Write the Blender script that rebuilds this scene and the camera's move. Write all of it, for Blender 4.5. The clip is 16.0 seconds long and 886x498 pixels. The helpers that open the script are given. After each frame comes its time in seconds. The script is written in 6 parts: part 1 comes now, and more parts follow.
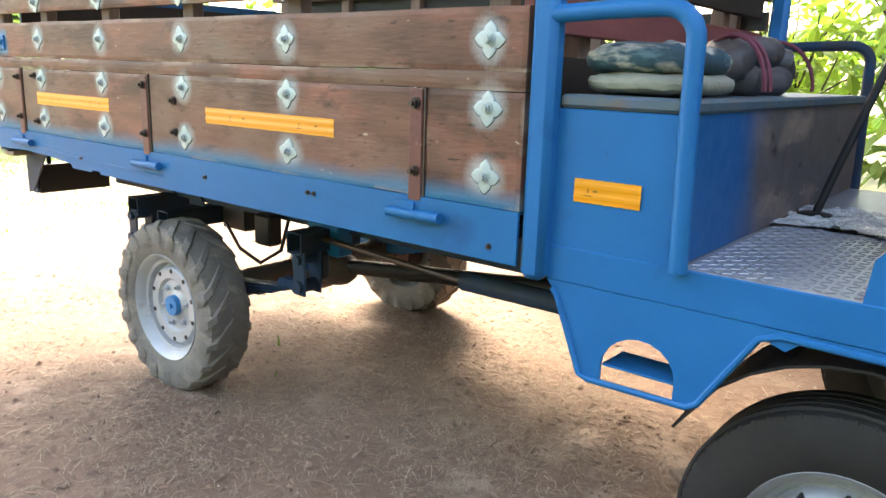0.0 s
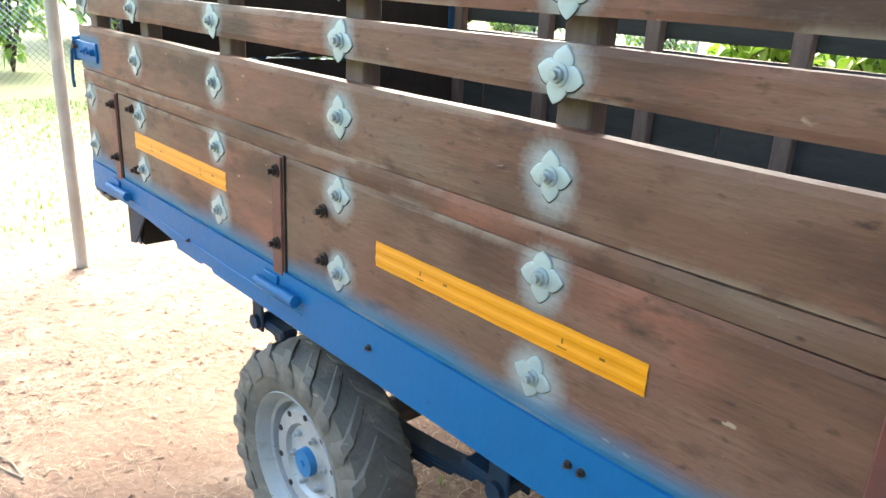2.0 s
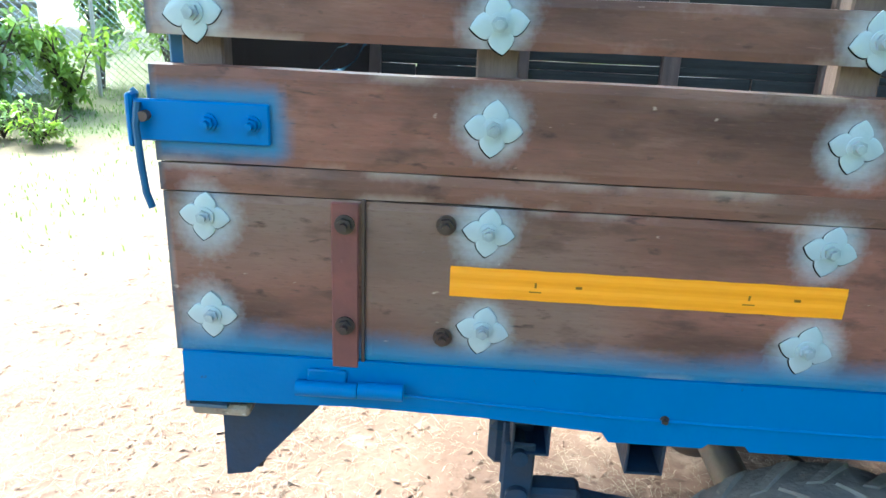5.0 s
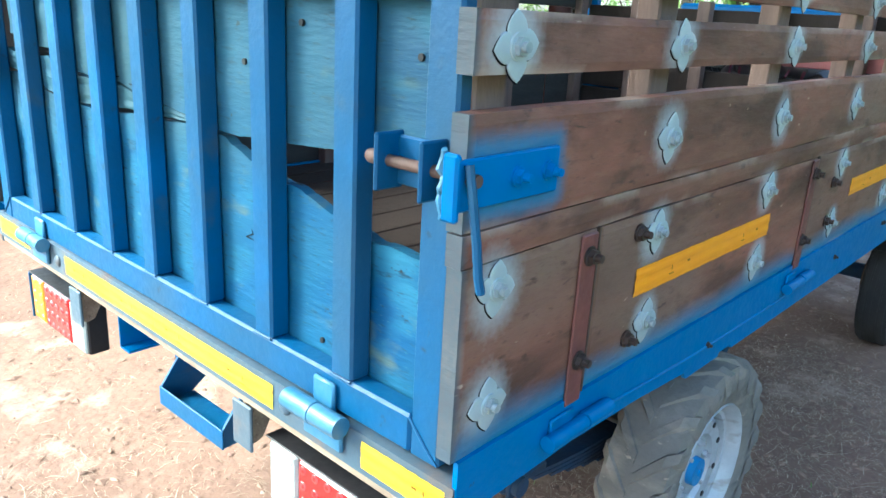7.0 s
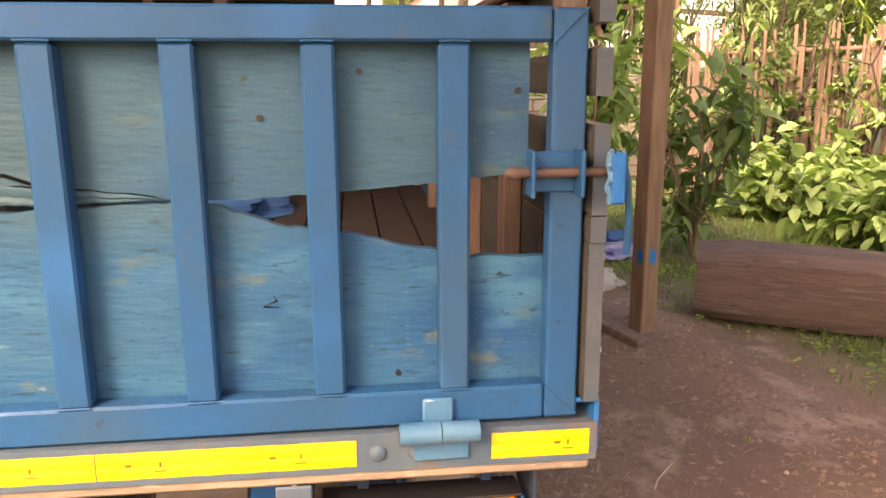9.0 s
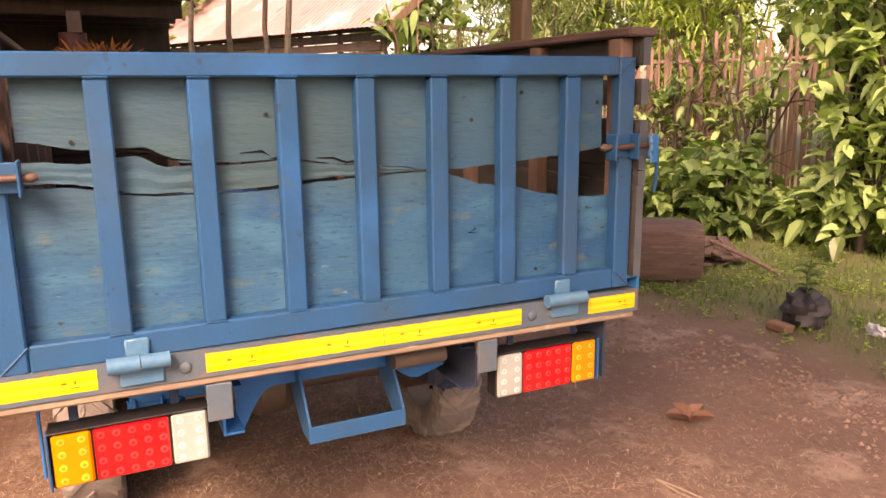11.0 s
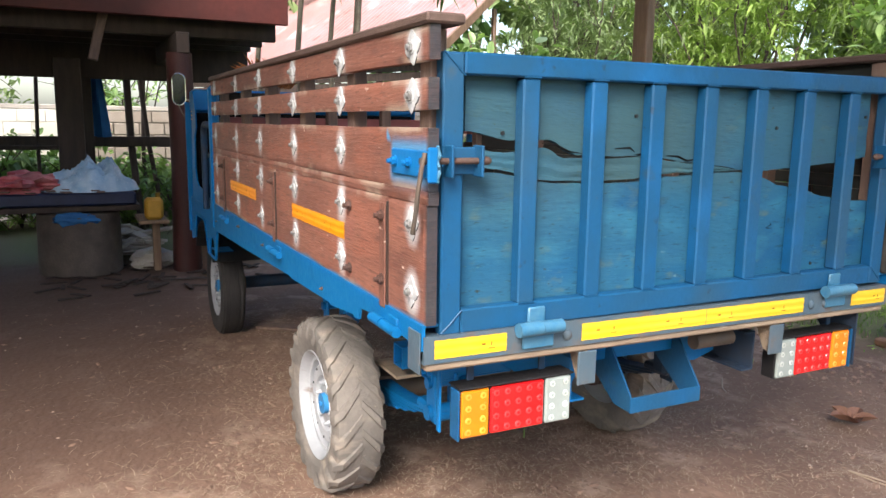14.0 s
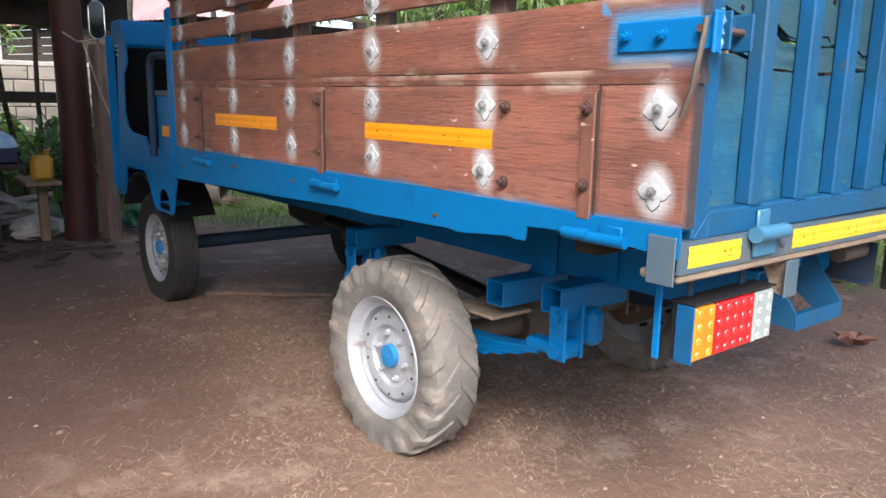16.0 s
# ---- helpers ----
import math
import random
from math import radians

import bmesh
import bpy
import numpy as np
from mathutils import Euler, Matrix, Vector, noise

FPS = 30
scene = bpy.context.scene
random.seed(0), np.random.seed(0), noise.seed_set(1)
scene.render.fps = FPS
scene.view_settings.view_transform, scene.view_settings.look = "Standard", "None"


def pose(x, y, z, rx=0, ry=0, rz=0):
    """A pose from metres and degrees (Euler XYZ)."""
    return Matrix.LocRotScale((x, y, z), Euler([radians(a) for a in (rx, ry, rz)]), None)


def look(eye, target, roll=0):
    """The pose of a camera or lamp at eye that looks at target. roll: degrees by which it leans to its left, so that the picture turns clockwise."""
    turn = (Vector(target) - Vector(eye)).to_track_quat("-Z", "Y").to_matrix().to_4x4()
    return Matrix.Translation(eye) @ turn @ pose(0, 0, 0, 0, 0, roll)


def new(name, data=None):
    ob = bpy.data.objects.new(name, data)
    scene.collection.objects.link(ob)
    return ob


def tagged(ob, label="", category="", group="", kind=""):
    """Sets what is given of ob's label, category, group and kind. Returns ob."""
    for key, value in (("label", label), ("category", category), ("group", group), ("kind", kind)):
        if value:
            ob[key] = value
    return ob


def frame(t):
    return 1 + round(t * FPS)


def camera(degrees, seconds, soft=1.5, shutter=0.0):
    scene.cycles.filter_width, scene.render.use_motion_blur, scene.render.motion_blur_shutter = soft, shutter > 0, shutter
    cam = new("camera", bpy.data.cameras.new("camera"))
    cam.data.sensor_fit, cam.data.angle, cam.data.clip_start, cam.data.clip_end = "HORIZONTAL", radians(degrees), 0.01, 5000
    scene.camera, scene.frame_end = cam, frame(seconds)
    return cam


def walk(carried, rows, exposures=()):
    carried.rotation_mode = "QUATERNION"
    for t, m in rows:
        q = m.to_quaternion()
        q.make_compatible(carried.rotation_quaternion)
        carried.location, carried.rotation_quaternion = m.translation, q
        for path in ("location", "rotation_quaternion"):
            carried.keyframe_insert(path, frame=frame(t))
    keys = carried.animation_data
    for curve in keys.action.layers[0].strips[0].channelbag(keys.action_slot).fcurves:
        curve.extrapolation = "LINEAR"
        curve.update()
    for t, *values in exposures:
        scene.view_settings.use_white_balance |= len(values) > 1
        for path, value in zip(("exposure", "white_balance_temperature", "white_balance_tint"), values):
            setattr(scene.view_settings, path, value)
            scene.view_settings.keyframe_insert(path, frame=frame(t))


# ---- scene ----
cam = camera(61.2, 16.0)
PATH = [
    (0, (4.441, -2.686, 1.471), (3.226, -1.166, 1.009), 1.8),
    (0.5, (4.26, -2.543, 1.657), (2.972, -1.096, 1.161), 2.2),
    (1, (3.949, -2.304, 1.779), (2.618, -0.907, 1.251), 2.5),
    (1.5, (3.562, -2.142, 1.842), (2.183, -0.813, 1.265), 2.4),
    (2, (3.178, -1.955, 1.847), (1.784, -0.68, 1.189), 3.1),
    (2.5, (2.806, -1.847, 1.837), (1.364, -0.664, 1.116), 2.7),
    (3, (2.393, -1.967, 1.847), (1.064, -0.655, 1.132), 1.8),
    (3.5, (1.928, -2.055, 1.808), (0.78, -0.579, 1.1), 1.9),
    (4, (1.429, -2.114, 1.806), (0.573, -0.449, 1.103), 1.7),
    (4.5, (0.94, -2.264, 1.83), (0.417, -0.464, 1.132), 1.4),
    (4.7, (0.762, -2.271, 1.81), (0.415, -0.428, 1.115), 1.8),
    (6.8, (-0.681, -1.718, 1.792), (0.627, -0.341, 1.165), 3.7),
    (7, (-0.8, -1.638, 1.771), (0.619, -0.369, 1.16), 3.2),
    (7.5, (-1.121, -1.424, 1.774), (0.547, -0.494, 1.179), 2.2),
    (8, (-1.215, -1.117, 1.745), (0.629, -0.609, 1.162), 1.3),
    (8.2, (-1.222, -1.01, 1.731), (0.67, -0.655, 1.189), 1.0),
    (10.3, (-1.813, 0.348, 1.702), (-0.033, -0.465, 1.287), -1.2),
    (10.5, (-1.885, 0.472, 1.697), (-0.113, -0.356, 1.283), -1.2),
    (11, (-2.048, 0.692, 1.745), (-0.274, -0.133, 1.33), -0.7),
    (11.5, (-2.225, 0.862, 1.707), (-0.442, 0.039, 1.327), -0.2),
    (12, (-2.339, 1.088, 1.691), (-0.551, 0.265, 1.337), 0.1),
    (12.5, (-2.29, 1.375, 1.673), (-0.51, 0.522, 1.345), 0.5),
    (13, (-2.195, 1.657, 1.678), (-0.408, 0.816, 1.36), 0.3),
    (13.5, (-2.058, 1.772, 1.662), (-0.273, 0.928, 1.343), 0.3),
    (14, (-1.842, 1.837, 1.653), (-0.072, 0.965, 1.324), 0.8),
    (14.5, (-1.682, 1.942, 1.618), (0.044, 0.989, 1.281), 1.1),
    (15, (-1.489, 2.184, 1.592), (0.184, 1.147, 1.238), 1.0),
    (15.5, (-1.274, 2.392, 1.52), (0.331, 1.257, 1.15), 1.2),
    (16, (-1.032, 2.518, 1.389), (0.499, 1.291, 1.002), 1.0),
]
walk(cam, [(t, look(eye, target, roll)) for t, eye, target, roll in PATH],
     exposures=[(0.0, 3.68, 8200, 9), (1.2, 3.52, 7700, 6), (2.0, 3.45, 7200, 4), (2.6, 3.15, 7000, 3), (3.2, 3.02, 6700, 2), (4.7, 3.3, 5950, -3), (6.8, 2.9, 5700, -5), (7.5, 3.08, 6300, 2), (8.2, 2.7, 8600, 15),
                (10.3, 2.1, 10900, 43), (11.0, 1.88, 10600, 42), (11.7, 1.78, 8500, 24), (12.5, 1.72, 7100, 12), (14.0, 1.66, 6600, 11), (16.0, 1.62, 6150, 11)])

# ---- light ----
world = bpy.data.worlds.new("sky")
scene.world = world
world.use_nodes = True
wt = world.node_tree
sky = wt.nodes.new("ShaderNodeTexSky")
sky.sky_type, sky.sun_disc = "NISHITA", False
sky.sun_elevation, sky.sun_rotation = radians(43), radians(-51)
sky.air_density, sky.dust_density, sky.ozone_density = 1.0, 3.0, 1.0
wt.links.new(sky.outputs[0], wt.nodes["Background"].inputs[0])
wt.nodes["Background"].inputs[1].default_value = 0.15
sun = new("sun", bpy.data.lights.new("sun", "SUN"))
sun.data.energy, sun.data.angle, sun.data.color = 2.0, radians(28), (1.0, 0.95, 0.88)
sun.matrix_world = look((-5.6, 4.5, 6.7), (0, 0, 0))


# ---- materials ----
def mat(name, base, rough=0.6, metal=0.0, vary=None, scale=(6, 60), stretch=(1, 1, 1), bump=0.1, bump_scale=60,
        wear=None, wear_scale=9, wear_amount=0.4, wear2=None, wear2_scale=30, wear2_amount=0.35, layers=(), attrs=(), hue=0.0,
        specular=0.4, coat=0.0, stretch2=(1, 1, 2.6)):
    m = bpy.data.materials.new(name)
    m.use_nodes = True
    nt = m.node_tree
    N, K = nt.nodes.new, nt.links.new
    b = nt.nodes["Principled BSDF"]
    b.inputs["Metallic"].default_value = metal
    b.inputs["Specular IOR Level"].default_value = specular
    b.inputs["Coat Weight"].default_value = coat
    co = N("ShaderNodeTexCoord")
    info = N("ShaderNodeObjectInfo")
    geo = N("ShaderNodeNewGeometry")
    mp = N("ShaderNodeMapping")
    mp.inputs["Scale"].default_value = stretch
    off = N("ShaderNodeVectorMath")
    off.operation = "MULTIPLY_ADD"
    K(info.outputs["Random"], off.inputs[0])
    off.inputs[1].default_value = (7.3, 3.1, 5.7)
    K(co.outputs["Object"], off.inputs[2])
    K(off.outputs[0], mp.inputs[0])
    mp2 = N("ShaderNodeMapping")
    mp2.inputs["Scale"].default_value = stretch2
    K(off.outputs[0], mp2.inputs[0])

    def noise_of(sc, detail=4.0, src=mp):
        n = N("ShaderNodeTexNoise")
        n.inputs["Scale"].default_value, n.inputs["Detail"].default_value = sc, detail
        K(src.outputs[0], n.inputs[0])
        return n

    def ramp(src, lo, hi):
        r = N("ShaderNodeMapRange")
        r.inputs[1].default_value, r.inputs[2].default_value = lo, hi
        K(src, r.inputs[0])
        return r.outputs[0]

    def mix(fac, a, c, mode="MIX"):
        x = N("ShaderNodeMix")
        x.data_type, x.blend_type = "RGBA", mode
        if isinstance(fac, float):
            x.inputs[0].default_value = fac
        else:
            K(fac, x.inputs[0])
        for v, k in ((a, 6), (c, 7)):
            if isinstance(v, tuple):
                x.inputs[k].default_value = (*v, 1)
            else:
                K(v, x.inputs[k])
        return x.outputs[2]

    vary = vary or tuple(c * 0.7 for c in base)
    n1, n2 = noise_of(scale[0]), noise_of(scale[1], 6)
    col = mix(ramp(n1.outputs[0], 0.35, 0.65), base, vary)
    col = mix(ramp(n2.outputs[0], 0.3, 0.75), col, mix(0.5, col, vary))
    if hue:
        hs = N("ShaderNodeHueSaturation")
        rr = N("ShaderNodeMapRange")
        K(geo.outputs["Random Per Island"], rr.inputs[0])
        rr.inputs[3].default_value, rr.inputs[4].default_value = 1 - hue, 1 + hue
        K(rr.outputs[0], hs.inputs["Value"])
        K(col, hs.inputs["Color"])
        col = hs.outputs[0]
    for w, sc, am in ((wear, wear_scale, wear_amount), (wear2, wear2_scale, wear2_amount)):
        if w:
            nw = noise_of(sc, 8)
            col = mix(ramp(nw.outputs[0], 1.0 - am - 0.02, 1.0 - am + 0.1), col, w)
    for c, sc, am, soft in layers:
        nw = noise_of(abs(sc), 8, mp if sc > 0 else mp2)
        col = mix(ramp(nw.outputs[0], 1.0 - am, 1.0 - am + soft), col, c)
    for an, c in attrs:
        at = N("ShaderNodeAttribute")
        at.attribute_name = an
        nf = noise_of(90, 3, off)
        ad = N("ShaderNodeMath")
        ad.operation = "MULTIPLY_ADD"
        K(nf.outputs[0], ad.inputs[0])
        ad.inputs[1].default_value = 0.22
        K(at.outputs["Fac"], ad.inputs[2])
        col = mix(ramp(ad.outputs[0], 0.15, 1.1), col, c)
    K(col, b.inputs["Base Color"])
    rn = N("ShaderNodeMapRange")
    K(n2.outputs[0], rn.inputs[0])
    rn.inputs[3].default_value, rn.inputs[4].default_value = max(rough - 0.12, 0.05), min(rough + 0.15, 1)
    K(rn.outputs[0], b.inputs["Roughness"])
    if bump:
        nb = noise_of(bump_scale, 6)
        bp = N("ShaderNodeBump")
        bp.inputs["Strength"].default_value, bp.inputs["Distance"].default_value = bump, 0.01
        K(nb.outputs[0], bp.inputs["Height"])
        K(bp.outputs[0], b.inputs["Normal"])
    return m


def leaf_mat(name, base, tip, rough=0.45):
    m = mat(name, base, rough, vary=tip, scale=(2, 30), bump=0.05, hue=0.45, specular=0.35)
    nt = m.node_tree
    b, out = nt.nodes["Principled BSDF"], nt.nodes["Material Output"]
    tr = nt.nodes.new("ShaderNodeBsdfTranslucent")
    tr.inputs[0].default_value = (base[0] * 1.6, base[1] * 1.7, base[2] * 0.8, 1)
    mx = nt.nodes.new("ShaderNodeMixShader")
    mx.inputs[0].default_value = 0.35
    nt.links.new(b.outputs[0], mx.inputs[1])
    nt.links.new(tr.outputs[0], mx.inputs[2])
    nt.links.new(mx.outputs[0], out.inputs[0])
    return m


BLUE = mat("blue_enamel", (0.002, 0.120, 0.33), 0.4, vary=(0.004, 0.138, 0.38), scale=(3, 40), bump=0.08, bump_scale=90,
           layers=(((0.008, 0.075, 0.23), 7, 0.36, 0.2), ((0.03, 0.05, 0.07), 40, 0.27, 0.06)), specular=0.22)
RAIL = mat("rail_paint", (0.002, 0.115, 0.30), 0.45, vary=(0.004, 0.13, 0.34), scale=(4, 40), bump=0.12, bump_scale=60,
           layers=(((0.008, 0.07, 0.19), 5, 0.38, 0.2), ((0.03, 0.05, 0.07), 34, 0.28, 0.06)), specular=0.2)
GATE = mat("gate_paint", (0.004, 0.082, 0.215), 0.45, vary=(0.010, 0.074, 0.165), scale=(5, 50), bump=0.15, bump_scale=70,
           layers=(((0.006, 0.125, 0.35), 2.6, 0.44, 0.25), ((0.03, 0.082, 0.135), 1.7, 0.48, 0.25), ((0.045, 0.08, 0.115), 9, 0.34, 0.14), ((0.02, 0.045, 0.08), 26, 0.33, 0.1), ((0.15, 0.06, 0.06), 14, 0.255, 0.04)), specular=0.3)
STEELBLUE = mat("worn_bumper_paint", (0.05, 0.10, 0.145), 0.5, vary=(0.085, 0.115, 0.14), scale=(8, 60), bump=0.25, bump_scale=40,
                layers=(((0.13, 0.10, 0.085), 8, 0.42, 0.15), ((0.02, 0.11, 0.22), 5, 0.38, 0.15), ((0.15, 0.06, 0.045), 22, 0.3, 0.06)))
LIGHTBLUE = mat("hinge_paint", (0.03, 0.15, 0.28), 0.35, vary=(0.07, 0.19, 0.29), scale=(20, 80), bump=0.1)
TEAL = mat("teal_plank_paint", (0.007, 0.086, 0.188), 0.6, vary=(0.02, 0.106, 0.188), scale=(1.3, 9), stretch=(1, 1, 5), bump=0.28, bump_scale=18,
           layers=(((0.005, 0.07, 0.175), -2.4, 0.52, 0.2), ((0.03, 0.15, 0.245), -4.5, 0.46, 0.2), ((0.08, 0.13, 0.13), -8, 0.38, 0.15), ((0.014, 0.055, 0.085), 30, 0.39, 0.12), ((0.06, 0.15, 0.20), 44, 0.37, 0.12), ((0.15, 0.24, 0.27), -18, 0.29, 0.1),
                   ((0.010, 0.05, 0.09), 16, 0.38, 0.10), ((0.12, 0.16, 0.12), -5, 0.33, 0.12), ((0.02, 0.03, 0.035), -26, 0.30, 0.04)),
           attrs=(("grey", (0.040, 0.086, 0.092)),), specular=0.25, stretch2=(1, 1, 2.2))
SPRAY = (("spray", (0.52, 0.60, 0.62)), ("blue", (0.02, 0.165, 0.31)), ("scuff", (0.42, 0.33, 0.26)), ("end", (0.06, 0.085, 0.105)))
WOOD_R = mat("weathered_brown_board", (0.205, 0.0969, 0.0655), 0.5, vary=(0.147, 0.0692, 0.0479), scale=(1.6, 9), stretch=(1, 1, 6), bump=0.24, bump_scale=14,
             layers=(((0.0807, 0.0407, 0.0302), -1.9, 0.55, 0.18), ((0.252, 0.102, 0.0697), -2.6, 0.53, 0.18), ((0.165, 0.115, 0.085), -1.3, 0.50, 0.18), ((0.114, 0.0606, 0.0454), 12, 0.38, 0.25), ((0.133, 0.0692, 0.0504), 34, 0.43, 0.35), ((0.246, 0.138, 0.0991), 30, 0.34, 0.25),
                     ((0.0807, 0.0415, 0.0311), -8, 0.42, 0.16), ((0.257, 0.143, 0.101), -6, 0.35, 0.22), ((0.114, 0.0606, 0.0454), 50, 0.40, 0.18), ((0.0664, 0.0346, 0.0269), -20, 0.37, 0.12), ((0.399, 0.285, 0.21), -15, 0.285, 0.04), ((0.057, 0.0329, 0.0252), 6, 0.29, 0.04)), attrs=SPRAY, specular=0.25)
WOOD_L = mat("reddish_varnished_board", (0.30, 0.125, 0.087), 0.5, vary=(0.20, 0.084, 0.062), scale=(1.8, 14), stretch=(0.8, 1, 8), bump=0.35, bump_scale=18,
             layers=(((0.125, 0.056, 0.044), -2.3, 0.50, 0.2), ((0.30, 0.105, 0.066), -2.8, 0.46, 0.2), ((0.10, 0.046, 0.037), 11, 0.44, 0.2), ((0.36, 0.19, 0.14), 34, 0.37, 0.2), ((0.10, 0.047, 0.037), 46, 0.41, 0.18),
                     ((0.36, 0.20, 0.15), 70, 0.37, 0.14), ((0.08, 0.038, 0.03), 20, 0.37, 0.1), ((0.105, 0.052, 0.042), -9, 0.40, 0.2),
                     ((0.50, 0.36, 0.29), 26, 0.29, 0.04), ((0.60, 0.48, 0.41), -13, 0.30, 0.04)), attrs=(("spray", (0.70, 0.72, 0.74)), ("blue", (0.06, 0.26, 0.48)), SPRAY[2], ("end", (0.028, 0.034, 0.042))))
STRAP_L = mat("brown_overpainted_strap", (0.21, 0.092, 0.066), 0.5, vary=(0.14, 0.062, 0.047), scale=(8, 50), stretch=(4, 4, 1), bump=0.2,
              layers=(((0.50, 0.38, 0.31), -14, 0.33, 0.04), ((0.09, 0.045, 0.036), 20, 0.4, 0.1)))
BOLT_L = mat("brown_painted_bolt", (0.12, 0.062, 0.05), 0.5, metal=0.2, vary=(0.07, 0.045, 0.04), bump=0.1)
STRIPWOOD = mat("bare_weathered_strip", (0.33, 0.26, 0.19), 0.75, vary=(0.22, 0.165, 0.12), scale=(4, 30), stretch=(6, 1, 6), bump=0.35, bump_scale=20,
                layers=(((0.10, 0.075, 0.06), 7, 0.40, 0.12), ((0.42, 0.36, 0.29), 14, 0.38, 0.1), ((0.06, 0.12, 0.18), 5, 0.33, 0.1)))
STAKE = mat("grey_brown_stake_wood", (0.20, 0.13, 0.10), 0.7, vary=(0.12, 0.08, 0.065), scale=(4, 40), stretch=(6, 6, 1), bump=0.3)
# Wood inside the bed: the shade between its sides is put into this colour.
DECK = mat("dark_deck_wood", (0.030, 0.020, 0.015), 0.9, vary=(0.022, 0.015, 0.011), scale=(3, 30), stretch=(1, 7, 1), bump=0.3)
CAPWOOD = mat("cap_rail_wood", (0.14, 0.09, 0.075), 0.65, vary=(0.09, 0.06, 0.05), scale=(3, 30), stretch=(1, 7, 7), bump=0.3)
WRAP = mat("clear_white_wrapper", (0.52, 0.54, 0.56), 0.25, vary=(0.35, 0.38, 0.42), scale=(8, 40), bump=0.6, bump_scale=14, specular=0.6)
REDBOARD = mat("red_painted_board", (0.26, 0.08, 0.078), 0.6, vary=(0.19, 0.06, 0.058), scale=(3, 30), stretch=(7, 1, 7), bump=0.2)
FLOWER = mat("silver_painted_steel", (0.41, 0.48, 0.49), 0.4, metal=0.25, vary=(0.38, 0.45, 0.48), scale=(20, 120), bump=0.12)
FLOWER_L = mat("white_silver_paint", (0.58, 0.59, 0.60), 0.45, metal=0.1, vary=(0.42, 0.43, 0.45), scale=(20, 120), bump=0.12)
DARKBOLT = mat("dark_bolt_steel", (0.06, 0.055, 0.055), 0.45, metal=0.6, vary=(0.09, 0.06, 0.05), bump=0.1)
STRAP = mat("red_oxide_strap", (0.17, 0.055, 0.045), 0.5, vary=(0.12, 0.045, 0.04), scale=(10, 60), bump=0.15,
            wear=(0.34, 0.22, 0.19), wear_scale=30, wear_amount=0.3)
YELLOW = mat("yellow_reflective_tape", (0.85, 0.30, 0.004), 0.4, vary=(0.82, 0.30, 0.006), scale=(4, 30), bump=0.02, specular=0.6)
YELLOW_T = mat("bright_yellow_tape", (0.86, 0.50, 0.012), 0.4, vary=(0.8, 0.5, 0.03), scale=(4, 30), bump=0.02, specular=0.6)
PRINT = mat("printed_mark", (0.25, 0.12, 0.01), 0.5, bump=0)
TYRE = mat("dusty_tractor_tyre", (0.20, 0.18, 0.162), 0.9, vary=(0.135, 0.125, 0.115), scale=(4, 40), bump=0.5, bump_scale=50,
           layers=(((0.29, 0.25, 0.21), -5, 0.46, 0.2), ((0.085, 0.08, 0.077), -9, 0.36, 0.15), ((0.33, 0.27, 0.22), -22, 0.33, 0.08)))
RIM_F = mat("grey_front_rim", (0.36, 0.38, 0.41), 0.4, metal=0.2, vary=(0.26, 0.27, 0.29), scale=(6, 60), bump=0.1)
TYRE_F = mat("black_front_tyre", (0.014, 0.014, 0.016), 0.75, vary=(0.03, 0.027, 0.026), scale=(5, 50), bump=0.2)
RIM = mat("silver_rim", (0.46, 0.48, 0.51), 0.4, metal=0.2, vary=(0.35, 0.37, 0.40), scale=(6, 60), bump=0.1,
          layers=(((0.26, 0.23, 0.21), -9, 0.40, 0.15), ((0.2, 0.15, 0.12), -30, 0.32, 0.08)))
CAPBLUE = mat("blue_hub_cap", (0.03, 0.22, 0.50), 0.4, bump=0.05)
BLACK = mat("black_rubber", (0.016, 0.016, 0.018), 0.5, bump=0.1)
RUST = mat("rusty_pin_steel", (0.09, 0.062, 0.052), 0.6, metal=0.3, vary=(0.13, 0.08, 0.065), scale=(20, 90), bump=0.2)
GREY = mat("greasy_grey_steel", (0.09, 0.085, 0.08), 0.55, metal=0.4, vary=(0.13, 0.10, 0.08), scale=(10, 60), bump=0.2)
CLAYPOT = mat("dusty_brown_casting", (0.24, 0.14, 0.09), 0.7, bump=0.2)
BOXMETAL = mat("stained_seat_box_steel", (0.11, 0.095, 0.11), 0.45, metal=0.2, attrs=(("blue", (0.003, 0.11, 0.33)),), vary=(0.18, 0.14, 0.135), scale=(3, 20), bump=0.15,
               layers=(((0.36, 0.25, 0.20), -2.6, 0.46, 0.14), ((0.045, 0.03, 0.035), -6, 0.38, 0.1), ((0.46, 0.36, 0.30), -9, 0.34, 0.08), ((0.16, 0.07, 0.05), -14, 0.34, 0.08)))
CHECKER = mat("checker_plate_steel", (0.42, 0.45, 0.5), 0.35, metal=0.6, vary=(0.33, 0.36, 0.42), scale=(6, 60), bump=0.05)
LAMP_A = mat("amber_lens", (0.75, 0.25, 0.012), 0.2, vary=(0.65, 0.2, 0.01), bump=0, coat=0.6)
LAMP_R = mat("red_lens", (0.62, 0.014, 0.016), 0.2, vary=(0.52, 0.01, 0.012), bump=0, coat=0.6)
LAMP_W = mat("clear_lens", (0.33, 0.38, 0.37), 0.15, vary=(0.27, 0.32, 0.31), bump=0, coat=0.6)
LED_A = mat("amber_led", (0.92, 0.42, 0.05), 0.2, bump=0, coat=0.8)
LED_R = mat("red_led", (0.72, 0.045, 0.05), 0.2, bump=0, coat=0.8)
LED_W = mat("white_led", (0.56, 0.61, 0.59), 0.2, bump=0, coat=0.8)
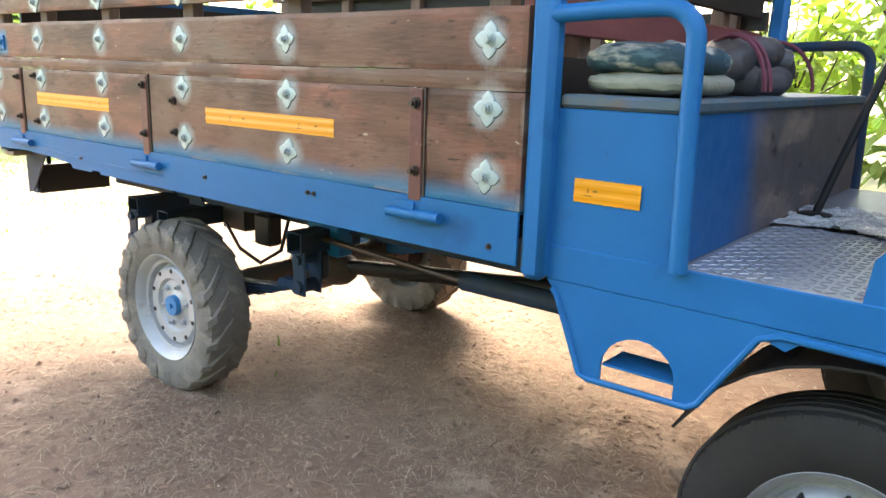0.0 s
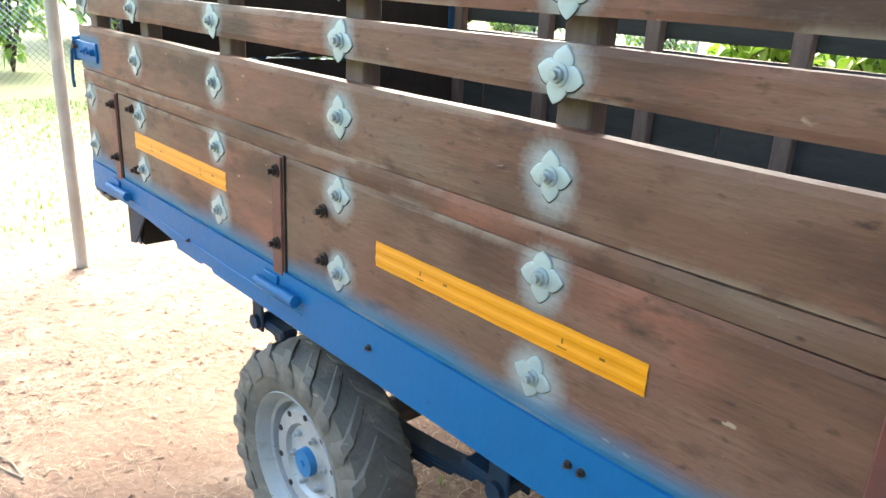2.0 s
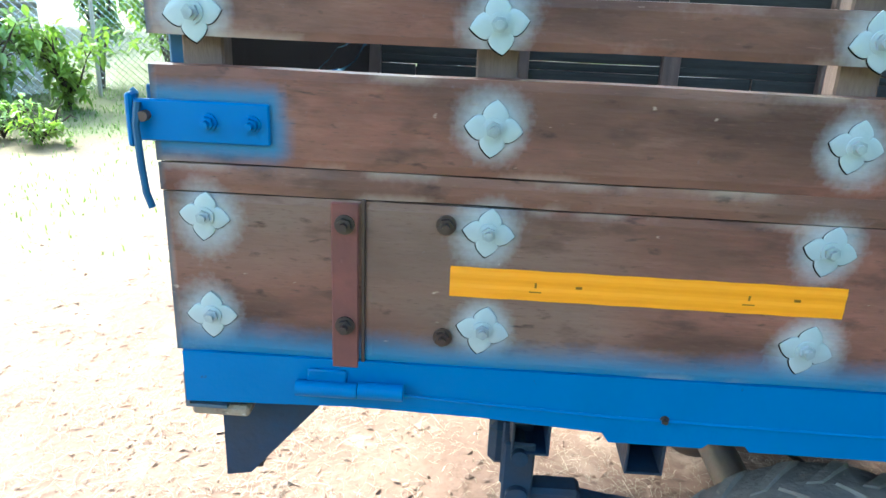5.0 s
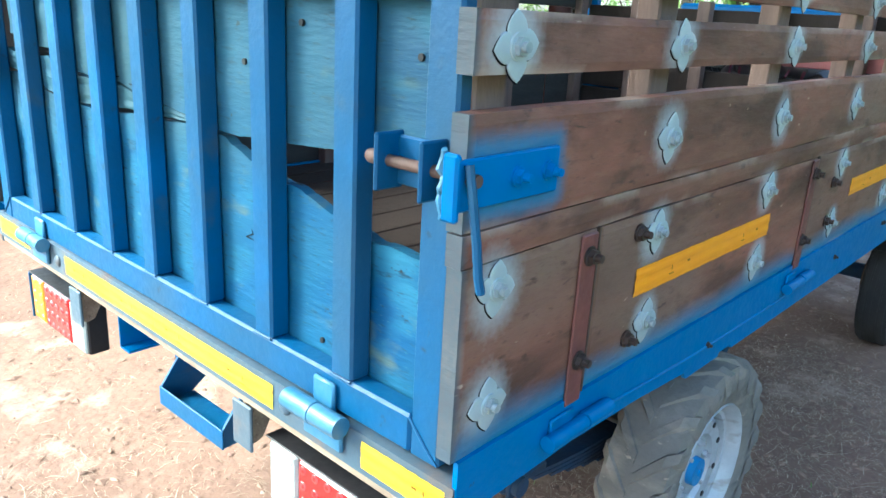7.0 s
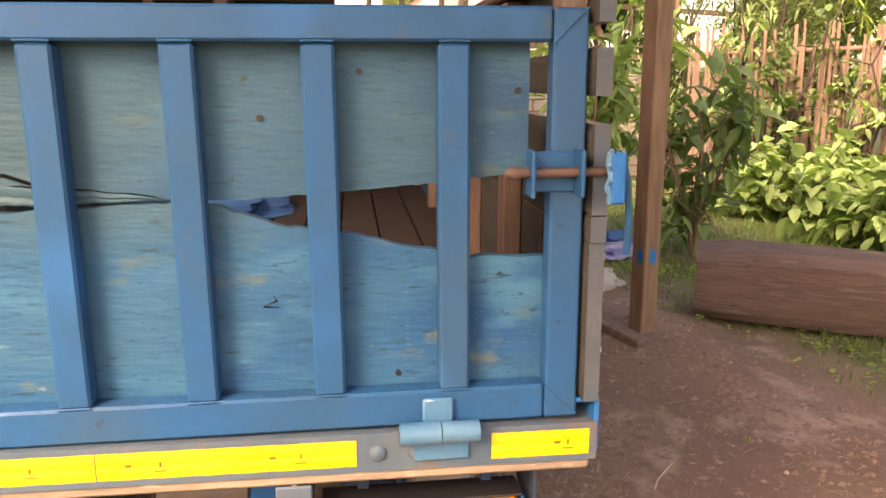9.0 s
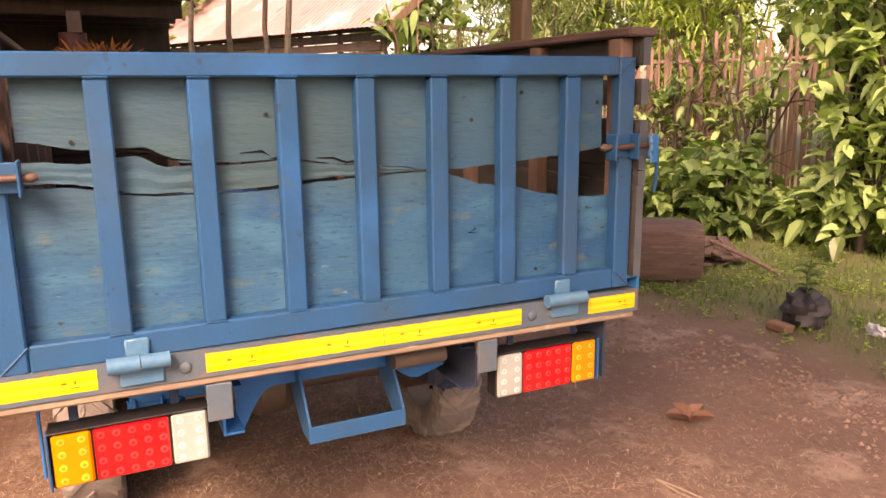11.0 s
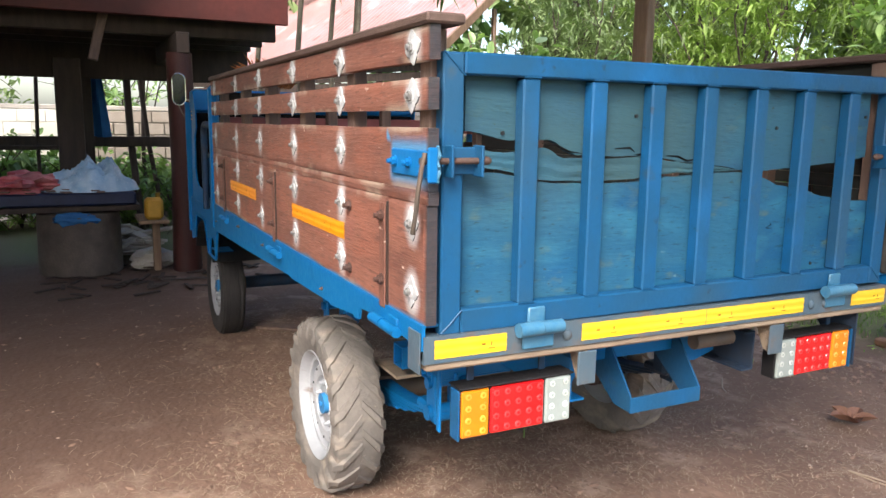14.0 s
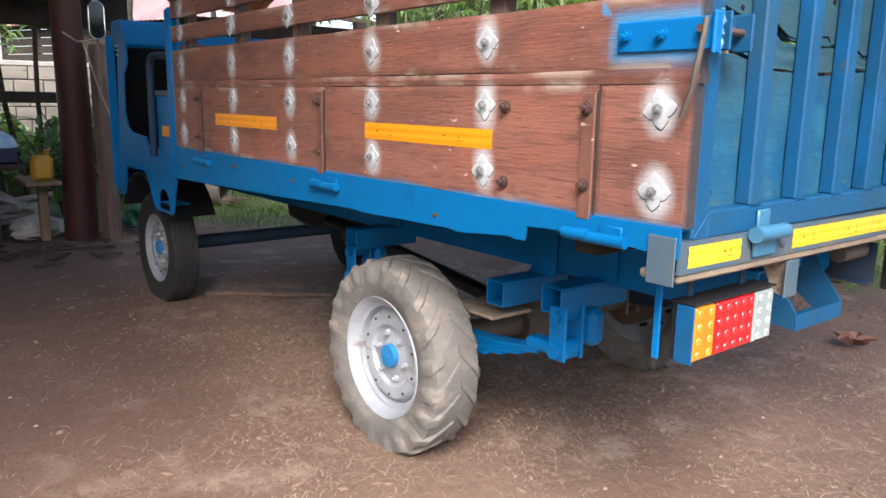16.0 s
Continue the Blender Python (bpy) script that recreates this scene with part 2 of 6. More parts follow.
CHROME = mat("chrome_trim", (0.7, 0.7, 0.7), 0.15, metal=1.0, bump=0)
DARKRED = mat("dark_red_house_paint", (0.10, 0.018, 0.014), 0.6, vary=(0.06, 0.013, 0.011), scale=(2, 20), bump=0.15)
COLRED = mat("red_brown_column_paint", (0.06, 0.014, 0.012), 0.6, vary=(0.04, 0.012, 0.011), scale=(3, 20), stretch=(4, 4, 1), bump=0.2,
             layers=(((0.12, 0.05, 0.04), 6, 0.33, 0.12),))
DARKWOOD = mat("old_dark_timber", (0.06, 0.04, 0.032), 0.75, vary=(0.035, 0.025, 0.02), scale=(3, 30), stretch=(5, 5, 1), bump=0.3)
PALEWOOD = mat("pale_post_timber", (0.26, 0.17, 0.11), 0.7, vary=(0.16, 0.10, 0.065), scale=(3, 30), stretch=(7, 7, 1), bump=0.3)
WHITEPOST = mat("whitewashed_post", (0.5, 0.48, 0.44), 0.7, vary=(0.36, 0.33, 0.3), scale=(3, 30), bump=0.2)
LOG = mat("weathered_log", (0.15, 0.095, 0.075), 0.9, vary=(0.085, 0.058, 0.05), scale=(3, 22), stretch=(1, 6, 6), bump=1.0, bump_scale=9,
          layers=(((0.03, 0.02, 0.018), 6, 0.36, 0.08), ((0.24, 0.17, 0.14), 3, 0.4, 0.2)))
BAMBOO = mat("old_bamboo_slat", (0.25, 0.165, 0.12), 0.7, vary=(0.15, 0.095, 0.07), scale=(3, 30), stretch=(5, 5, 1), bump=0.2)
BLOCK = mat("concrete_block", (0.37, 0.325, 0.28), 0.9, vary=(0.30, 0.255, 0.215), scale=(2, 40), bump=0.4, bump_scale=80,
            layers=(((0.24, 0.21, 0.18), -1.2, 0.48, 0.2), ((0.13, 0.13, 0.10), -3, 0.37, 0.15)))
PIPE = mat("mossy_concrete_pipe", (0.24, 0.21, 0.175), 0.9, vary=(0.17, 0.15, 0.12), scale=(4, 40), bump=0.4)
TRUNK = mat("grey_green_palm_trunk", (0.20, 0.18, 0.14), 0.85, vary=(0.13, 0.11, 0.085), scale=(3, 20), stretch=(1, 1, 5), bump=0.3)
TIN = mat("rusted_tin_roof", (0.42, 0.25, 0.25), 0.45, metal=0.1, vary=(0.33, 0.18, 0.165), scale=(0.5, 5), bump=0.1,
          wear=(0.48, 0.40, 0.395), wear_scale=0.9, wear_amount=0.42, wear2=(0.24, 0.11, 0.095), wear2_scale=2, wear2_amount=0.36)
DIRT_BAG = mat("black_plastic", (0.05, 0.05, 0.055), 0.45, bump=0.5, bump_scale=20, specular=0.3)
PLASTIC = mat("translucent_blue_plastic", (0.22, 0.37, 0.53), 0.22, vary=(0.40, 0.52, 0.62), scale=(6, 30), bump=0.7, bump_scale=11, specular=0.6)
REDCLOTH = mat("red_cloth", (0.42, 0.05, 0.07), 0.8, vary=(0.5, 0.2, 0.2), scale=(8, 40), bump=0.3)
BLUECLOTH = mat("blue_cloth", (0.02, 0.13, 0.34), 0.8, vary=(0.015, 0.09, 0.24), bump=0.3)
SACK = mat("woven_plastic_sack", (0.45, 0.42, 0.38), 0.7, vary=(0.3, 0.27, 0.24), scale=(5, 60), bump=0.4,
           wear=(0.4, 0.14, 0.2), wear_scale=4, wear_amount=0.34)
SACKB = mat("blue_white_sack", (0.4, 0.42, 0.48), 0.6, vary=(0.08, 0.1, 0.3), scale=(6, 30), bump=0.4)
CUSHION = mat("worn_cushion_cloth", (0.035, 0.085, 0.11), 0.85, vary=(0.02, 0.05, 0.07), scale=(4, 40), bump=0.4,
              layers=(((0.42, 0.41, 0.36), -5, 0.49, 0.06), ((0.09, 0.16, 0.19), -12, 0.4, 0.1)))
SACKC = mat("stained_cream_padding", (0.36, 0.35, 0.29), 0.85, vary=(0.22, 0.22, 0.18), scale=(6, 40), bump=0.4, layers=(((0.05, 0.05, 0.045), -9, 0.40, 0.08), ((0.03, 0.06, 0.07), -4, 0.36, 0.08)))
ROPE = mat("maroon_rope", (0.2, 0.05, 0.08), 0.8, bump=0.4)
# Near-black for plank cracks, washer edge shadows and the unlit cab inside.
GAPSHADE = mat("sooty_black", (0.006, 0.006, 0.007), 0.9, bump=0.1, specular=0.1)
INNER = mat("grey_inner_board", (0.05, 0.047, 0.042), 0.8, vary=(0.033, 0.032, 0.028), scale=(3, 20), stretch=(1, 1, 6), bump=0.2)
# Darkened blue: shade of the far and under sides put into the colour.
SHADEBLUE = mat("greasy_dark_blue", (0.012, 0.045, 0.10), 0.6, vary=(0.03, 0.04, 0.06), scale=(8, 50), bump=0.2, specular=0.2)
MIRROR = mat("mirror_glass", (0.055, 0.06, 0.065), 0.05, metal=1.0, bump=0)
INNERTUBE = mat("old_inner_tube", (0.045, 0.045, 0.05), 0.5, vary=(0.12, 0.10, 0.105), scale=(5, 30), bump=0.2, layers=(((0.22, 0.17, 0.18), -7, 0.36, 0.1),))
JERRY = mat("yellow_jerrycan", (0.45, 0.25, 0.03), 0.5, bump=0.1)
TRAY = mat("dark_blue_tray", (0.012, 0.02, 0.06), 0.5, bump=0.1)
RING = mat("shaded_concrete", (0.115, 0.095, 0.08), 0.9, vary=(0.07, 0.055, 0.05), bump=0.4, bump_scale=50)
LEAF_A = leaf_mat("broad_green_leaf", (0.17, 0.275, 0.095), (0.27, 0.38, 0.16), 0.3)
LEAF_B = leaf_mat("deep_green_leaf", (0.07, 0.135, 0.045), (0.12, 0.20, 0.07))
LEAF_C = leaf_mat("grey_green_leaf", (0.12, 0.18, 0.075), (0.19, 0.25, 0.11))
LEAF_Y = leaf_mat("yellow_green_leaf", (0.15, 0.25, 0.055), (0.24, 0.32, 0.08))
GRASS = leaf_mat("grass_blades", (0.095, 0.17, 0.05), (0.16, 0.23, 0.075), 0.6)
NUT_R = mat("silver_grey_nut", (0.27, 0.31, 0.33), 0.4, metal=0.3, vary=(0.36, 0.42, 0.44), scale=(40, 120), bump=0.1)
NUT_L = mat("grey_painted_nut", (0.16, 0.155, 0.15), 0.45, metal=0.3, vary=(0.3, 0.3, 0.3), scale=(40, 120), bump=0.1)
STRAW = mat("dry_straw", (0.40, 0.32, 0.24), 0.8, vary=(0.28, 0.22, 0.165), hue=0.3, bump=0)
DRYLEAF = mat("dry_leaf", (0.24, 0.125, 0.085), 0.7, vary=(0.18, 0.09, 0.06), bump=0.3)
ORANGEBRUSH = mat("dry_orange_fronds", (0.35, 0.13, 0.035), 0.8, vary=(0.2, 0.08, 0.03), bump=0.2)


# ---- mesh building ----
class Shape:
    """Collects vertices and faces of one part."""

    def __init__(self):
        self.v, self.f, self.m = [], [], []

    def add(self, verts, faces, mi=0):
        o = len(self.v)
        self.v += [tuple(p) for p in verts]
        self.f += [tuple(o + i for i in q) for q in faces]
        self.m += [mi] * len(faces)
        return self

    def box(self, a, b, bev=0.004, mi=0, m=None):
        lo = [min(p, q) for p, q in zip(a, b)]
        hi = [max(p, q) for p, q in zip(a, b)]
        bev = min(bev, min(h - l for l, h in zip(lo, hi)) * 0.45)
        vs, idx = [], {}
        cs = [(i, j, k) for i in (0, 1) for j in (0, 1) for k in (0, 1)]
        for c in cs:
            for ax in range(3):
                p = []
                for d in range(3):
                    e = hi[d] if c[d] else lo[d]
                    p.append(e if d == ax else e + (-bev if c[d] else bev))
                idx[c, ax] = len(vs)
                vs.append(Vector(p))
        fs = []
        for ax in range(3):
            o1, o2 = [d for d in range(3) if d != ax]
            for s in (0, 1):
                q = []
                for u, w in ((0, 0), (1, 0), (1, 1), (0, 1)):
                    c = [0, 0, 0]
                    c[ax], c[o1], c[o2] = s, u, w
                    q.append(idx[tuple(c), ax])
                fs.append(q)
            for u in (0, 1):
                for w in (0, 1):
                    c0, c1 = [0, 0, 0], [0, 0, 0]
                    c0[o1], c0[o2], c1[o1], c1[o2], c1[ax] = u, w, u, w, 1
                    c0, c1 = tuple(c0), tuple(c1)
                    fs.append((idx[c0, o1], idx[c1, o1], idx[c1, o2], idx[c0, o2]))
        for c in cs:
            fs.append((idx[c, 0], idx[c, 1], idx[c, 2]))
        if m is not None:
            vs = [m @ p for p in vs]
        return self.add(vs, fs, mi)

    def cyl(self, a, b, r, n=12, mi=0, r2=None, cap=True):
        a, b = Vector(a), Vector(b)
        z = (b - a).normalized()
        x = z.orthogonal().normalized()
        y = z.cross(x)
        r2 = r if r2 is None else r2
        vs = [p + (x * math.cos(t) + y * math.sin(t)) * q for p, q in ((a, r), (b, r2)) for t in [2 * math.pi * i / n for i in range(n)]]
        fs = [(i, (i + 1) % n, n + (i + 1) % n, n + i) for i in range(n)]
        if cap:
            fs += [tuple(range(n)), tuple(range(n, 2 * n))]
        return self.add(vs, fs, mi)

    def tube(self, pts, r, n=8, mi=0, radii=None):
        pts = [Vector(p) for p in pts]
        k = len(pts)
        vs = []
        ref = None
        for i, p in enumerate(pts):
            d = (pts[min(i + 1, k - 1)] - pts[max(i - 1, 0)]).normalized()
            if ref is None:
                ref = d.orthogonal().normalized()
            x = (ref - d * ref.dot(d)).normalized()
            ref = x
            y = d.cross(x)
            rr = radii[i] if radii else r
            vs += [p + (x * math.cos(2 * math.pi * j / n) + y * math.sin(2 * math.pi * j / n)) * rr for j in range(n)]
        fs = [(i * n + j, i * n + (j + 1) % n, (i + 1) * n + (j + 1) % n, (i + 1) * n + j) for i in range(k - 1) for j in range(n)]
        fs += [tuple(range(n)), tuple(range((k - 1) * n, k * n))]
        return self.add(vs, fs, mi)

    def prism(self, poly, axis, a, b, mi=0):
        """A polygon in the plane across the axis (x, y or z), stretched from a to b."""
        ax = "xyz".index(axis)
        o1, o2 = [d for d in range(3) if d != ax]
        vs = []
        for e in (a, b):
            for u, w in poly:
                p = [0, 0, 0]
                p[ax], p[o1], p[o2] = e, u, w
                vs.append(p)
        n = len(poly)
        fs = [tuple(range(n)), tuple(range(n, 2 * n))] + [(i, (i + 1) % n, n + (i + 1) % n, n + i) for i in range(n)]
        return self.add(vs, fs, mi)

    def lathe(self, prof, centre, n=40, mi=0, axis="y"):
        """A profile of (radius, place along the axis) turned round the axis through the centre."""
        cx, cy, cz = centre
        vs, k = [], len(prof)
        for i in range(n):
            t = 2 * math.pi * i / n
            for r, h in prof:
                if axis == "y":
                    vs.append((cx + r * math.cos(t), cy + h, cz + r * math.sin(t)))
                else:
                    vs.append((cx + r * math.cos(t), cy + r * math.sin(t), cz + h))
        fs = [(i * k + j, i * k + j + 1, ((i + 1) % n) * k + j + 1, ((i + 1) % n) * k + j) for i in range(n) for j in range(k - 1)]
        return self.add(vs, fs, mi)

    def blob(self, centre, size, seed=0, rough=0.2, nu=14, nv=9, mi=0, flat=None):
        vs = []
        for j in range(nv + 1):
            ph = math.pi * j / nv
            for i in range(nu):
                th = 2 * math.pi * i / nu
                d = Vector((math.sin(ph) * math.cos(th), math.sin(ph) * math.sin(th), math.cos(ph)))
                k = 1 + rough * noise.noise(d * 2.2 + Vector((seed * 3.7, seed, 0)))
                p = Vector([c + e * q * k for c, e, q in zip(centre, d, size)])
                if flat is not None:
                    p.z = max(p.z, flat)
                vs.append(p)
        fs = [(j * nu + i, j * nu + (i + 1) % nu, (j + 1) * nu + (i + 1) % nu, (j + 1) * nu + i) for j in range(nv) for i in range(nu)]
        return self.add(vs, fs, mi)


def part(name, shape, material, parent=None, label="", smooth=False, fix=True, floats=None):
    me = bpy.data.meshes.new(name)
    me.from_pydata(shape.v, [], shape.f)
    for x in (material if isinstance(material, (list, tuple)) else [material]):
        me.materials.append(x)
    me.polygons.foreach_set("material_index", shape.m)
    if fix:
        bm = bmesh.new()
        bm.from_mesh(me)
        bmesh.ops.recalc_face_normals(bm, faces=bm.faces)
        bm.to_mesh(me)
        bm.free()
    if smooth:
        me.polygons.foreach_set("use_smooth", [True] * len(me.polygons))
        me.set_sharp_from_angle(angle=radians(38))
    for an, vals in (floats or {}).items():
        me.attributes.new(an, "FLOAT", "POINT").data.foreach_set("value", vals)
    me.update()
    ob = new(name, me)
    if parent is not None:
        ob.parent = parent
    if label:
        ob["label"] = label
    return ob


def group_of(name, parent=None):
    ob = new(name)
    ob.empty_display_size = 0.1
    if parent is not None:
        ob.parent = parent
    return ob


def twin(ob, loc, rot=(0, 0, 0), scale=(1, 1, 1), parent=None):
    """Another object on the same mesh."""
    o = new(ob.name.split(".")[0], ob.data)
    o.location, o.rotation_euler, o.scale = loc, rot, scale
    o.parent = parent if parent is not None else ob.parent
    if "label" in ob:
        o["label"] = ob["label"]
    return o


def smoothstep(a, b, x):
    t = min(max((x - a) / (b - a), 0), 1)
    return t * t * (3 - 2 * t)

# ---- the farm truck ----
truck = tagged(group_of("farm_truck"), "blue farm truck with brown slatted wooden bed, parked on bare dirt", "truck")

COLS = {-1: [0.037, 0.54, 1.135, 1.768, 2.393, 3.233], 1: [0.056, 0.672, 1.286, 1.925, 2.52, 3.20]}
SLOTS = {-1: [0.32, 1.515, 3.012], 1: [0.238, 1.634, 2.93]}
STRAPSIDE = {-1: -1, 1: 1}
TAPES = {-1: [(0.478, 1.183), (1.914, 2.626)], 1: [(0.635, 1.334), (2.05, 2.745)]}
ROWS = {"a": 1.187, "b": 1.377, "c": 1.558, "d": 1.728, "e": 1.858}
BED_X0, BED_X1 = -0.04, 3.35
PLANKS = {-1: [(1.105, 1.4205), (1.4228, 1.4725), (1.4748, 1.640), (1.690, 1.774), (1.818, 1.906)],
          1: [(1.105, 1.436), (1.4383, 1.4715), (1.4738, 1.641), (1.690, 1.774), (1.818, 1.906)]}


def flower_spots(side):
    out = []
    for i, x in enumerate(COLS[side]):
        for r, z in ROWS.items():
            if i == 0 and r == "c":
                continue
            out.append((x + 0.003 * math.sin(7 * x + 40 * z), z + 0.003 * math.sin(11 * x + 9 * z)))
    return out


def board(side, x0, x1, z0, z1, parent, spots):
    """One board of the bed's side: a fine front face that carries the spray paint, a back and the edges."""
    y_out, th = side * 1.0, 0.036
    nx, nz = max(2, int((x1 - x0) / 0.014)), max(2, int((z1 - z0) / 0.014))
    s, spray, blue, scuff, ends = Shape(), [], [], [], []
    sd = random.random() * 50
    wob = 0.0035

    def edge(x, z):
        t = (z - z0) / (z1 - z0)
        w = noise.noise(Vector((x * 3.0, sd, t * 0.5))) * wob
        return z + w * (abs(t - 0.5) * 2) ** 2

    def paint(x, z):
        v = 0.0
        for cx, cz in spots:
            d = math.hypot((x - cx) * (1.05 if side < 0 else 1.25), (z - cz) * (1.0 if side < 0 else 0.85))
            if d < 0.12:
                v = max(v, (0.66 if side < 0 else 0.78) * (1 - smoothstep(0.012, 0.088 + 0.03 * noise.noise(Vector((x * 9, z * 9, sd))), d)))
        b = 1 - smoothstep(1.095, (1.185 if side < 0 else 1.118) + 0.03 * noise.noise(Vector((x * 5, 3, side))), z)
        lx1 = 0.16 if side < 0 else 0.186
        dx = max(x - lx1, 0)
        dz = max(abs(z - 1.548) - 0.038, 0)
        b = max(b, 0.9 * (1 - smoothstep(0.0, 0.05 if z < 1.55 else 0.04, math.hypot(dx, dz))))
        if side > 0 and math.hypot(x - 0.235, (z - 1.612) * 0.8) < 0.013:
            b = 0.9
        e = 0.9 if x < BED_X0 + 0.004 else 0.0
        dz = min(z - z0, z1 - z)
        c = (0.5 if side < 0 else 0.85) * (1 - smoothstep(0.0, 0.02 if side < 0 else 0.026, min(dz, (x - x0) * 1.6, (x1 - x) * 1.6) if x1 - x0 < 1.8 else dz)) * smoothstep(0.08, 0.42, noise.noise(Vector((x * 4, z * 9, sd))) + 0.25 * noise.noise(Vector((x * 21, z * 30, sd))))
        return v, b * (1 - 0.5 * e), c, e

    for yy, bow in ((y_out, 0.0), (y_out - side * th, 0.0)):
        for i in range(nx + 1):
            for k in range(nz + 1):
                x, z = x0 + (x1 - x0) * i / nx, z0 + (z1 - z0) * k / nz
                inset = 0.003 if (k in (0, nz) or i in (0, nx)) else 0.0
                s.v.append((x, yy - (side if yy == y_out else -side) * inset, edge(x, z)))
                v, b, c, e = paint(x, z)
                scuff.append(c)
                ends.append(e)
                spray.append(v)
                blue.append(b)
    n1 = (nx + 1) * (nz + 1)
    at = lambda i, k, o: o + i * (nz + 1) + k
    fs = []
    for o in (0, n1):
        fs += [(at(i, k, o), at(i + 1, k, o), at(i + 1, k + 1, o), at(i, k + 1, o)) for i in range(nx) for k in range(nz)]
    for i in range(nx):
        for k in (0, nz):
            fs.append((at(i, k, 0), at(i + 1, k, 0), at(i + 1, k, n1), at(i, k, n1)))
    for k in range(nz):
        for i in (0, nx):
            fs.append((at(i, k, 0), at(i, k + 1, 0), at(i, k + 1, n1), at(i, k, n1)))
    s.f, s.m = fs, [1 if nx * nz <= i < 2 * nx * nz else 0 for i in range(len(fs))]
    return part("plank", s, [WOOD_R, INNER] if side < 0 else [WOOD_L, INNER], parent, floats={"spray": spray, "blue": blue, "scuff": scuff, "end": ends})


def flower_shape(side):
    """A pressed washer of four rounded, pointed petals with its bolt and nut, facing outwards along y."""
    s = Shape()
    half = [(0.047, 0.0), (0.0435, 0.0055), (0.0385, 0.0115), (0.033, 0.0165), (0.0265, 0.0198), (0.022, 0.0205)]
    petal = [(a, -b) for a, b in reversed(half[1:])] + half + [(0.0194, 0.0194)]
    outline = []
    for q in range(4):
        c, d = math.cos(q * math.pi / 2), math.sin(q * math.pi / 2)
        outline += [(u * c - v * d, u * d + v * c) for u, v in petal]
    n = len(outline)
    vs, fs = [(0, 0.004 * side, 0)], []
    rings = [(0.35, 0.004), (0.65, 0.0042), (0.95, 0.0036), (0.99, 0.0032), (1.0, 0.0024), (1.0, 0.0)]
    for f, h in rings:
        vs += [(u * f, h * side, v * f) for u, v in outline]
    fs += [(0, 1 + i, 1 + (i + 1) % n) for i in range(n)]
    for q in range(len(rings) - 1):
        fs += [(1 + q * n + i, 1 + q * n + (i + 1) % n, 1 + (q + 1) * n + (i + 1) % n, 1 + (q + 1) * n + i) for i in range(n)]
    s.add(vs, fs, 0)
    # dark gap and shadow under the plate's lower edges, made as an offset sheet
    gap_shadow = [(u * 1.02 + 0.0009 * side, v * 1.02 - 0.0014) for u, v in outline]
    s.add([(0, 0.0012 * side, 0)] + [(u, 0.0012 * side, v) for u, v in gap_shadow] + [(u, 0, v) for u, v in gap_shadow],
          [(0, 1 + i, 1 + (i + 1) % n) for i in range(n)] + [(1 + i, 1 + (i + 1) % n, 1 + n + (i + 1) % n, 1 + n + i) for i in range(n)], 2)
    s.cyl((0, 0.003 * side, 0), (0, 0.0075 * side, 0), 0.0185, 18, 0)
    s.cyl((0, 0.0075 * side, 0), (0, 0.015 * side, 0), 0.0135, 6, 1)
    s.cyl((0, 0.015 * side, 0), (0, 0.023 * side, 0), 0.0075, 10, 1)
    return s


def bolt_shape(side, r=0.014):
    s = Shape()
    s.cyl((0, 0, 0), (0, 0.004 * side, 0), r * 1.3, 14)
    s.cyl((0, 0.004 * side, 0), (0, 0.014 * side, 0), r, 6)
    s.cyl((0, 0.014 * side, 0), (0, 0.026 * side, 0), r * 0.55, 8)
    return s


def tape(parent, a, b, outward, material):
    """Reflective tape from corner a to corner b with faint ridges and small printed marks."""
    s = Shape()
    a, b = Vector(a), Vector(b)
    along = Vector((1, 0, 0)) if abs(outward[1]) > 0 else Vector((0, 1, 0))
    o = Vector(outward)
    L, Hh = (b - a).dot(along), b.z - a.z
    nseg, rows = 24, 9
    vs = []
    for i in range(nseg + 1):
        for k in range(rows + 1):
            lift = 0.0025 if k in (2, 3, 6, 7) else 0.0014
            vs.append(a + along * (L * i / nseg) + Vector((0, 0, Hh * k / rows + 0.0005 * math.sin(i * 1.7 + a.x)))
                      + o * lift)
    fs = [(i * (rows + 1) + k, (i + 1) * (rows + 1) + k, (i + 1) * (rows + 1) + k + 1, i * (rows + 1) + k + 1) for i in range(nseg) for k in range(rows)]
    s.add(vs, fs)
    for f, w, h in ((0.22, 0.004, 0.010), (0.33, 0.012, 0.005), (0.76, 0.004, 0.010), (0.88, 0.012, 0.005)):
        if abs(L) < 0.3 and f > 0.4:
            continue
        c = a + along * (L * f) + Vector((0, 0, Hh * 0.52)) + o * 0.003
        q = [c + along * w * u + Vector((0, 0, h * v)) for u, v in ((-0.5, -0.5), (0.5, -0.5), (0.5, 0.5), (-0.5, 0.5))]
        s.add(q, [(0, 1, 2, 3)], 1)
        q = [c + along * 0.022 * u + Vector((0, 0, -0.013 + 0.0025 * v)) for u, v in ((-0.5, -0.5), (0.5, -0.5), (0.5, 0.5), (-0.5, 0.5))]
        if w < 0.01:
            s.add(q, [(0, 1, 2, 3)], 1)
    return part("reflective_tape", s, [material, PRINT], parent, fix=False)


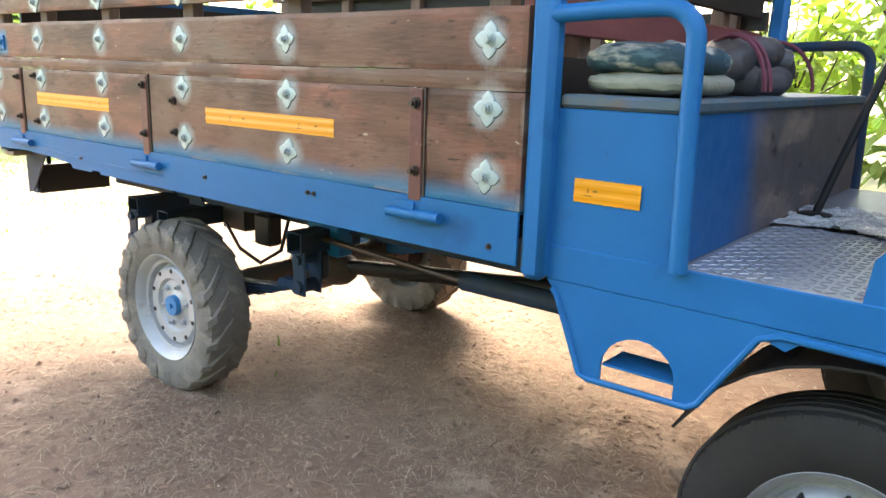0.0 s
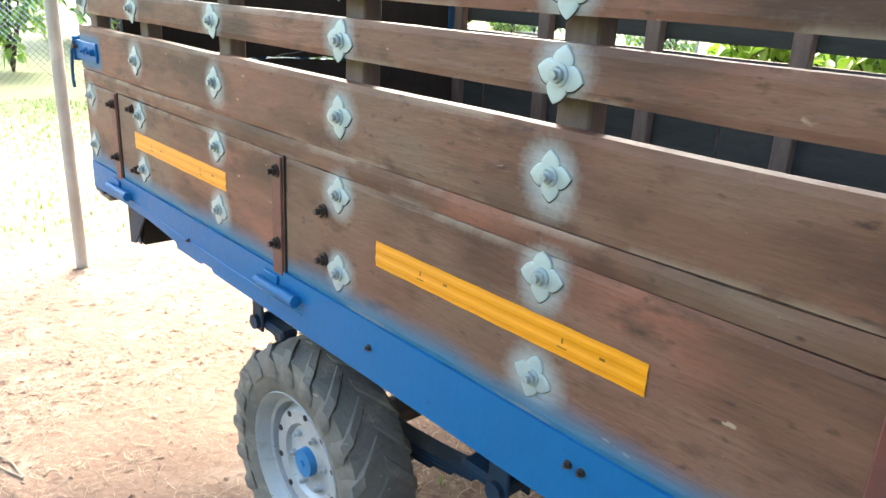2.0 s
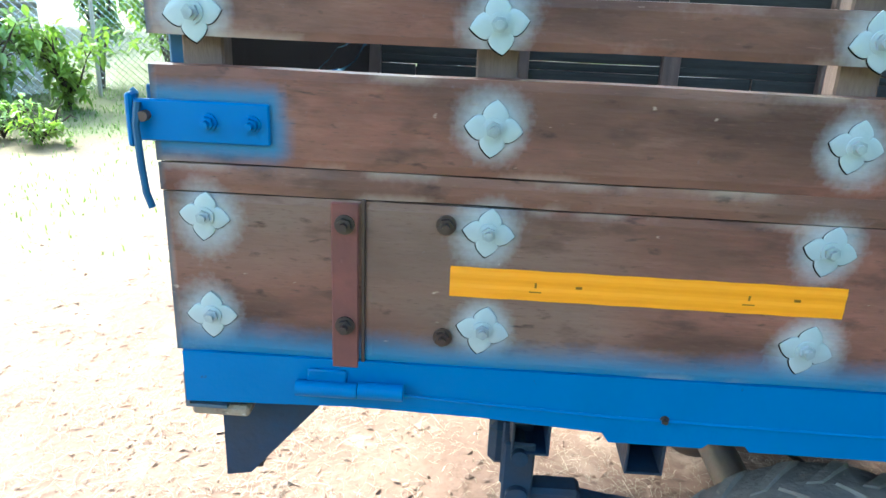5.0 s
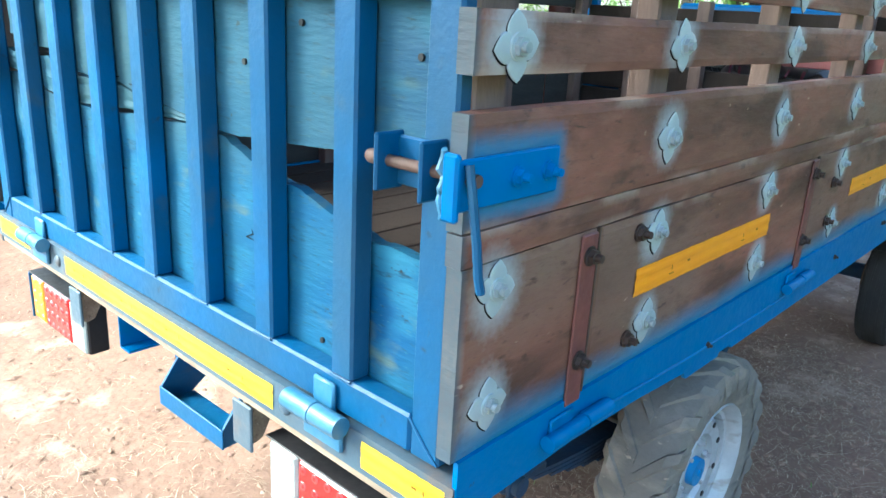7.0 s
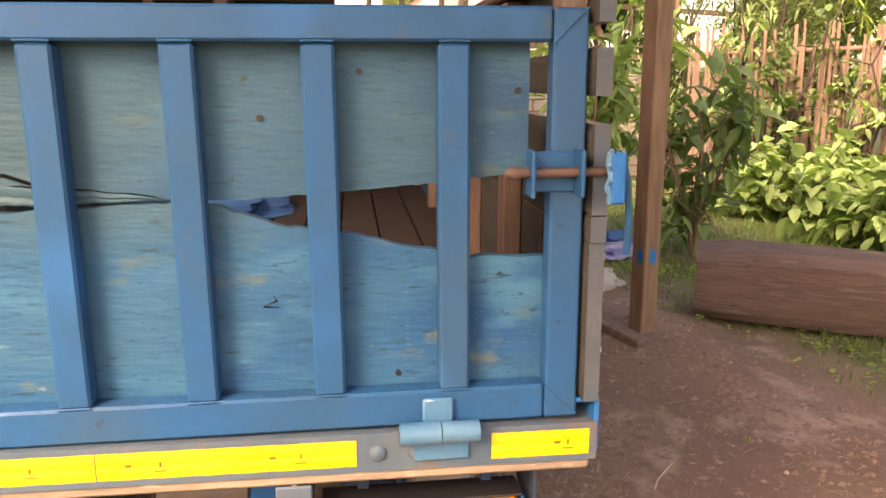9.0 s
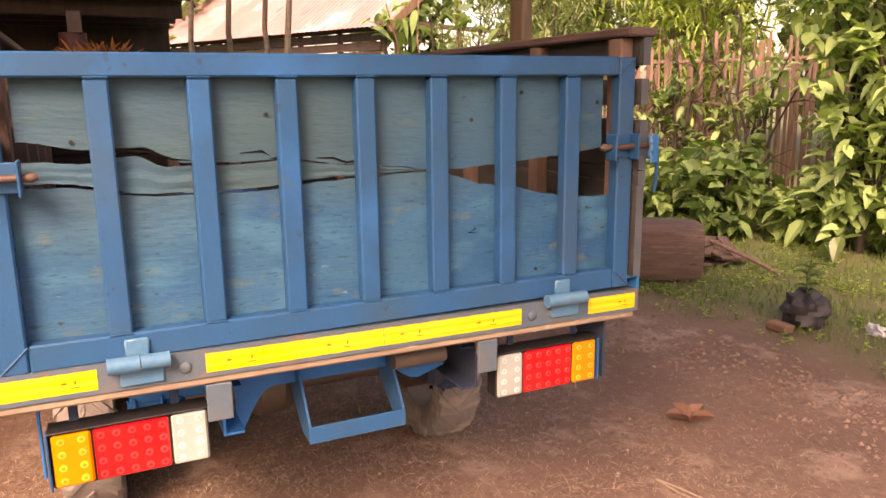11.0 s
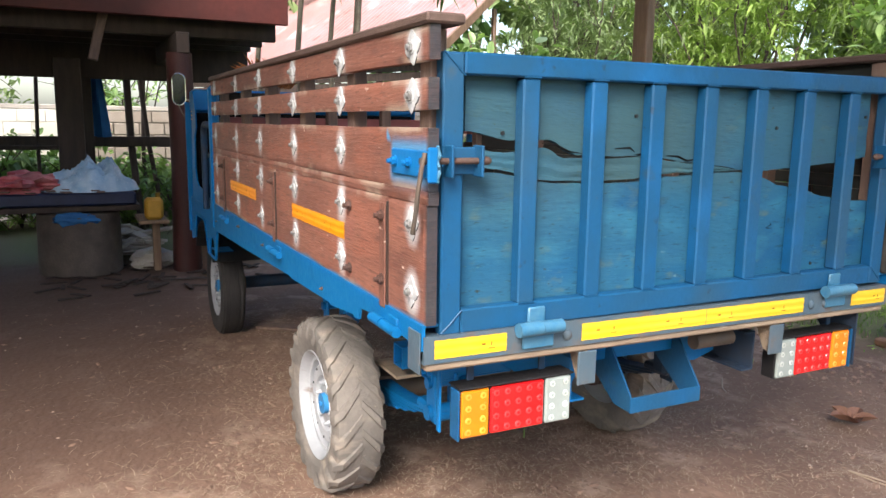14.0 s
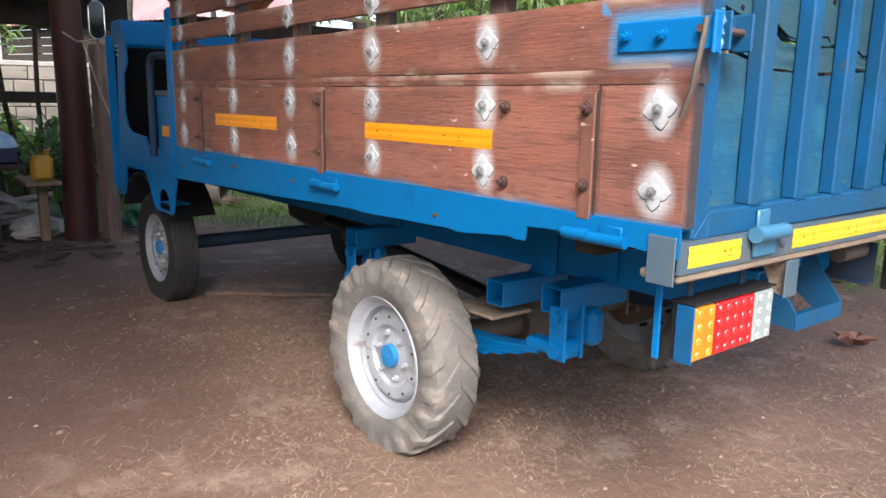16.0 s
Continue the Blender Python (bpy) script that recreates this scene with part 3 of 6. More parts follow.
def bed_side(side):
    panel = group_of("side_panel", truck)
    panel["label"] = "wooden bed side with painted flower washers and yellow tape"
    spots = flower_spots(side)
    cuts = SLOTS[side]
    ends = [BED_X0] + cuts + [BED_X1]
    for a, b in zip(ends[:-1], ends[1:]):
        board(side, a + (0.003 if a > 0 else 0.0), b - (0.003 if b < 3 or b == cuts[-1] else 0.0), *PLANKS[side][0], panel, spots)
    for z0, z1 in PLANKS[side][1:]:
        board(side, BED_X0 - random.uniform(0, 0.008), BED_X1, z0, z1, panel, spots)
    y = side
    for x in COLS[side]:
        s = Shape().box((x - 0.036, y - side * 0.0365, 1.09), (x + 0.036, y - side * 0.085, 1.905), 0.004)
        part("stake", s, STAKE, panel)
    s = Shape().box((BED_X0 - 0.02, y - side * 0.10, 1.908), (BED_X1, y + side * 0.012, 1.936), 0.006)
    part("cap_rail", s, CAPWOOD, panel)
    fl = None
    for x, z in spots:
        if fl is None:
            fl = part("flower_washer", flower_shape(side), [FLOWER, NUT_R, GAPSHADE] if side < 0 else [FLOWER_L, NUT_L, GAPSHADE], panel, "silver painted four-petal washer", smooth=True)
            fl.location = (x, y + side * 0.0005, z)
        else:
            k = random.uniform(0.94, 1.06) * (1.03 if z > 1.7 else 1.0)
            twin(fl, (x, y + side * 0.0005, z), (0, random.uniform(-0.2, 0.2), 0), (k, 1, k))
    bolt = None
    for x in cuts:
        w = STRAPSIDE[side]
        xa, xb = (x - 0.058, x - 0.008) if w < 0 else (x + 0.008, x + 0.055)
        s = Shape().box((xa, y, 1.09), (xb, y + side * 0.006, 1.418), 0.003)
        part("hinge_strap", s, STRAP if side < 0 else STRAP_L, panel, "red oxide painted steel strap" if side < 0 else "brown overpainted steel strap")
        s = Shape().box((x - 0.003, y - side * 0.006, 1.04), (x + 0.003, y + side * 0.0035, 1.424), 0.001)
        part("seam_bar", s, DARKBOLT, panel)
        for z in (1.378, 1.180):
            if bolt is None:
                bolt = part("bolt", bolt_shape(side), DARKBOLT if side < 0 else BOLT_L, panel, smooth=True)
                bolt.location = ((xa + xb) / 2, y + side * 0.006, z)
            else:
                twin(bolt, ((xa + xb) / 2, y + side * 0.006, z), (0, random.uniform(0, 1), 0))
        s = Shape()
        s.cyl((x - 0.125, y + side * 0.020, 1.049), (x - 0.008, y + side * 0.020, 1.049), 0.0155, 12)
        s.cyl((x - 0.006, y + side * 0.020, 1.051), (x + 0.08, y + side * 0.020, 1.051), 0.0165, 12)
        s.box((x - 0.105, y + side * 0.004, 1.05), (x - 0.03, y + side * 0.012, 1.085), 0.003)
        s.box((x + 0.0, y + side * 0.004, 1.03), (x + 0.03, y + side * 0.012, 1.062), 0.003)
        part("pin_hinge", s, RAIL, panel, smooth=True)
    extra = {-1: [(0.467, 1.386), (0.469, 1.166), (1.70, 1.324), (1.702, 1.20)],
             1: [(0.578, 1.376), (0.579, 1.16)]}[side]
    for x, z in extra:
        twin(bolt, (x, y + side * 0.001, z), (0, random.uniform(0, 1), 0))
    for a, b in TAPES[side]:
        tape(panel, (a, y, 1.25), (b, y, 1.309), (0, side, 0), YELLOW)
    # side rail under the boards
    if side < 0:
        low = [(BED_X0 + 0.012, 0.994), (0.30, 1.004), (0.55, 0.998), (0.785, 0.982), (0.80, 0.962), (0.98, 0.962), (0.99, 0.972), (1.06, 0.972), (1.07, 0.960), (2.2, 0.957), (3.352, 0.955)]
    else:
        low = [(BED_X0 + 0.012, 1.03), (0.185, 1.046), (0.384, 1.047), (0.478, 1.04), (0.488, 0.998), (0.53, 0.996), (0.545, 1.003), (0.79, 0.979), (0.82, 0.986), (1.36, 0.972), (1.40, 0.978), (2.37, 0.947), (3.352, 0.922)]
    s = Shape().prism([(BED_X0 + 0.012, 1.104)] + low + [(3.352, 1.104)], "y", y - side * 0.006, y + side * 0.004)
    s.box((BED_X0 + 0.02, y - side * 0.05, 1.094), (3.345, y - side * 0.0065, 1.1035), 0.002)
    part("side_rail", s, RAIL, panel, "blue painted steel rail")
    for x, z in ((2.5, 1.055), (2.53, 1.055), (3.26, 0.995), (1.9, 1.04), (0.9, 1.02)):
        twin(bolt, (x, y + side * 0.004, z), (0, 0, 0), (0.5, 0.5, 0.5))
    if side < 0:
        seam = Shape().tube([(0.36, y + side * 0.004, 1.038), (0.55, y + side * 0.005, 1.03), (0.8, y + side * 0.004, 1.018), (1.25, y + side * 0.004, 1.012), (1.6, y + side * 0.003, 1.012)], 0.004, 6)
        part("weld_seam", seam, RAIL, panel, smooth=True)
    # latch plate with its turned-up end, pin and hanging handle
    lx1 = 0.16 if side < 0 else 0.186
    s = Shape().box((-0.075, y, 1.511), (lx1, y + side * 0.009, 1.583), 0.003)
    s.box((-0.086, y - side * 0.012, 1.500), (-0.074, y + side * 0.016, 1.593), 0.004)
    part("latch_plate", s, BLUE, panel, "bright blue latch plate")
    bead = [(-0.080 + 0.003 * math.sin(k * 2.1), y - side * (0.014 - 0.003 * math.sin(k * 1.3)), 1.500 + 0.0088 * k) for k in range(12)]
    part("weld_bead", Shape().tube(bead, 0.006, 7, radii=[0.004 + 0.003 * abs(math.sin(k * 1.7)) for k in range(12)]), LIGHTBLUE, panel, "lumpy pale blue weld bead", smooth=True)
    for x in (0.055, lx1 - 0.03):
        o = part("latch_bolt", bolt_shape(side, 0.012), BLUE, panel, smooth=True)
        o.location = (x, y + side * 0.009, 1.548)
    s = Shape().tube([(-0.062, y + side * 0.016, 1.578), (-0.064, y + side * 0.026, 1.54), (-0.057, y + side * 0.034, 1.47),
                      (-0.052, y + side * 0.036, 1.425), (-0.044 if side < 0 else -0.03, y + side * 0.036, 1.40 if side < 0 else 1.362)], 0.0068, 8)
    part("latch_handle", s, GATE if side < 0 else GREY, panel, smooth=True)
    s = Shape().cyl((-0.052, y - side * (0.178 if side < 0 else 0.172), 1.556), (-0.052, y + side * 0.026, 1.556), 0.009, 10)
    part("latch_pin", s, RUST, panel, "rusty steel pin", smooth=True)


for side in (-1, 1):
    bed_side(side)

# ---- tailgate ----
gate = group_of("tailgate", truck)
gate["label"] = "blue steel barred tailgate backed with split teal planks"
GX0, GX1 = -0.025, 0.022
BARS = [0.667, 0.428, 0.2025, -0.019, -0.245, -0.479, -0.716]
for y in (0.915, -0.926):
    part("gate_post", Shape().box((GX0, y - 0.032, 1.068), (GX1, y + 0.032, 1.843), 0.005), GATE, gate)
for y0, y1, z0, z1 in ((-0.892, 0.881, 1.785, 1.845), (-0.892, 0.881, 1.068, 1.138)):
    part("gate_rail", Shape().box((GX0 + 0.001, y0, z0), (GX1, y1, z1), 0.005), GATE, gate)
for y in BARS:
    part("gate_bar", Shape().box((GX0 + 0.002, y - 0.0285, 1.137), (GX1, y + 0.0285, 1.782), 0.005), GATE, gate)

for y, z in ((0.915, 1.815), (-0.926, 1.815), (0.915, 1.103), (-0.926, 1.103)):
    e = 1 if y > 0 else -1
    f = 1 if z > 1.5 else -1
    part("weld_bead", Shape().tube([(GX0 - 0.0005, y + e * 0.03, z + f * 0.028), (GX0 - 0.0015, y, z), (GX0 - 0.0005, y - e * 0.034, z - f * 0.034)], 0.0028, 6), GATE, gate, smooth=True)
for y in BARS:
    for z in (1.138, 1.785):
        part("weld_bead", Shape().tube([(GX0 + 0.001, y - 0.028, z), (GX0 - 0.0008, y, z + 0.001), (GX0 + 0.001, y + 0.028, z)], 0.0024, 6), GATE, gate, smooth=True)


def interp(tab, y):
    tab = sorted(tab)
    if y <= tab[0][0]:
        return tab[0][1]
    for (a, p), (b, q) in zip(tab[:-1], tab[1:]):
        if y <= b:
            t = (y - a) / (b - a)
            t = t * t * (3 - 2 * t)
            return p + (q - p) * t
    return tab[-1][1]


LOW_TOP = [(0.93, 1.52), (0.78, 1.518), (0.53, 1.482), (0.30, 1.478), (0.056, 1.495), (-0.19, 1.505), (-0.286, 1.499), (-0.32, 1.484), (-0.416, 1.453), (-0.505, 1.441), (-0.67, 1.406), (-0.75, 1.389), (-0.93, 1.383)]
MID_TOP = [(0.93, 1.592), (0.845, 1.584), (0.71, 1.574), (0.604, 1.590), (0.512, 1.557), (0.323, 1.554), (0.231, 1.560), (0.0, 1.536), (-0.1, 1.526), (-0.21, 1.512)]
UP_LOW = [(0.93, 1.640), (0.85, 1.634), (0.706, 1.610), (0.58, 1.611), (0.469, 1.567), (0.32, 1.561), (0.231, 1.565), (0.0, 1.539), (-0.1, 1.529), (-0.21, 1.514), (-0.30, 1.508), (-0.43, 1.513), (-0.54, 1.522), (-0.67, 1.530), (-0.75, 1.539), (-0.87, 1.550)]


def gate_plank(y0, y1, low, top, seed):
    n, s, vs = int(abs(y1 - y0) / 0.012), Shape(), []
    nz = 12
    for xx in (GX1 + 0.002, GX1 + 0.026):
        for i in range(n + 1):
            y = y0 + (y1 - y0) * i / n
            jag = 0.004 * noise.noise(Vector((y * 22, seed, 0))) + 0.002 * noise.noise(Vector((y * 60, seed, 5)))
            a = low(y) + (jag if seed > 1 else 0)
            b = top(y) + (jag if seed < 3 else 0)
            for k in range(nz + 1):
                warp = 0.004 * noise.noise(Vector((y * 2, k * 0.3, seed)))
                vs.append((xx + warp, y, a + (b - a) * k / nz))
    o2 = (n + 1) * (nz + 1)
    at = lambda i, k, o: o + i * (nz + 1) + k
    fs = []
    for o in (0, o2):
        fs += [(at(i, k, o), at(i + 1, k, o), at(i + 1, k + 1, o), at(i, k + 1, o)) for i in range(n) for k in range(nz)]
    inner = len(fs) // 2
    for i in range(n):
        for k in (0, nz):
            fs.append((at(i, k, 0), at(i + 1, k, 0), at(i + 1, k, o2), at(i, k, o2)))
    for k in range(nz):
        for i in (0, n):
            fs.append((at(i, k, 0), at(i, k + 1, 0), at(i, k + 1, o2), at(i, k, o2)))
    s.add(vs, fs)
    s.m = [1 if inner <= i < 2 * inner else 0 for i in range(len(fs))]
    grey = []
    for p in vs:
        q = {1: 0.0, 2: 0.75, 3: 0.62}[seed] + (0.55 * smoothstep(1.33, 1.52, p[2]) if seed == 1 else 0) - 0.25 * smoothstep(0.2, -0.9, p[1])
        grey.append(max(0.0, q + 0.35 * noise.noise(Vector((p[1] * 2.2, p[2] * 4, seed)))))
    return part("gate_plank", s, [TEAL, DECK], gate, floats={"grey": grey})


gate_plank(0.905, -0.905, lambda y: 1.10, lambda y: interp(LOW_TOP, y), 1)
gate_plank(0.905, -0.21, lambda y: interp(LOW_TOP, y) + 0.009 + 0.004 * math.sin(y * 9), lambda y: interp(MID_TOP, y), 2)
gate_plank(0.855, -0.862, lambda y: interp(UP_LOW, y), lambda y: 1.80, 3)
# cracks and screws in the planks
for pts in ([(0.60, 1.602), (0.55, 1.597), (0.50, 1.577), (0.45, 1.571)], [(0.33, 1.585), (0.27, 1.588), (0.25, 1.575)],
            [(0.12, 1.562), (0.07, 1.560), (0.03, 1.545), (-0.02, 1.552)], [(-0.375, 1.33), (-0.385, 1.315), (-0.36, 1.305), (-0.40, 1.30)],
            [(0.25, 1.567), (0.21, 1.568), (0.17, 1.575)], [(0.64, 1.495), (0.55, 1.487), (0.48, 1.489)]):
    s = Shape().tube([(GX1 + 0.0025, y, z) for y, z in pts], 0.003, 5, radii=[0.001] + [0.0035] * (len(pts) - 2) + [0.001])
    part("crack", s, GAPSHADE, gate)
for y, z in ((0.253, 1.686), (0.735, 1.63), (-0.372, 1.655), (-0.84, 1.70), (-0.55, 1.735), (0.64, 1.20), (-0.61, 1.16), (0.0, 1.14)):
    s = Shape().cyl((GX1 + 0.004, y, z), (GX1 - 0.003, y, z), 0.006, 10)
    part("screw", s, BLACK, gate)
# latch brackets on the gate posts
for side in (-1, 1):
    y = side * 0.895
    s = Shape()
    for dy in (-0.045, 0.045):
        s.box((-0.078, y + dy - 0.004, 1.512), (-0.02, y + dy + 0.004, 1.598), 0.003)
    s.box((-0.034, y - 0.05, 1.518), (-0.0255, y + 0.05, 1.592), 0.003)
    part("latch_bracket", s, GATE, gate)
    s = Shape().blob((-0.05, side * (0.82 if side < 0 else 0.828), 1.556), (0.012, 0.018, 0.012), 3, 0.1)
    part("pin_head", s, RUST, gate, smooth=True)
for yc, in ((0.634,), (-0.682,)):
    s = Shape()
    s.cyl((-0.056, yc - 0.076, 1.066), (-0.056, yc - 0.004, 1.066), 0.0205, 14)
    s.cyl((-0.056, yc - 0.002, 1.066), (-0.056, yc + 0.076, 1.066), 0.0215, 14)
    s.box((-0.036, yc - 0.03, 1.06), (-0.0255, yc + 0.03, 1.125), 0.004)
    s.box((-0.043, yc - 0.06, 1.0), (-0.0325, yc + 0.05, 1.055), 0.004)
    part("gate_hinge", s, LIGHTBLUE, gate, "light blue barrel hinge", smooth=True)

# ---- bed floor, front board, bumper and lamps ----
floor_part = group_of("bed_floor", truck)
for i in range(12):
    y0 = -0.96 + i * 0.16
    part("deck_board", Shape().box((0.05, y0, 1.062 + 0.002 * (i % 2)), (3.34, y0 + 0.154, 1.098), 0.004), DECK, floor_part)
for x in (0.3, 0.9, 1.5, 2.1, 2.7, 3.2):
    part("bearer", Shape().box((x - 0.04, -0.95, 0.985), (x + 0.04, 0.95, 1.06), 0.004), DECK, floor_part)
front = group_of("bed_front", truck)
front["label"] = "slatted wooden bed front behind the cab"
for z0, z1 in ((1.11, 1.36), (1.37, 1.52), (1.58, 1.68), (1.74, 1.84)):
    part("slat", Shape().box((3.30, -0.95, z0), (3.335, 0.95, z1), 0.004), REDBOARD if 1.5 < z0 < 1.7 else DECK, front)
for y in (-0.6, -0.2, 0.2, 0.6):
    part("stake", Shape().box((3.24, y - 0.035, 1.1), (3.298, y + 0.035, 1.88), 0.004), STAKE, front)
bump = group_of("rear_bumper", truck)
s = Shape().prism([(-0.032, 0.985), (0.05, 0.985), (0.05, 0.992), (-0.024, 0.992), (-0.024, 1.056), (0.05, 1.056), (0.05, 1.064), (-0.032, 1.064)], "y", -1.0, 1.0)
part("bumper_channel", s, STEELBLUE, bump, "worn blue-grey steel channel")
for y in (1.0045,):
    part("end_plate", Shape().box((-0.024, y, 0.955), (0.055, y + 0.006, 1.075), 0.002), STEELBLUE, bump)
part("bumper_board", Shape().box((-0.026, -0.99, 0.960), (0.09, 0.99, 0.984), 0.006), STRIPWOOD, bump, "bare wooden strip")
for a, b in ((0.735, 0.968), (-0.046, 0.467), (-0.524, -0.048), (-0.984, -0.787)):
    tape(bump, (-0.032, a, 0.998), (-0.032, b, 1.052), (-1, 0, 0), YELLOW_T)
for y in (0.52, -0.565, 0.60, -0.64):
    part("rivet", Shape().blob((-0.033, y, 1.022), (0.008, 0.017, 0.017), 1, 0.05), STEELBLUE, bump, smooth=True)
for y in (0.437, -0.402):
    s = Shape().prism([(-0.0215, 0.96), (-0.0215, 0.862), (0.0, 0.852), (0.02, 0.86), (0.06, 0.935), (0.06, 0.96)], "y", y - 0.006, y + 0.004)
    part("gusset", s, STRIPWOOD, bump, "bare tan gusset plate")
    s = Shape().box((-0.030, y - 0.036, 0.852), (-0.022, y + 0.034, 0.96), 0.003)
    part("bracket", s, STEELBLUE, bump)

bump.rotation_euler, bump.location = (0.0075, 0, 0), (0, 0.0079, 0)


def tail_light(y_in, y_out):
    d = 1 if y_out > y_in else -1
    lamp = group_of("tail_light", truck)
    lamp["label"] = "rectangular tail light with amber, red and clear lenses"
    x, z0, z1 = 0.0, 0.735, 0.882
    part("housing", Shape().box((x + 0.01, y_in - d * 0.003, z0 - 0.003), (x + 0.07, y_out + d * 0.003, z1 + 0.004), 0.004), BLACK, lamp)
    part("top_guard", Shape().box((x - 0.004, y_in - d * 0.004, z1 + 0.006), (x + 0.075, y_out + d * 0.006, z1 + 0.011), 0.002), BLACK, lamp)
    for f0, f1, lm, dm, cols in ((0.0, 0.25, LAMP_W, LED_W, 2), (0.255, 0.745, LAMP_R, LED_R, 5), (0.75, 1.0, LAMP_A, LED_A, 2)):
        a, b = y_in + (y_out - y_in) * f0, y_in + (y_out - y_in) * f1
        part("lens", Shape().box((x, min(a, b) + 0.002, z0), (x + 0.03, max(a, b) - 0.002, z1), 0.006), lm, lamp)
        for i in range(cols):
            for k in range(4):
                yy, zz = a + (b - a) * (i + 0.5) / cols, z0 + (z1 - z0) * (k + 0.5) / 4
                q = Shape().cyl((x + 0.001, yy, zz), (x - 0.0018, yy, zz), 0.0115, 12, 0, 0.0095).cyl((x, yy, zz), (x - 0.0026, yy, zz), 0.0055, 8, 1, 0.004)
                part("led", q, [dm, lm], lamp)
    part("side_guard", Shape().box((x - 0.003, y_out + d * 0.005, z0 - 0.004), (x + 0.05, y_out + d * 0.011, z1 + 0.004), 0.002), GATE, lamp)
    for yy in (y_in + (y_out - y_in) * 0.2, y_in + (y_out - y_in) * 0.85):
        part("hanger", Shape().box((0.055, yy - 0.012, z1 + 0.012), (0.063, yy + 0.012, 0.962), 0.002), SHADEBLUE, lamp)


tail_light(0.47, 0.863)
tail_light(-0.455, -0.852)
s = Shape().box((0.085, 0.885, 0.73), (0.105, 0.893, 0.96), 0.002)
part("lamp_bracket", s, BLUE, truck)

# ---- chassis, springs, axle, step ----
chassis = group_of("chassis", truck)
# right-hand parts take the darker blue, so their shade is painted in
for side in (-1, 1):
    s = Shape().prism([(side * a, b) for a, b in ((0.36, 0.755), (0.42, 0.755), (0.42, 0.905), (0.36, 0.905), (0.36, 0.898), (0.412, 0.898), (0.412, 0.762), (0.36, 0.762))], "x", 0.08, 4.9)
    part("chassis_rail", s, BLUE if side > 0 else SHADEBLUE, chassis)
    part("sill_beam", Shape().box((0.38, side * 0.425, 0.906), (3.3, side * 0.47, 0.984), 0.004), BLUE if side > 0 else SHADEBLUE, chassis)
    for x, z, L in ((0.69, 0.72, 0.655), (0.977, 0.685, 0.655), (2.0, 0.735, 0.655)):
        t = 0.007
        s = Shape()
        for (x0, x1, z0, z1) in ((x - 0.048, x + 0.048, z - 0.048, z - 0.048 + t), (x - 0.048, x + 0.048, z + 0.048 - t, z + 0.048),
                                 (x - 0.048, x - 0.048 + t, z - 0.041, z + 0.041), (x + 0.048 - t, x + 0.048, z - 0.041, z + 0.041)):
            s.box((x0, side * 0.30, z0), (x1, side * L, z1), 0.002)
        part("outrigger_tube", s, BLUE if side > 0 else SHADEBLUE, chassis)
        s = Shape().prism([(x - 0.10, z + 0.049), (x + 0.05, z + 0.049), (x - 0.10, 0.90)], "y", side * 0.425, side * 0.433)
        part("gusset", s, BLUE if side > 0 else SHADEBLUE, chassis)
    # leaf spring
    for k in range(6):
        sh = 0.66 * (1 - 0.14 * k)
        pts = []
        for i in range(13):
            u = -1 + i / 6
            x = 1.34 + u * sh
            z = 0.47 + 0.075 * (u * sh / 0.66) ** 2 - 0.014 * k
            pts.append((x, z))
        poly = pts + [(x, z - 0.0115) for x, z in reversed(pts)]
        part("spring_leaf", Shape().prism(poly, "y", side * 0.56, side * 0.63), BLUE if side > 0 else SHADEBLUE, chassis)
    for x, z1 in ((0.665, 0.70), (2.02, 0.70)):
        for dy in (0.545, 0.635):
            part("shackle_plate", Shape().box((x - 0.04, side * dy, 0.505), (x + 0.04, side * (dy + 0.012), z1), 0.012), BLUE if side > 0 else SHADEBLUE, chassis)
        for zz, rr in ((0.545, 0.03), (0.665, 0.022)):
            part("shackle_bolt", Shape().cyl((x, side * 0.54, zz), (x, side * 0.665, zz), rr, 12), BLUE if side > 0 else SHADEBLUE, chassis, smooth=True)
        part("shackle_block", Shape().box((x - 0.075, side * 0.47, 0.55), (x + 0.02, side * 0.543, 0.685), 0.02), BLUE if side > 0 else SHADEBLUE, chassis)
        part("spring_eye", Shape().box((x - 0.035, side * 0.557, 0.51), (x + 0.17 * (1 if x < 1 else -1), side * 0.633, 0.552), 0.012), BLUE if side > 0 else SHADEBLUE, chassis)
    s = Shape()
    for dx in (-0.06, 0.06):
        for dy in (0.55, 0.64):
            s.cyl((1.34 + dx, side * dy, 0.33), (1.34 + dx, side * dy, 0.51), 0.009, 8)
    s.box((1.26, side * 0.54, 0.478), (1.42, side * 0.65, 0.495), 0.004)
    part("u_bolt", s, GREY, chassis)
s = Shape().tube([(1.34, -0.72, 0.40), (1.34, -0.25, 0.40), (1.34, 0.25, 0.40), (1.34, 0.72, 0.40)], 0.055, 14)
s.lathe([(0.0, -0.15), (0.08, -0.13), (0.145, -0.06), (0.15, 0.05), (0.09, 0.13), (0.0, 0.15)], (1.34, 0.05, 0.40), 24)
s.blob((1.5, 0.05, 0.41), (0.16, 0.10, 0.10), 2, 0.05)
part("rear_axle", s, GREY, chassis, smooth=True)
s = Shape().cyl((1.6, 0.05, 0.43), (3.3, 0.05, 0.62), 0.04, 14)
part("propeller_shaft", s, BLACK, chassis, smooth=True)
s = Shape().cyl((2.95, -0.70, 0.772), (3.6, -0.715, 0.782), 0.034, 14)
part("side_pipe", s, SHADEBLUE, chassis, smooth=True)
s = Shape().cyl((1.9, -0.52, 0.75), (2.9, -0.56, 0.715), 0.013, 10)
part("steel_rod", s, DARKBOLT, chassis, smooth=True)
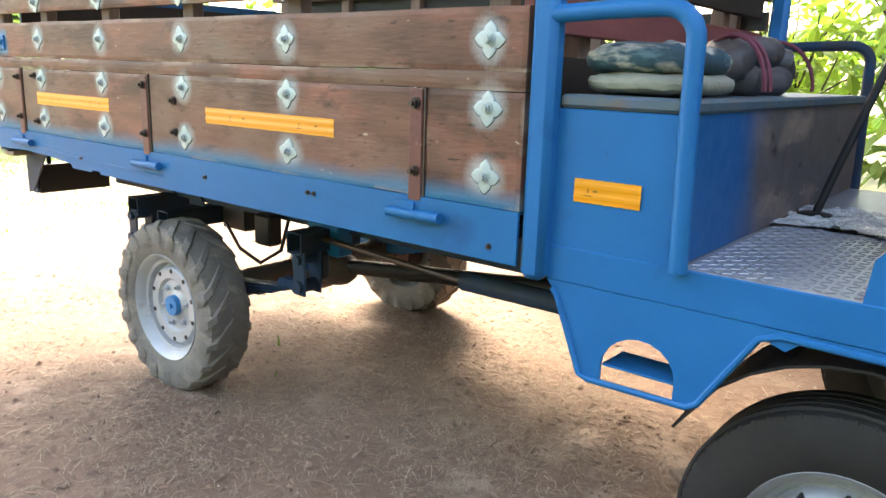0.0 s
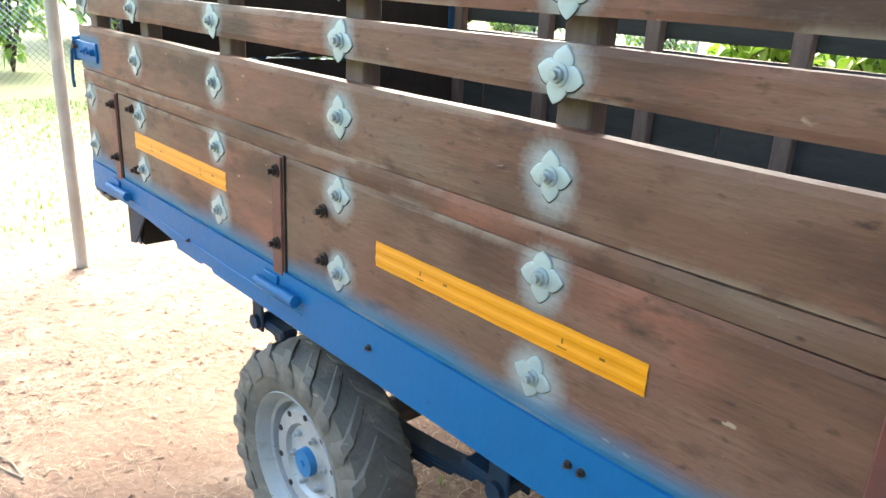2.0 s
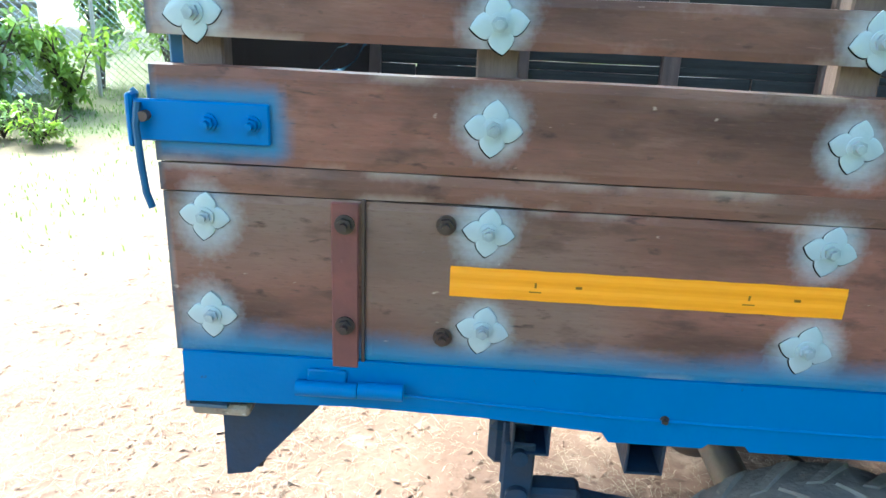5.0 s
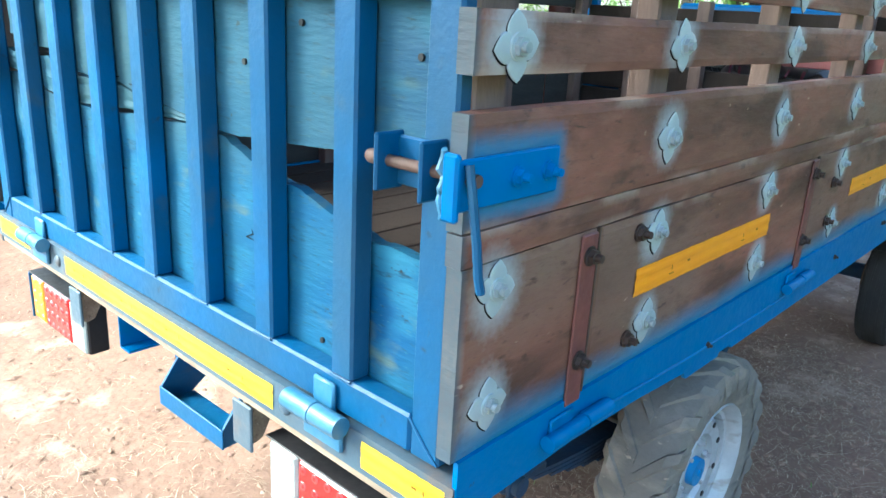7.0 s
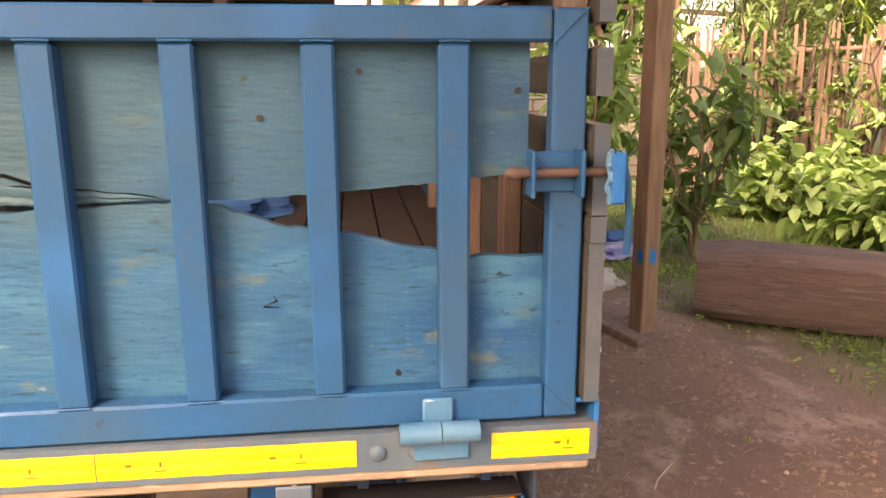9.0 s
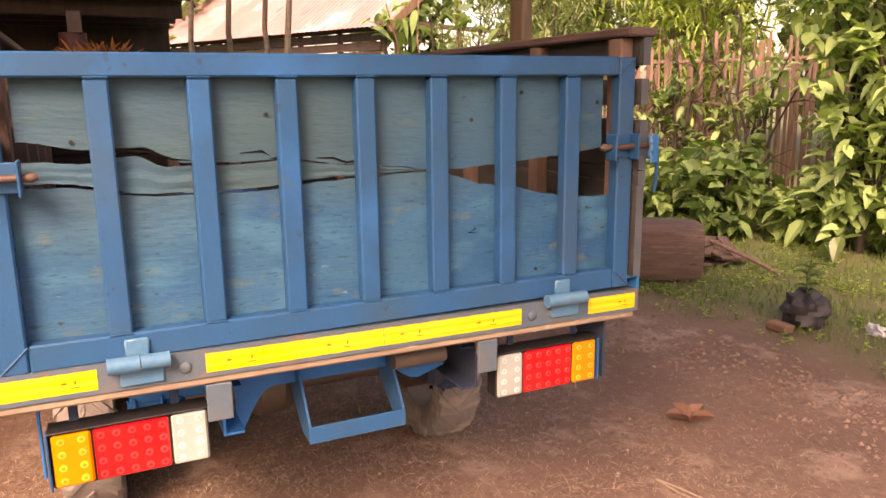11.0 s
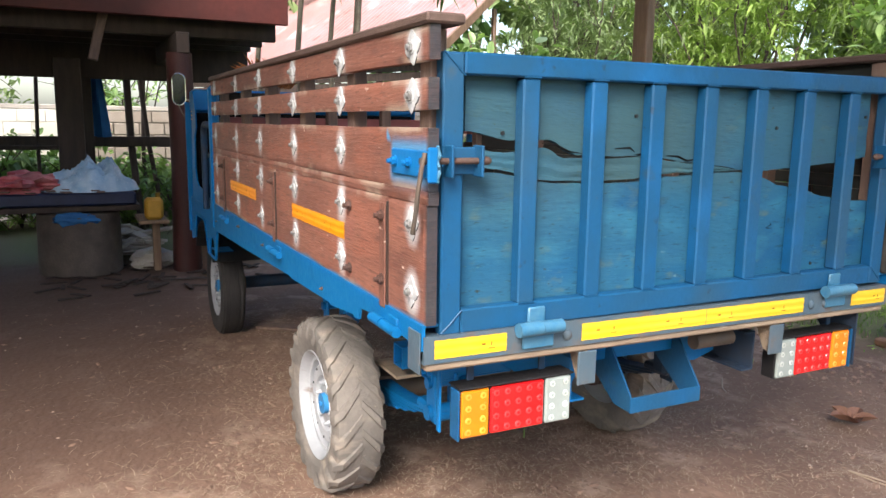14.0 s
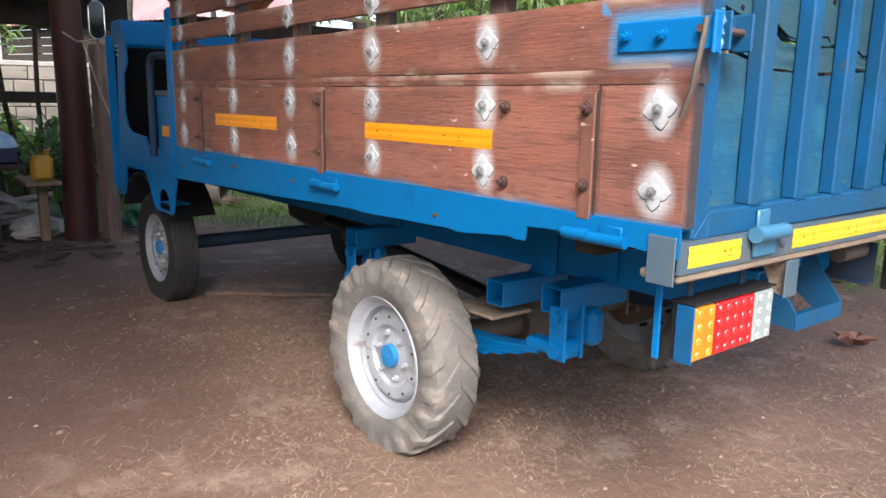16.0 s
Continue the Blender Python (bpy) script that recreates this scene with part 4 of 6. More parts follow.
part("valve_box", Shape().box((1.05, -0.35, 0.62), (1.25, -0.15, 0.80), 0.01), BLACK, chassis)
part("valve_box", Shape().box((1.52, -0.50, 0.63), (1.64, -0.42, 0.78), 0.01), BLACK, chassis)
s = Shape().tube([(1.3, -0.50, 0.70), (1.45, -0.53, 0.60), (1.62, -0.54, 0.56), (1.75, -0.52, 0.64), (1.78, -0.5, 0.78)], 0.009, 8)
part("brake_hose", s, BLACK, chassis, smooth=True)
s = Shape().box((1.9, -0.49, 0.66), (2.1, -0.40, 0.80), 0.006).box((1.8, -0.50, 0.55), (1.86, -0.40, 0.72), 0.006)
part("frame_bracket", s, BLUE, chassis)
part("loose_plate", Shape().box((0.98, 0.45, 0.575), (1.24, 0.66, 0.590), 0.004), STRIPWOOD, chassis, "loose tan plate on the spring")
s = Shape().blob((3.5, 0.02, 0.66), (0.3, 0.15, 0.13), 5, 0.1)
part("gearbox", s, BLACK, chassis, smooth=True)
# triangular side bracket plate of the right tail light
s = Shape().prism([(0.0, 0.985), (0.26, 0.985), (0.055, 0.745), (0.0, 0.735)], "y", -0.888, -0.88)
part("mudflap_plate", s, SHADEBLUE, chassis)
s = Shape().cyl((0.09, -0.30, 0.895), (0.09, -0.12, 0.895), 0.028, 12)
part("tow_lug", s, GREY, chassis, smooth=True)
# rear cross plate with an arched lower edge
poly = [(0.36, 0.96), (0.36, 0.70)] + [(0.34 - 0.02 * i, 0.70 + 0.13 * math.sin(math.pi * i / 10)) for i in range(6)] + \
       [(-0.16 - 0.02 * i, 0.83 - 0.06 * math.sin(math.pi * i / 10)) for i in range(6)] + [(-0.36, 0.80), (-0.36, 0.96)]
part("cross_plate", Shape().prism(poly, "x", 0.22, 0.228), BLUE, chassis)
step = group_of("rear_step", truck)
for y in (-0.151, 0.160):
    s = Shape().prism([(0.36, 0.95), (0.36, 0.83), (0.16, 0.684), (0.076, 0.680), (0.076, 0.735), (0.17, 0.86), (0.24, 0.95)], "y", y, y + 0.008)
    part("side_plate", s, GATE, step)
part("tread", Shape().box((0.076, -0.142, 0.680), (0.17, 0.159, 0.688), 0.002).box((0.070, -0.152, 0.676), (0.0755, 0.169, 0.732), 0.002), GATE, step)


# ---- wheels ----
def wheel(x, yc, z, r, w, side, lugs, tyre_mat):
    """side: the way the outer face looks along y."""
    wh = group_of("wheel", truck)
    wh["label"] = "dusty lugged tractor-type rear wheel" if lugs else "ribbed black front wheel"
    h, ri = w / 2, 0.236 if lugs else 0.222
    t = r * 0.976 if lugs else r
    prof = [(ri, -h * 0.72), (ri + 0.02, -h * 0.86), (ri + (t - ri) * 0.45, -h), (t - 0.035, -h * 0.985), (t - 0.010, -h * 0.92), (t, -h * 0.6), (t + 0.004, 0),
            (t, h * 0.6), (t - 0.010, h * 0.92), (t - 0.035, h * 0.985), (ri + (t - ri) * 0.45, h), (ri + 0.02, h * 0.86), (ri, h * 0.72)]
    s = Shape().lathe(prof, (x, yc, z), 64)
    if lugs:
        n = 20
        for i in range(n):
            for sg in (-1, 1):
                a0 = 2 * math.pi * (i + (0.5 if sg > 0 else 0)) / n
                vs = []
                for u, rr0 in ((0.02, t), (0.35, t), (0.75, t - 0.004), (1.0, t - 0.03), (1.04, t - 0.075)):
                    a = a0 + side * u * 0.30
                    yy = sg * u * h
                    da = 0.062 + 0.012 * u
                    for top in (0, 1):
                        rr = rr0 - 0.012 if not top else (r if u < 0.9 else rr0 + (0.014 if u < 1.02 else 0.006))
                        for e in (-1, 1):
                            b = a + e * da * (0.62 if top else 1.35)
                            vs.append((x + rr * math.cos(b), yc + yy + (sg * 0.006 if top and u > 0.9 else 0), z + rr * math.sin(b)))
                fs = []
                for q in range(4):
                    o = q * 4
                    fs += [(o + 2, o + 3, o + 7, o + 6), (o, o + 2, o + 6, o + 4), (o + 1, o + 3, o + 7, o + 5)]
                fs += [(0, 1, 3, 2), (16, 17, 19, 18)]
                s.add(vs, fs)
    else:
        for yy in (-0.6, -0.2, 0.2, 0.6):
            s.lathe([(t - 0.002, yy * h - 0.014), (t + 0.006, yy * h - 0.012), (t + 0.006, yy * h + 0.012), (t - 0.002, yy * h + 0.014)], (x, yc, z), 56)
        for i in range(60):
            a = 2 * math.pi * i / 60
            d = Vector((math.cos(a), 0, math.sin(a)))
            for sg in (-1, 1):
                c = Vector((x, yc + sg * h * 0.86, z)) + d * (t - 0.014)
                s.cyl(c - d * 0.03, c + d * 0.008, 0.008, 5)
    part("tyre", s, tyre_mat, wh, smooth=True)
    yo = yc + side * h
    k = side
    dp = 0.028 if lugs else 0.0
    rim = [(ri + 0.012, -k * w * 0.86), (ri + 0.004, -k * w * 0.5), (ri - 0.02, -k * 0.06), (ri + 0.002, -k * 0.02), (ri + 0.014, -k * 0.012), (ri + 0.016, -k * 0.018),
           (ri + 0.004, -k * 0.026), (ri - 0.006, -k * 0.034), (ri - 0.012, -k * 0.052), (ri - 0.03, -k * 0.056), (ri - 0.036, -k * (0.066 + dp)), (ri - 0.043, -k * (0.066 + dp)),
           (ri - 0.052, -k * (0.04 + dp)), (ri - 0.062, -k * (0.031 + dp)), (0.13, -k * (0.034 + dp)), (0.118, -k * (0.05 + dp)), (0.07, -k * (0.05 + dp)), (0.062, -k * (0.044 + dp)), (0.0, -k * (0.044 + dp))]
    yo0 = yo
    s = Shape().lathe([(a, b) for a, b in rim], (x, yo, z), 48)
    part("rim", s, RIM if lugs else RIM_F, wh, "silver painted steel rim", smooth=True)
    yo = yo0 - k * (dp + 0.004)
    for i in range(10):
        a = 2 * math.pi * (i + 0.5) / 10
        c = Vector((x + 0.165 * math.cos(a), yo, z + 0.165 * math.sin(a)))
        part("vent_hole", Shape().cyl(c + Vector((0, -k * 0.074, 0)), c + Vector((0, -k * 0.0245, 0)), 0.0105 if side < 0 else 0.006, 10), BLACK, wh)
    for i in range(6):
        a = 2 * math.pi * i / 6 + 0.2
        c = Vector((x + 0.095 * math.cos(a), yo - k * 0.048, z + 0.095 * math.sin(a)))
        s = Shape().cyl(c, c + Vector((0, k * 0.018, 0)), 0.013, 6).cyl(c + Vector((0, k * 0.018, 0)), c + Vector((0, k * 0.03, 0)), 0.007, 8)
        part("wheel_nut", s, RIM, wh)
    s = Shape().cyl((x, yo - k * 0.05, z), (x, yo - k * 0.016, z), 0.05, 24, 0, 0.047).cyl((x, yo - k * 0.016, z), (x, yo - k * 0.008, z), 0.012, 6)
    part("hub_cap", s, CAPBLUE, wh, "blue painted hub cap", smooth=True)
    s = Shape().cyl((x + 0.192, yo - k * 0.06, z - 0.01), (x + 0.197, yo - k * 0.04, z - 0.01), 0.004, 6)
    part("valve_stem", s, BLACK, wh)
    s = Shape().cyl((x, yc - side * 0.02, z), (x, yc - side * (h + 0.05), z), 0.13, 24)
    part("brake_drum", s, RUST, wh, "rusty brake drum", smooth=True)


for side in (-1, 1):
    wheel(1.375, side * 0.812, 0.366, 0.403, 0.215, side, True, TYRE)
    wheel(4.21, side * 0.80, 0.352, 0.388, 0.178, side, False, TYRE_F)

# ---- open cab ----
cab = group_of("cab", truck)
cab["label"] = "open blue steel cab with seat box and rails"
def cx(x, k=1.04):
    return 4.42 - (4.42 - x) * k


def cz(z, k=1.04):
    return 1.444 - (1.444 - z) * k


for side in (-1, 1):
    y = side * 0.965
    arch = [(3.642 + 0.194 * (1 - math.cos(math.pi * i / 10)) / 2, 0.752 + 0.012 * i / 10 + 0.088 * math.sin(math.pi * i / 10)) for i in range(11)]
    lower = [(3.47, 0.95), (3.505, 0.915), (3.585, 0.716), (3.61, 0.708), (3.642, 0.708)] + arch + [(3.836, 0.712), (3.87, 0.715), (3.895, 0.727), (4.015, 0.925), (4.03, 0.95)]
    s = Shape().prism([(cx(a), cz(b)) for a, b in lower], "y", y - side * 0.006, y + side * 0.004)
    s.box((cx(3.47), y - side * 0.006, cz(0.95)), (4.72, y + side * 0.004, 1.026), 0.003)
    s.prism([(cx(a), cz(b)) for a, b in ((4.03, 0.949), (4.015, 0.925), (4.07, 0.905), (4.1, 0.93), (4.46, 0.93), (4.52, 0.74), (4.72, 0.70), (4.72, 0.9505))], "y", y - side * 0.006, y + side * 0.004)
    s.box((cx(3.642), y - side * 0.13, cz(0.752)), (cx(3.836), y - side * 0.006, cz(0.758)), 0.002)
    part("lower_panel", s, BLUE, cab)
    edge = [(3.49, 0.93), (3.505, 0.912), (3.585, 0.716), (3.61, 0.708), (3.87, 0.713), (3.895, 0.727), (4.013, 0.92), (4.06, 0.936), (4.45, 0.93)]
    part("rolled_edge", Shape().tube([(cx(a), y + side * 0.004, cz(b)) for a, b in edge], 0.009, 8), BLUE, cab, smooth=True)
    part("box_end", Shape().box((cx(3.47), y - side * 0.012, 1.02), (cx(3.80), y - side * 0.002, 1.388), 0.004), BLUE, cab)
    pil = Shape().box((3.362, y - side * 0.02, 0.925), (3.437, y + side * 0.045, 1.884), 0.018)
    part("pillar", pil, BLUE, cab, smooth=True)
    hoop = [(3.42, 0.022, 1.618), (3.57, 0.022, 1.626), (3.68, 0.022, 1.628)]
    hoop += [(3.712 + 0.075 * math.sin(a), 0.022, 1.556 + 0.072 * math.cos(a)) for a in [math.pi / 2 * i / 7 for i in range(8)]]
    hoop += [(3.789, 0.022, 1.40), (3.794, 0.021, 1.20), (3.80, 0.02, 1.02)]
    part("grab_rail", Shape().tube([(a, y + side * b, c) for a, b, c in hoop], 0.0225, 12), BLUE if side < 0 else SHADEBLUE, cab, smooth=True)
    tape(cab, (cx(3.532), y + side * 0.0005, cz(1.163)), (cx(3.71), y + side * 0.0005, cz(1.222)), (0, side, 0), YELLOW)
    if side < 0:
        out = [(4.19, 1.026), (4.20, 1.12), (4.27, 1.20), (4.40, 1.24), (4.47, 1.30), (4.50, 1.55), (4.46, 1.70), (4.45, 1.82), (4.62, 1.83), (4.68, 1.78), (4.73, 1.40), (4.73, 1.026)]
    else:
        out = [(3.96, 1.026), (3.98, 1.08), (4.02, 1.13), (4.30, 1.145), (4.38, 1.18), (4.44, 1.27), (4.42, 1.53), (4.33, 1.60), (4.33, 1.70), (4.40, 1.86), (4.50, 1.86), (4.56, 1.50), (4.60, 1.13), (4.64, 1.026)]
    part("front_side_panel", Shape().prism(out, "y", y - side * 0.01, y), BLUE, cab)
    for z in (1.66, 1.69, 1.72):
        part("sticker_bar", Shape().box((4.5, y, z), (4.56, y + side * 0.001, z + 0.008), 0.0003), YELLOW_T, cab)
s, soft_blue = Shape(), []
for xx in (3.776, 3.79):
    for i in range(61):
        for k in range(7):
            yy, zz = -0.955 + 1.91 * i / 60, 1.03 + 0.365 * k / 6
            s.v.append((xx, yy, zz))
            soft_blue.append(1 - smoothstep(-0.62, -0.32, yy + 0.08 * noise.noise(Vector((yy * 4, zz * 5, 2)))))
fs = [(o + i * 7 + k, o + (i + 1) * 7 + k, o + (i + 1) * 7 + k + 1, o + i * 7 + k + 1) for o in (0, 427) for i in range(60) for k in range(6)]
fs += [(i * 7 + k, (i + 1) * 7 + k, 427 + (i + 1) * 7 + k, 427 + i * 7 + k) for i in range(60) for k in (0, 6)]
s.f, s.m = fs, [0] * len(fs)
part("seat_box_front", s, BOXMETAL, cab, "stained bare steel seat box front, blue at one end", floats={"blue": soft_blue})
part("seat_lid", Shape().box((3.44, -0.97, 1.39), (3.80, 0.97, 1.424), 0.008), STEELBLUE, cab, "grey-blue seat lid")
s = Shape().box((3.78, -0.962, 1.008), (4.72, 0.962, 1.027), 0.003)
for i in range(30):
    for k in range(26):
        cx_, cy_ = 3.815 + i * 0.028, -0.935 + k * 0.03
        if cx_ > 4.5:
            continue
        a = 0.7 if (i + k) % 2 else -0.7
        m = Matrix.Translation((cx_, cy_, 1.0275)) @ Matrix.Rotation(a, 4, "Z")
        s.box((-0.012, -0.0032, -0.001), (0.012, 0.0032, 0.0022), 0.001, 0, m)
part("cab_floor", s, CHECKER, cab, "checker plate floor")
s = Shape().box((4.70, -0.99, 0.74), (4.72, 0.99, 1.80), 0.004).box((4.50, -0.955, 1.72), (4.699, 0.955, 1.90), 0.02)
part("front_cowl", s, BLUE, cab)
# dash is near-black: the dimness inside the cab is in its colour
part("dash_panel", Shape().box((4.47, -0.94, 1.03), (4.695, 0.94, 1.715), 0.01), GAPSHADE, cab, "dash and engine bulkhead, blackened by the cab's painted-in shade")
s = Shape().box((4.2, -0.45, 1.028), (4.465, 0.45, 1.42), 0.03)
part("engine_cover", s, BLACK, cab)
s = Shape().tube([(3.86, 0.03, 1.03), (3.90, 0.08, 1.2), (3.96, 0.15, 1.436), (3.99, 0.18, 1.55)], 0.014, 8).blob((3.86, 0.03, 1.04), (0.06, 0.05, 0.012), 3, 0.2)
part("gear_lever", s, BLACK, cab, smooth=True)
s = Shape().tube([(4.22, 0.52 + 0.19 * math.cos(a), 1.5 + 0.19 * math.sin(a)) for a in [2 * math.pi * i / 24 for i in range(25)]], 0.013, 8)
s.cyl((4.22, 0.52, 1.5), (4.5, 0.5, 1.3), 0.018, 8).box((4.21, 0.34, 1.49), (4.23, 0.70, 1.51), 0.003)
part("steering_wheel", s, BLACK, cab, smooth=True)
s = Shape().tube([(4.72, 0.95, 1.66), (4.75, 1.0, 1.70), (4.775, 1.025, 1.76), (4.775, 1.025, 1.80)], 0.007, 6)
part("mirror_bracket", s, GREY, cab, smooth=True)
oval = [(1.025 + 0.052 * math.cos(a), 1.905 + (0.075 if math.sin(a) > 0 else -0.075) + 0.052 * math.sin(a)) for a in [2 * math.pi * (i + 0.5) / 28 for i in range(28)]]
part("mirror_glass", Shape().prism(oval, "x", 4.752, 4.762), MIRROR, cab, "oval mirror glass", smooth=True)
part("mirror_back", Shape().prism(oval, "x", 4.763, 4.785), BLACK, cab, smooth=True)
part("mirror_frame", Shape().tube([(4.756, p, q) for p, q in oval + oval[:1]], 0.006, 6), CHROME, cab, "thin chrome mirror frame", smooth=True)
s = Shape().tube([(4.21, -0.7, 0.366), (4.21, 0.7, 0.366)], 0.05, 12)
part("front_axle", s, SHADEBLUE, cab, smooth=True)
for side in (-1, 1):
    pts = []
    for i in range(13):
        a = math.pi * (0.14 + 0.72 * i / 12)
        pts.append((4.23 + 0.46 * math.cos(a), 0.42 + 0.46 * math.sin(a)))
    poly = pts + [(4.23 + (x - 4.23) * 0.985, 0.42 + (z - 0.42) * 0.985) for x, z in reversed(pts)]
    part("wheel_arch", Shape().prism(poly, "y", side * 0.60, side * 0.955), BLACK, cab)

# ---- things on the seat ----
cush = tagged(group_of("seat_cushion"), "worn teal and cream folded mat lying on the seat box", "cushion")
for nm, zc, hz, dx, mt, lab in (("pad", 1.456, 0.034, 0.0, SACKC, "stained cream padding"), ("cover", 1.515, 0.045, -0.012, CUSHION, "dark teal worn cover")):
    vs, nu, nv = [], 26, 12
    for j in range(nv + 1):
        ph = math.pi * j / nv
        for i in range(nu):
            th = 2 * math.pi * i / nu
            sq = lambda v, e: math.copysign(abs(v) ** e, v)
            px, py, pz = sq(math.sin(ph), 0.6) * sq(math.cos(th), 0.45), sq(math.sin(ph), 0.6) * sq(math.sin(th), 0.45), sq(math.cos(ph), 0.75)
            w = noise.noise(Vector((px * 2.1, py * 3.0, zc * 9)))
            vs.append((3.60 + dx + px * (0.145 + 0.012 * w), -0.70 + py * (0.225 + 0.02 * w), zc + pz * hz + 0.012 * w * (1 - abs(px)) + 0.01 * noise.noise(Vector((px * 5, py * 6, 3)))))
    part(nm, Shape().add(vs, [(j * nu + i, j * nu + (i + 1) % nu, (j + 1) * nu + (i + 1) % nu, (j + 1) * nu + i) for j in range(nv) for i in range(nu)]), mt, cush, lab, smooth=True)
tagged(part("inner_tube", Shape().tube([(3.63 + 0.055 * math.sin(5 * a), -0.10 + 0.25 * math.cos(a), 1.51 + 0.05 * math.sin(a)) for a in [2 * math.pi * i / 30 for i in range(31)]], 0.05, 12),
                     INNERTUBE, smooth=True), "folded grey inner tube tied with maroon rope on the seat box", "inner tube")
for bundle in (((-0.32, 0.05), (-0.29, 0.02), (-0.25, 0.07)), ((0.12, -0.06), (0.15, -0.03))):
    s = Shape()
    for yy, lean in bundle:
        s.tube([(3.64 + 0.125 * math.cos(a), yy - lean * math.cos(a), 1.44 + 0.165 * math.sin(a)) for a in [math.pi * i / 14 for i in range(15)]], 0.007, 6)
    tagged(part("rope", s, ROPE, smooth=True), "maroon rope looped over the seat box", "rope")
s = Shape()
vs, nu = [], 34
for i in range(nu + 1):
    for j in range(nu + 1):
        u, v = i / nu - 0.5, j / nu - 0.5
        e = 1 + 0.25 * noise.noise(Vector((u * 5, v * 5, 12)))
        q = noise.noise(Vector((u * 7, v * 7, 2))) + 0.6 * noise.noise(Vector((u * 15, v * 15, 5)))
        vs.append((3.97 + u * 0.36 * e, 0.02 + v * 0.44 * e, 1.036 + 0.02 * abs(q) + 0.012 * max(0, 0.4 - math.hypot(u, v))))
s.add(vs, [(i * (nu + 1) + j, (i + 1) * (nu + 1) + j, (i + 1) * (nu + 1) + j + 1, i * (nu + 1) + j + 1) for i in range(nu) for j in range(nu)])
tagged(part("plastic_wrapper", s, WRAP, smooth=True, fix=False), "crumpled clear plastic wrapper on the cab floor", "plastic bag")
s = Shape().blob((2.4, 0.18, 1.13), (0.46, 0.36, 0.085), 4, 0.5, 24, 12, flat=1.099)
tagged(part("tarpaulin", s, BLUECLOTH), "folded blue tarpaulin lying in the truck bed", "tarpaulin")


# ---- ground ----
def axis_cuts(lo, hi):
    inner = list(np.arange(lo, hi + 0.001, 0.05))
    d, out = 0.09, []
    x = hi
    while x < 400:
        d *= 1.25
        x += d
        out.append(x)
    d, left = 0.09, []
    x = lo
    while x > -400:
        d *= 1.25
        x -= d
        left.append(x)
    return left[::-1] + inner + out


def grassiness(x, y):
    """How grassy the ground is: bare under the truck, grass by the fence and at the open end."""
    n = noise.noise(Vector((x * 0.9, y * 0.9, 4))) * 0.5 + noise.noise(Vector((x * 2.7, y * 2.7, 9))) * 0.3
    a = smoothstep(0.0, 1.2, (-3.05 - y) + 0.25 * (x - 2.0) * (1 if x > 2 else 0.6))
    b = smoothstep(0.0, 1.6, (x - 6.2) * 0.8 + (-1.3 - y) * 0.9 + 0.6) if y < 0.4 else 0
    c = (0.45 + 0.55 * smoothstep(-4.5, -8.5, x)) * smoothstep(0.0, 1.9, -1.2 - x + 0.9 * n) * smoothstep(-2.2, -1.2, y)
    d = smoothstep(0.0, 1.2, x - 7.3) * smoothstep(3.5, 2.2, y) if y > 0 else 0
    e = smoothstep(0, 1.5, y - 4.4)
    return min(max(max(a, b, c, d, e) + n * 0.6 * (1 if max(a, b, c, d, e) > 0.05 else 0.25), 0), 1)


def ground_height(x, y):
    k = 1.0 if abs(x) < 30 and abs(y) < 30 else 0.0
    h = 0.016 * noise.noise(Vector((x * 0.9, y * 0.9, 1))) + 0.007 * noise.noise(Vector((x * 4, y * 4, 2))) + 0.006 * noise.noise(Vector((x * 9, y * 9, 3))) + 0.003 * noise.noise(Vector((x * 21, y * 21, 6)))
    mound = 0.16 * math.exp(-((x - 3.25) / 0.75) ** 2 - ((y + 2.4) / 0.5) ** 2)
    return h * k - 0.006 + mound


def house_shade(x, y):
    """Shade in front of and under the house, painted dark into the trodden earth."""
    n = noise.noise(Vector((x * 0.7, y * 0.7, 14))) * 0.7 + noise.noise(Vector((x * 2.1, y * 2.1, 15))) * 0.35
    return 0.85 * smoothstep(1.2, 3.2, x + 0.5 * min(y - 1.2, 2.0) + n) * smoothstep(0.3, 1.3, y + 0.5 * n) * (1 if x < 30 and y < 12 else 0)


xs, ys = axis_cuts(-3.5, 8.0), axis_cuts(-6.0, 4.5)
gv, gm, gd = [], [], []
for x in xs:
    for y in ys:
        gv.append((x, y, ground_height(x, y)))
        gd.append(house_shade(x, y))
        gm.append(grassiness(x, y) if abs(x) < 60 and abs(y) < 60 else 1.0)
ny = len(ys)
gs = Shape().add(gv, [(i * ny + j, (i + 1) * ny + j, (i + 1) * ny + j + 1, i * ny + j + 1) for i in range(len(xs) - 1) for j in range(ny - 1)])
# earth colour also carries the painted shade by the house
EARTH = mat("trodden_earth", (0.214, 0.135, 0.098), 0.9, vary=(0.152, 0.093, 0.067), scale=(1.3, 26), bump=1.0, bump_scale=24,
            wear=(0.29, 0.207, 0.161), wear_scale=3.4, wear_amount=0.42, wear2=(0.15, 0.093, 0.068), wear2_scale=16, wear2_amount=0.42,
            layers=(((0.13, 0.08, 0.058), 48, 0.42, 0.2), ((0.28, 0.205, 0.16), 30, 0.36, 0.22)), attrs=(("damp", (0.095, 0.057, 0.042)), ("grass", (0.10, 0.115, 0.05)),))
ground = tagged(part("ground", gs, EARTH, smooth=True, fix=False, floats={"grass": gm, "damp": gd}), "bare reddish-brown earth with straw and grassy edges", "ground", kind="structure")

# litter on the bare ground: straw, chips of leaf and wood, crumbs of soil, pebbles
rng = random.Random(5)


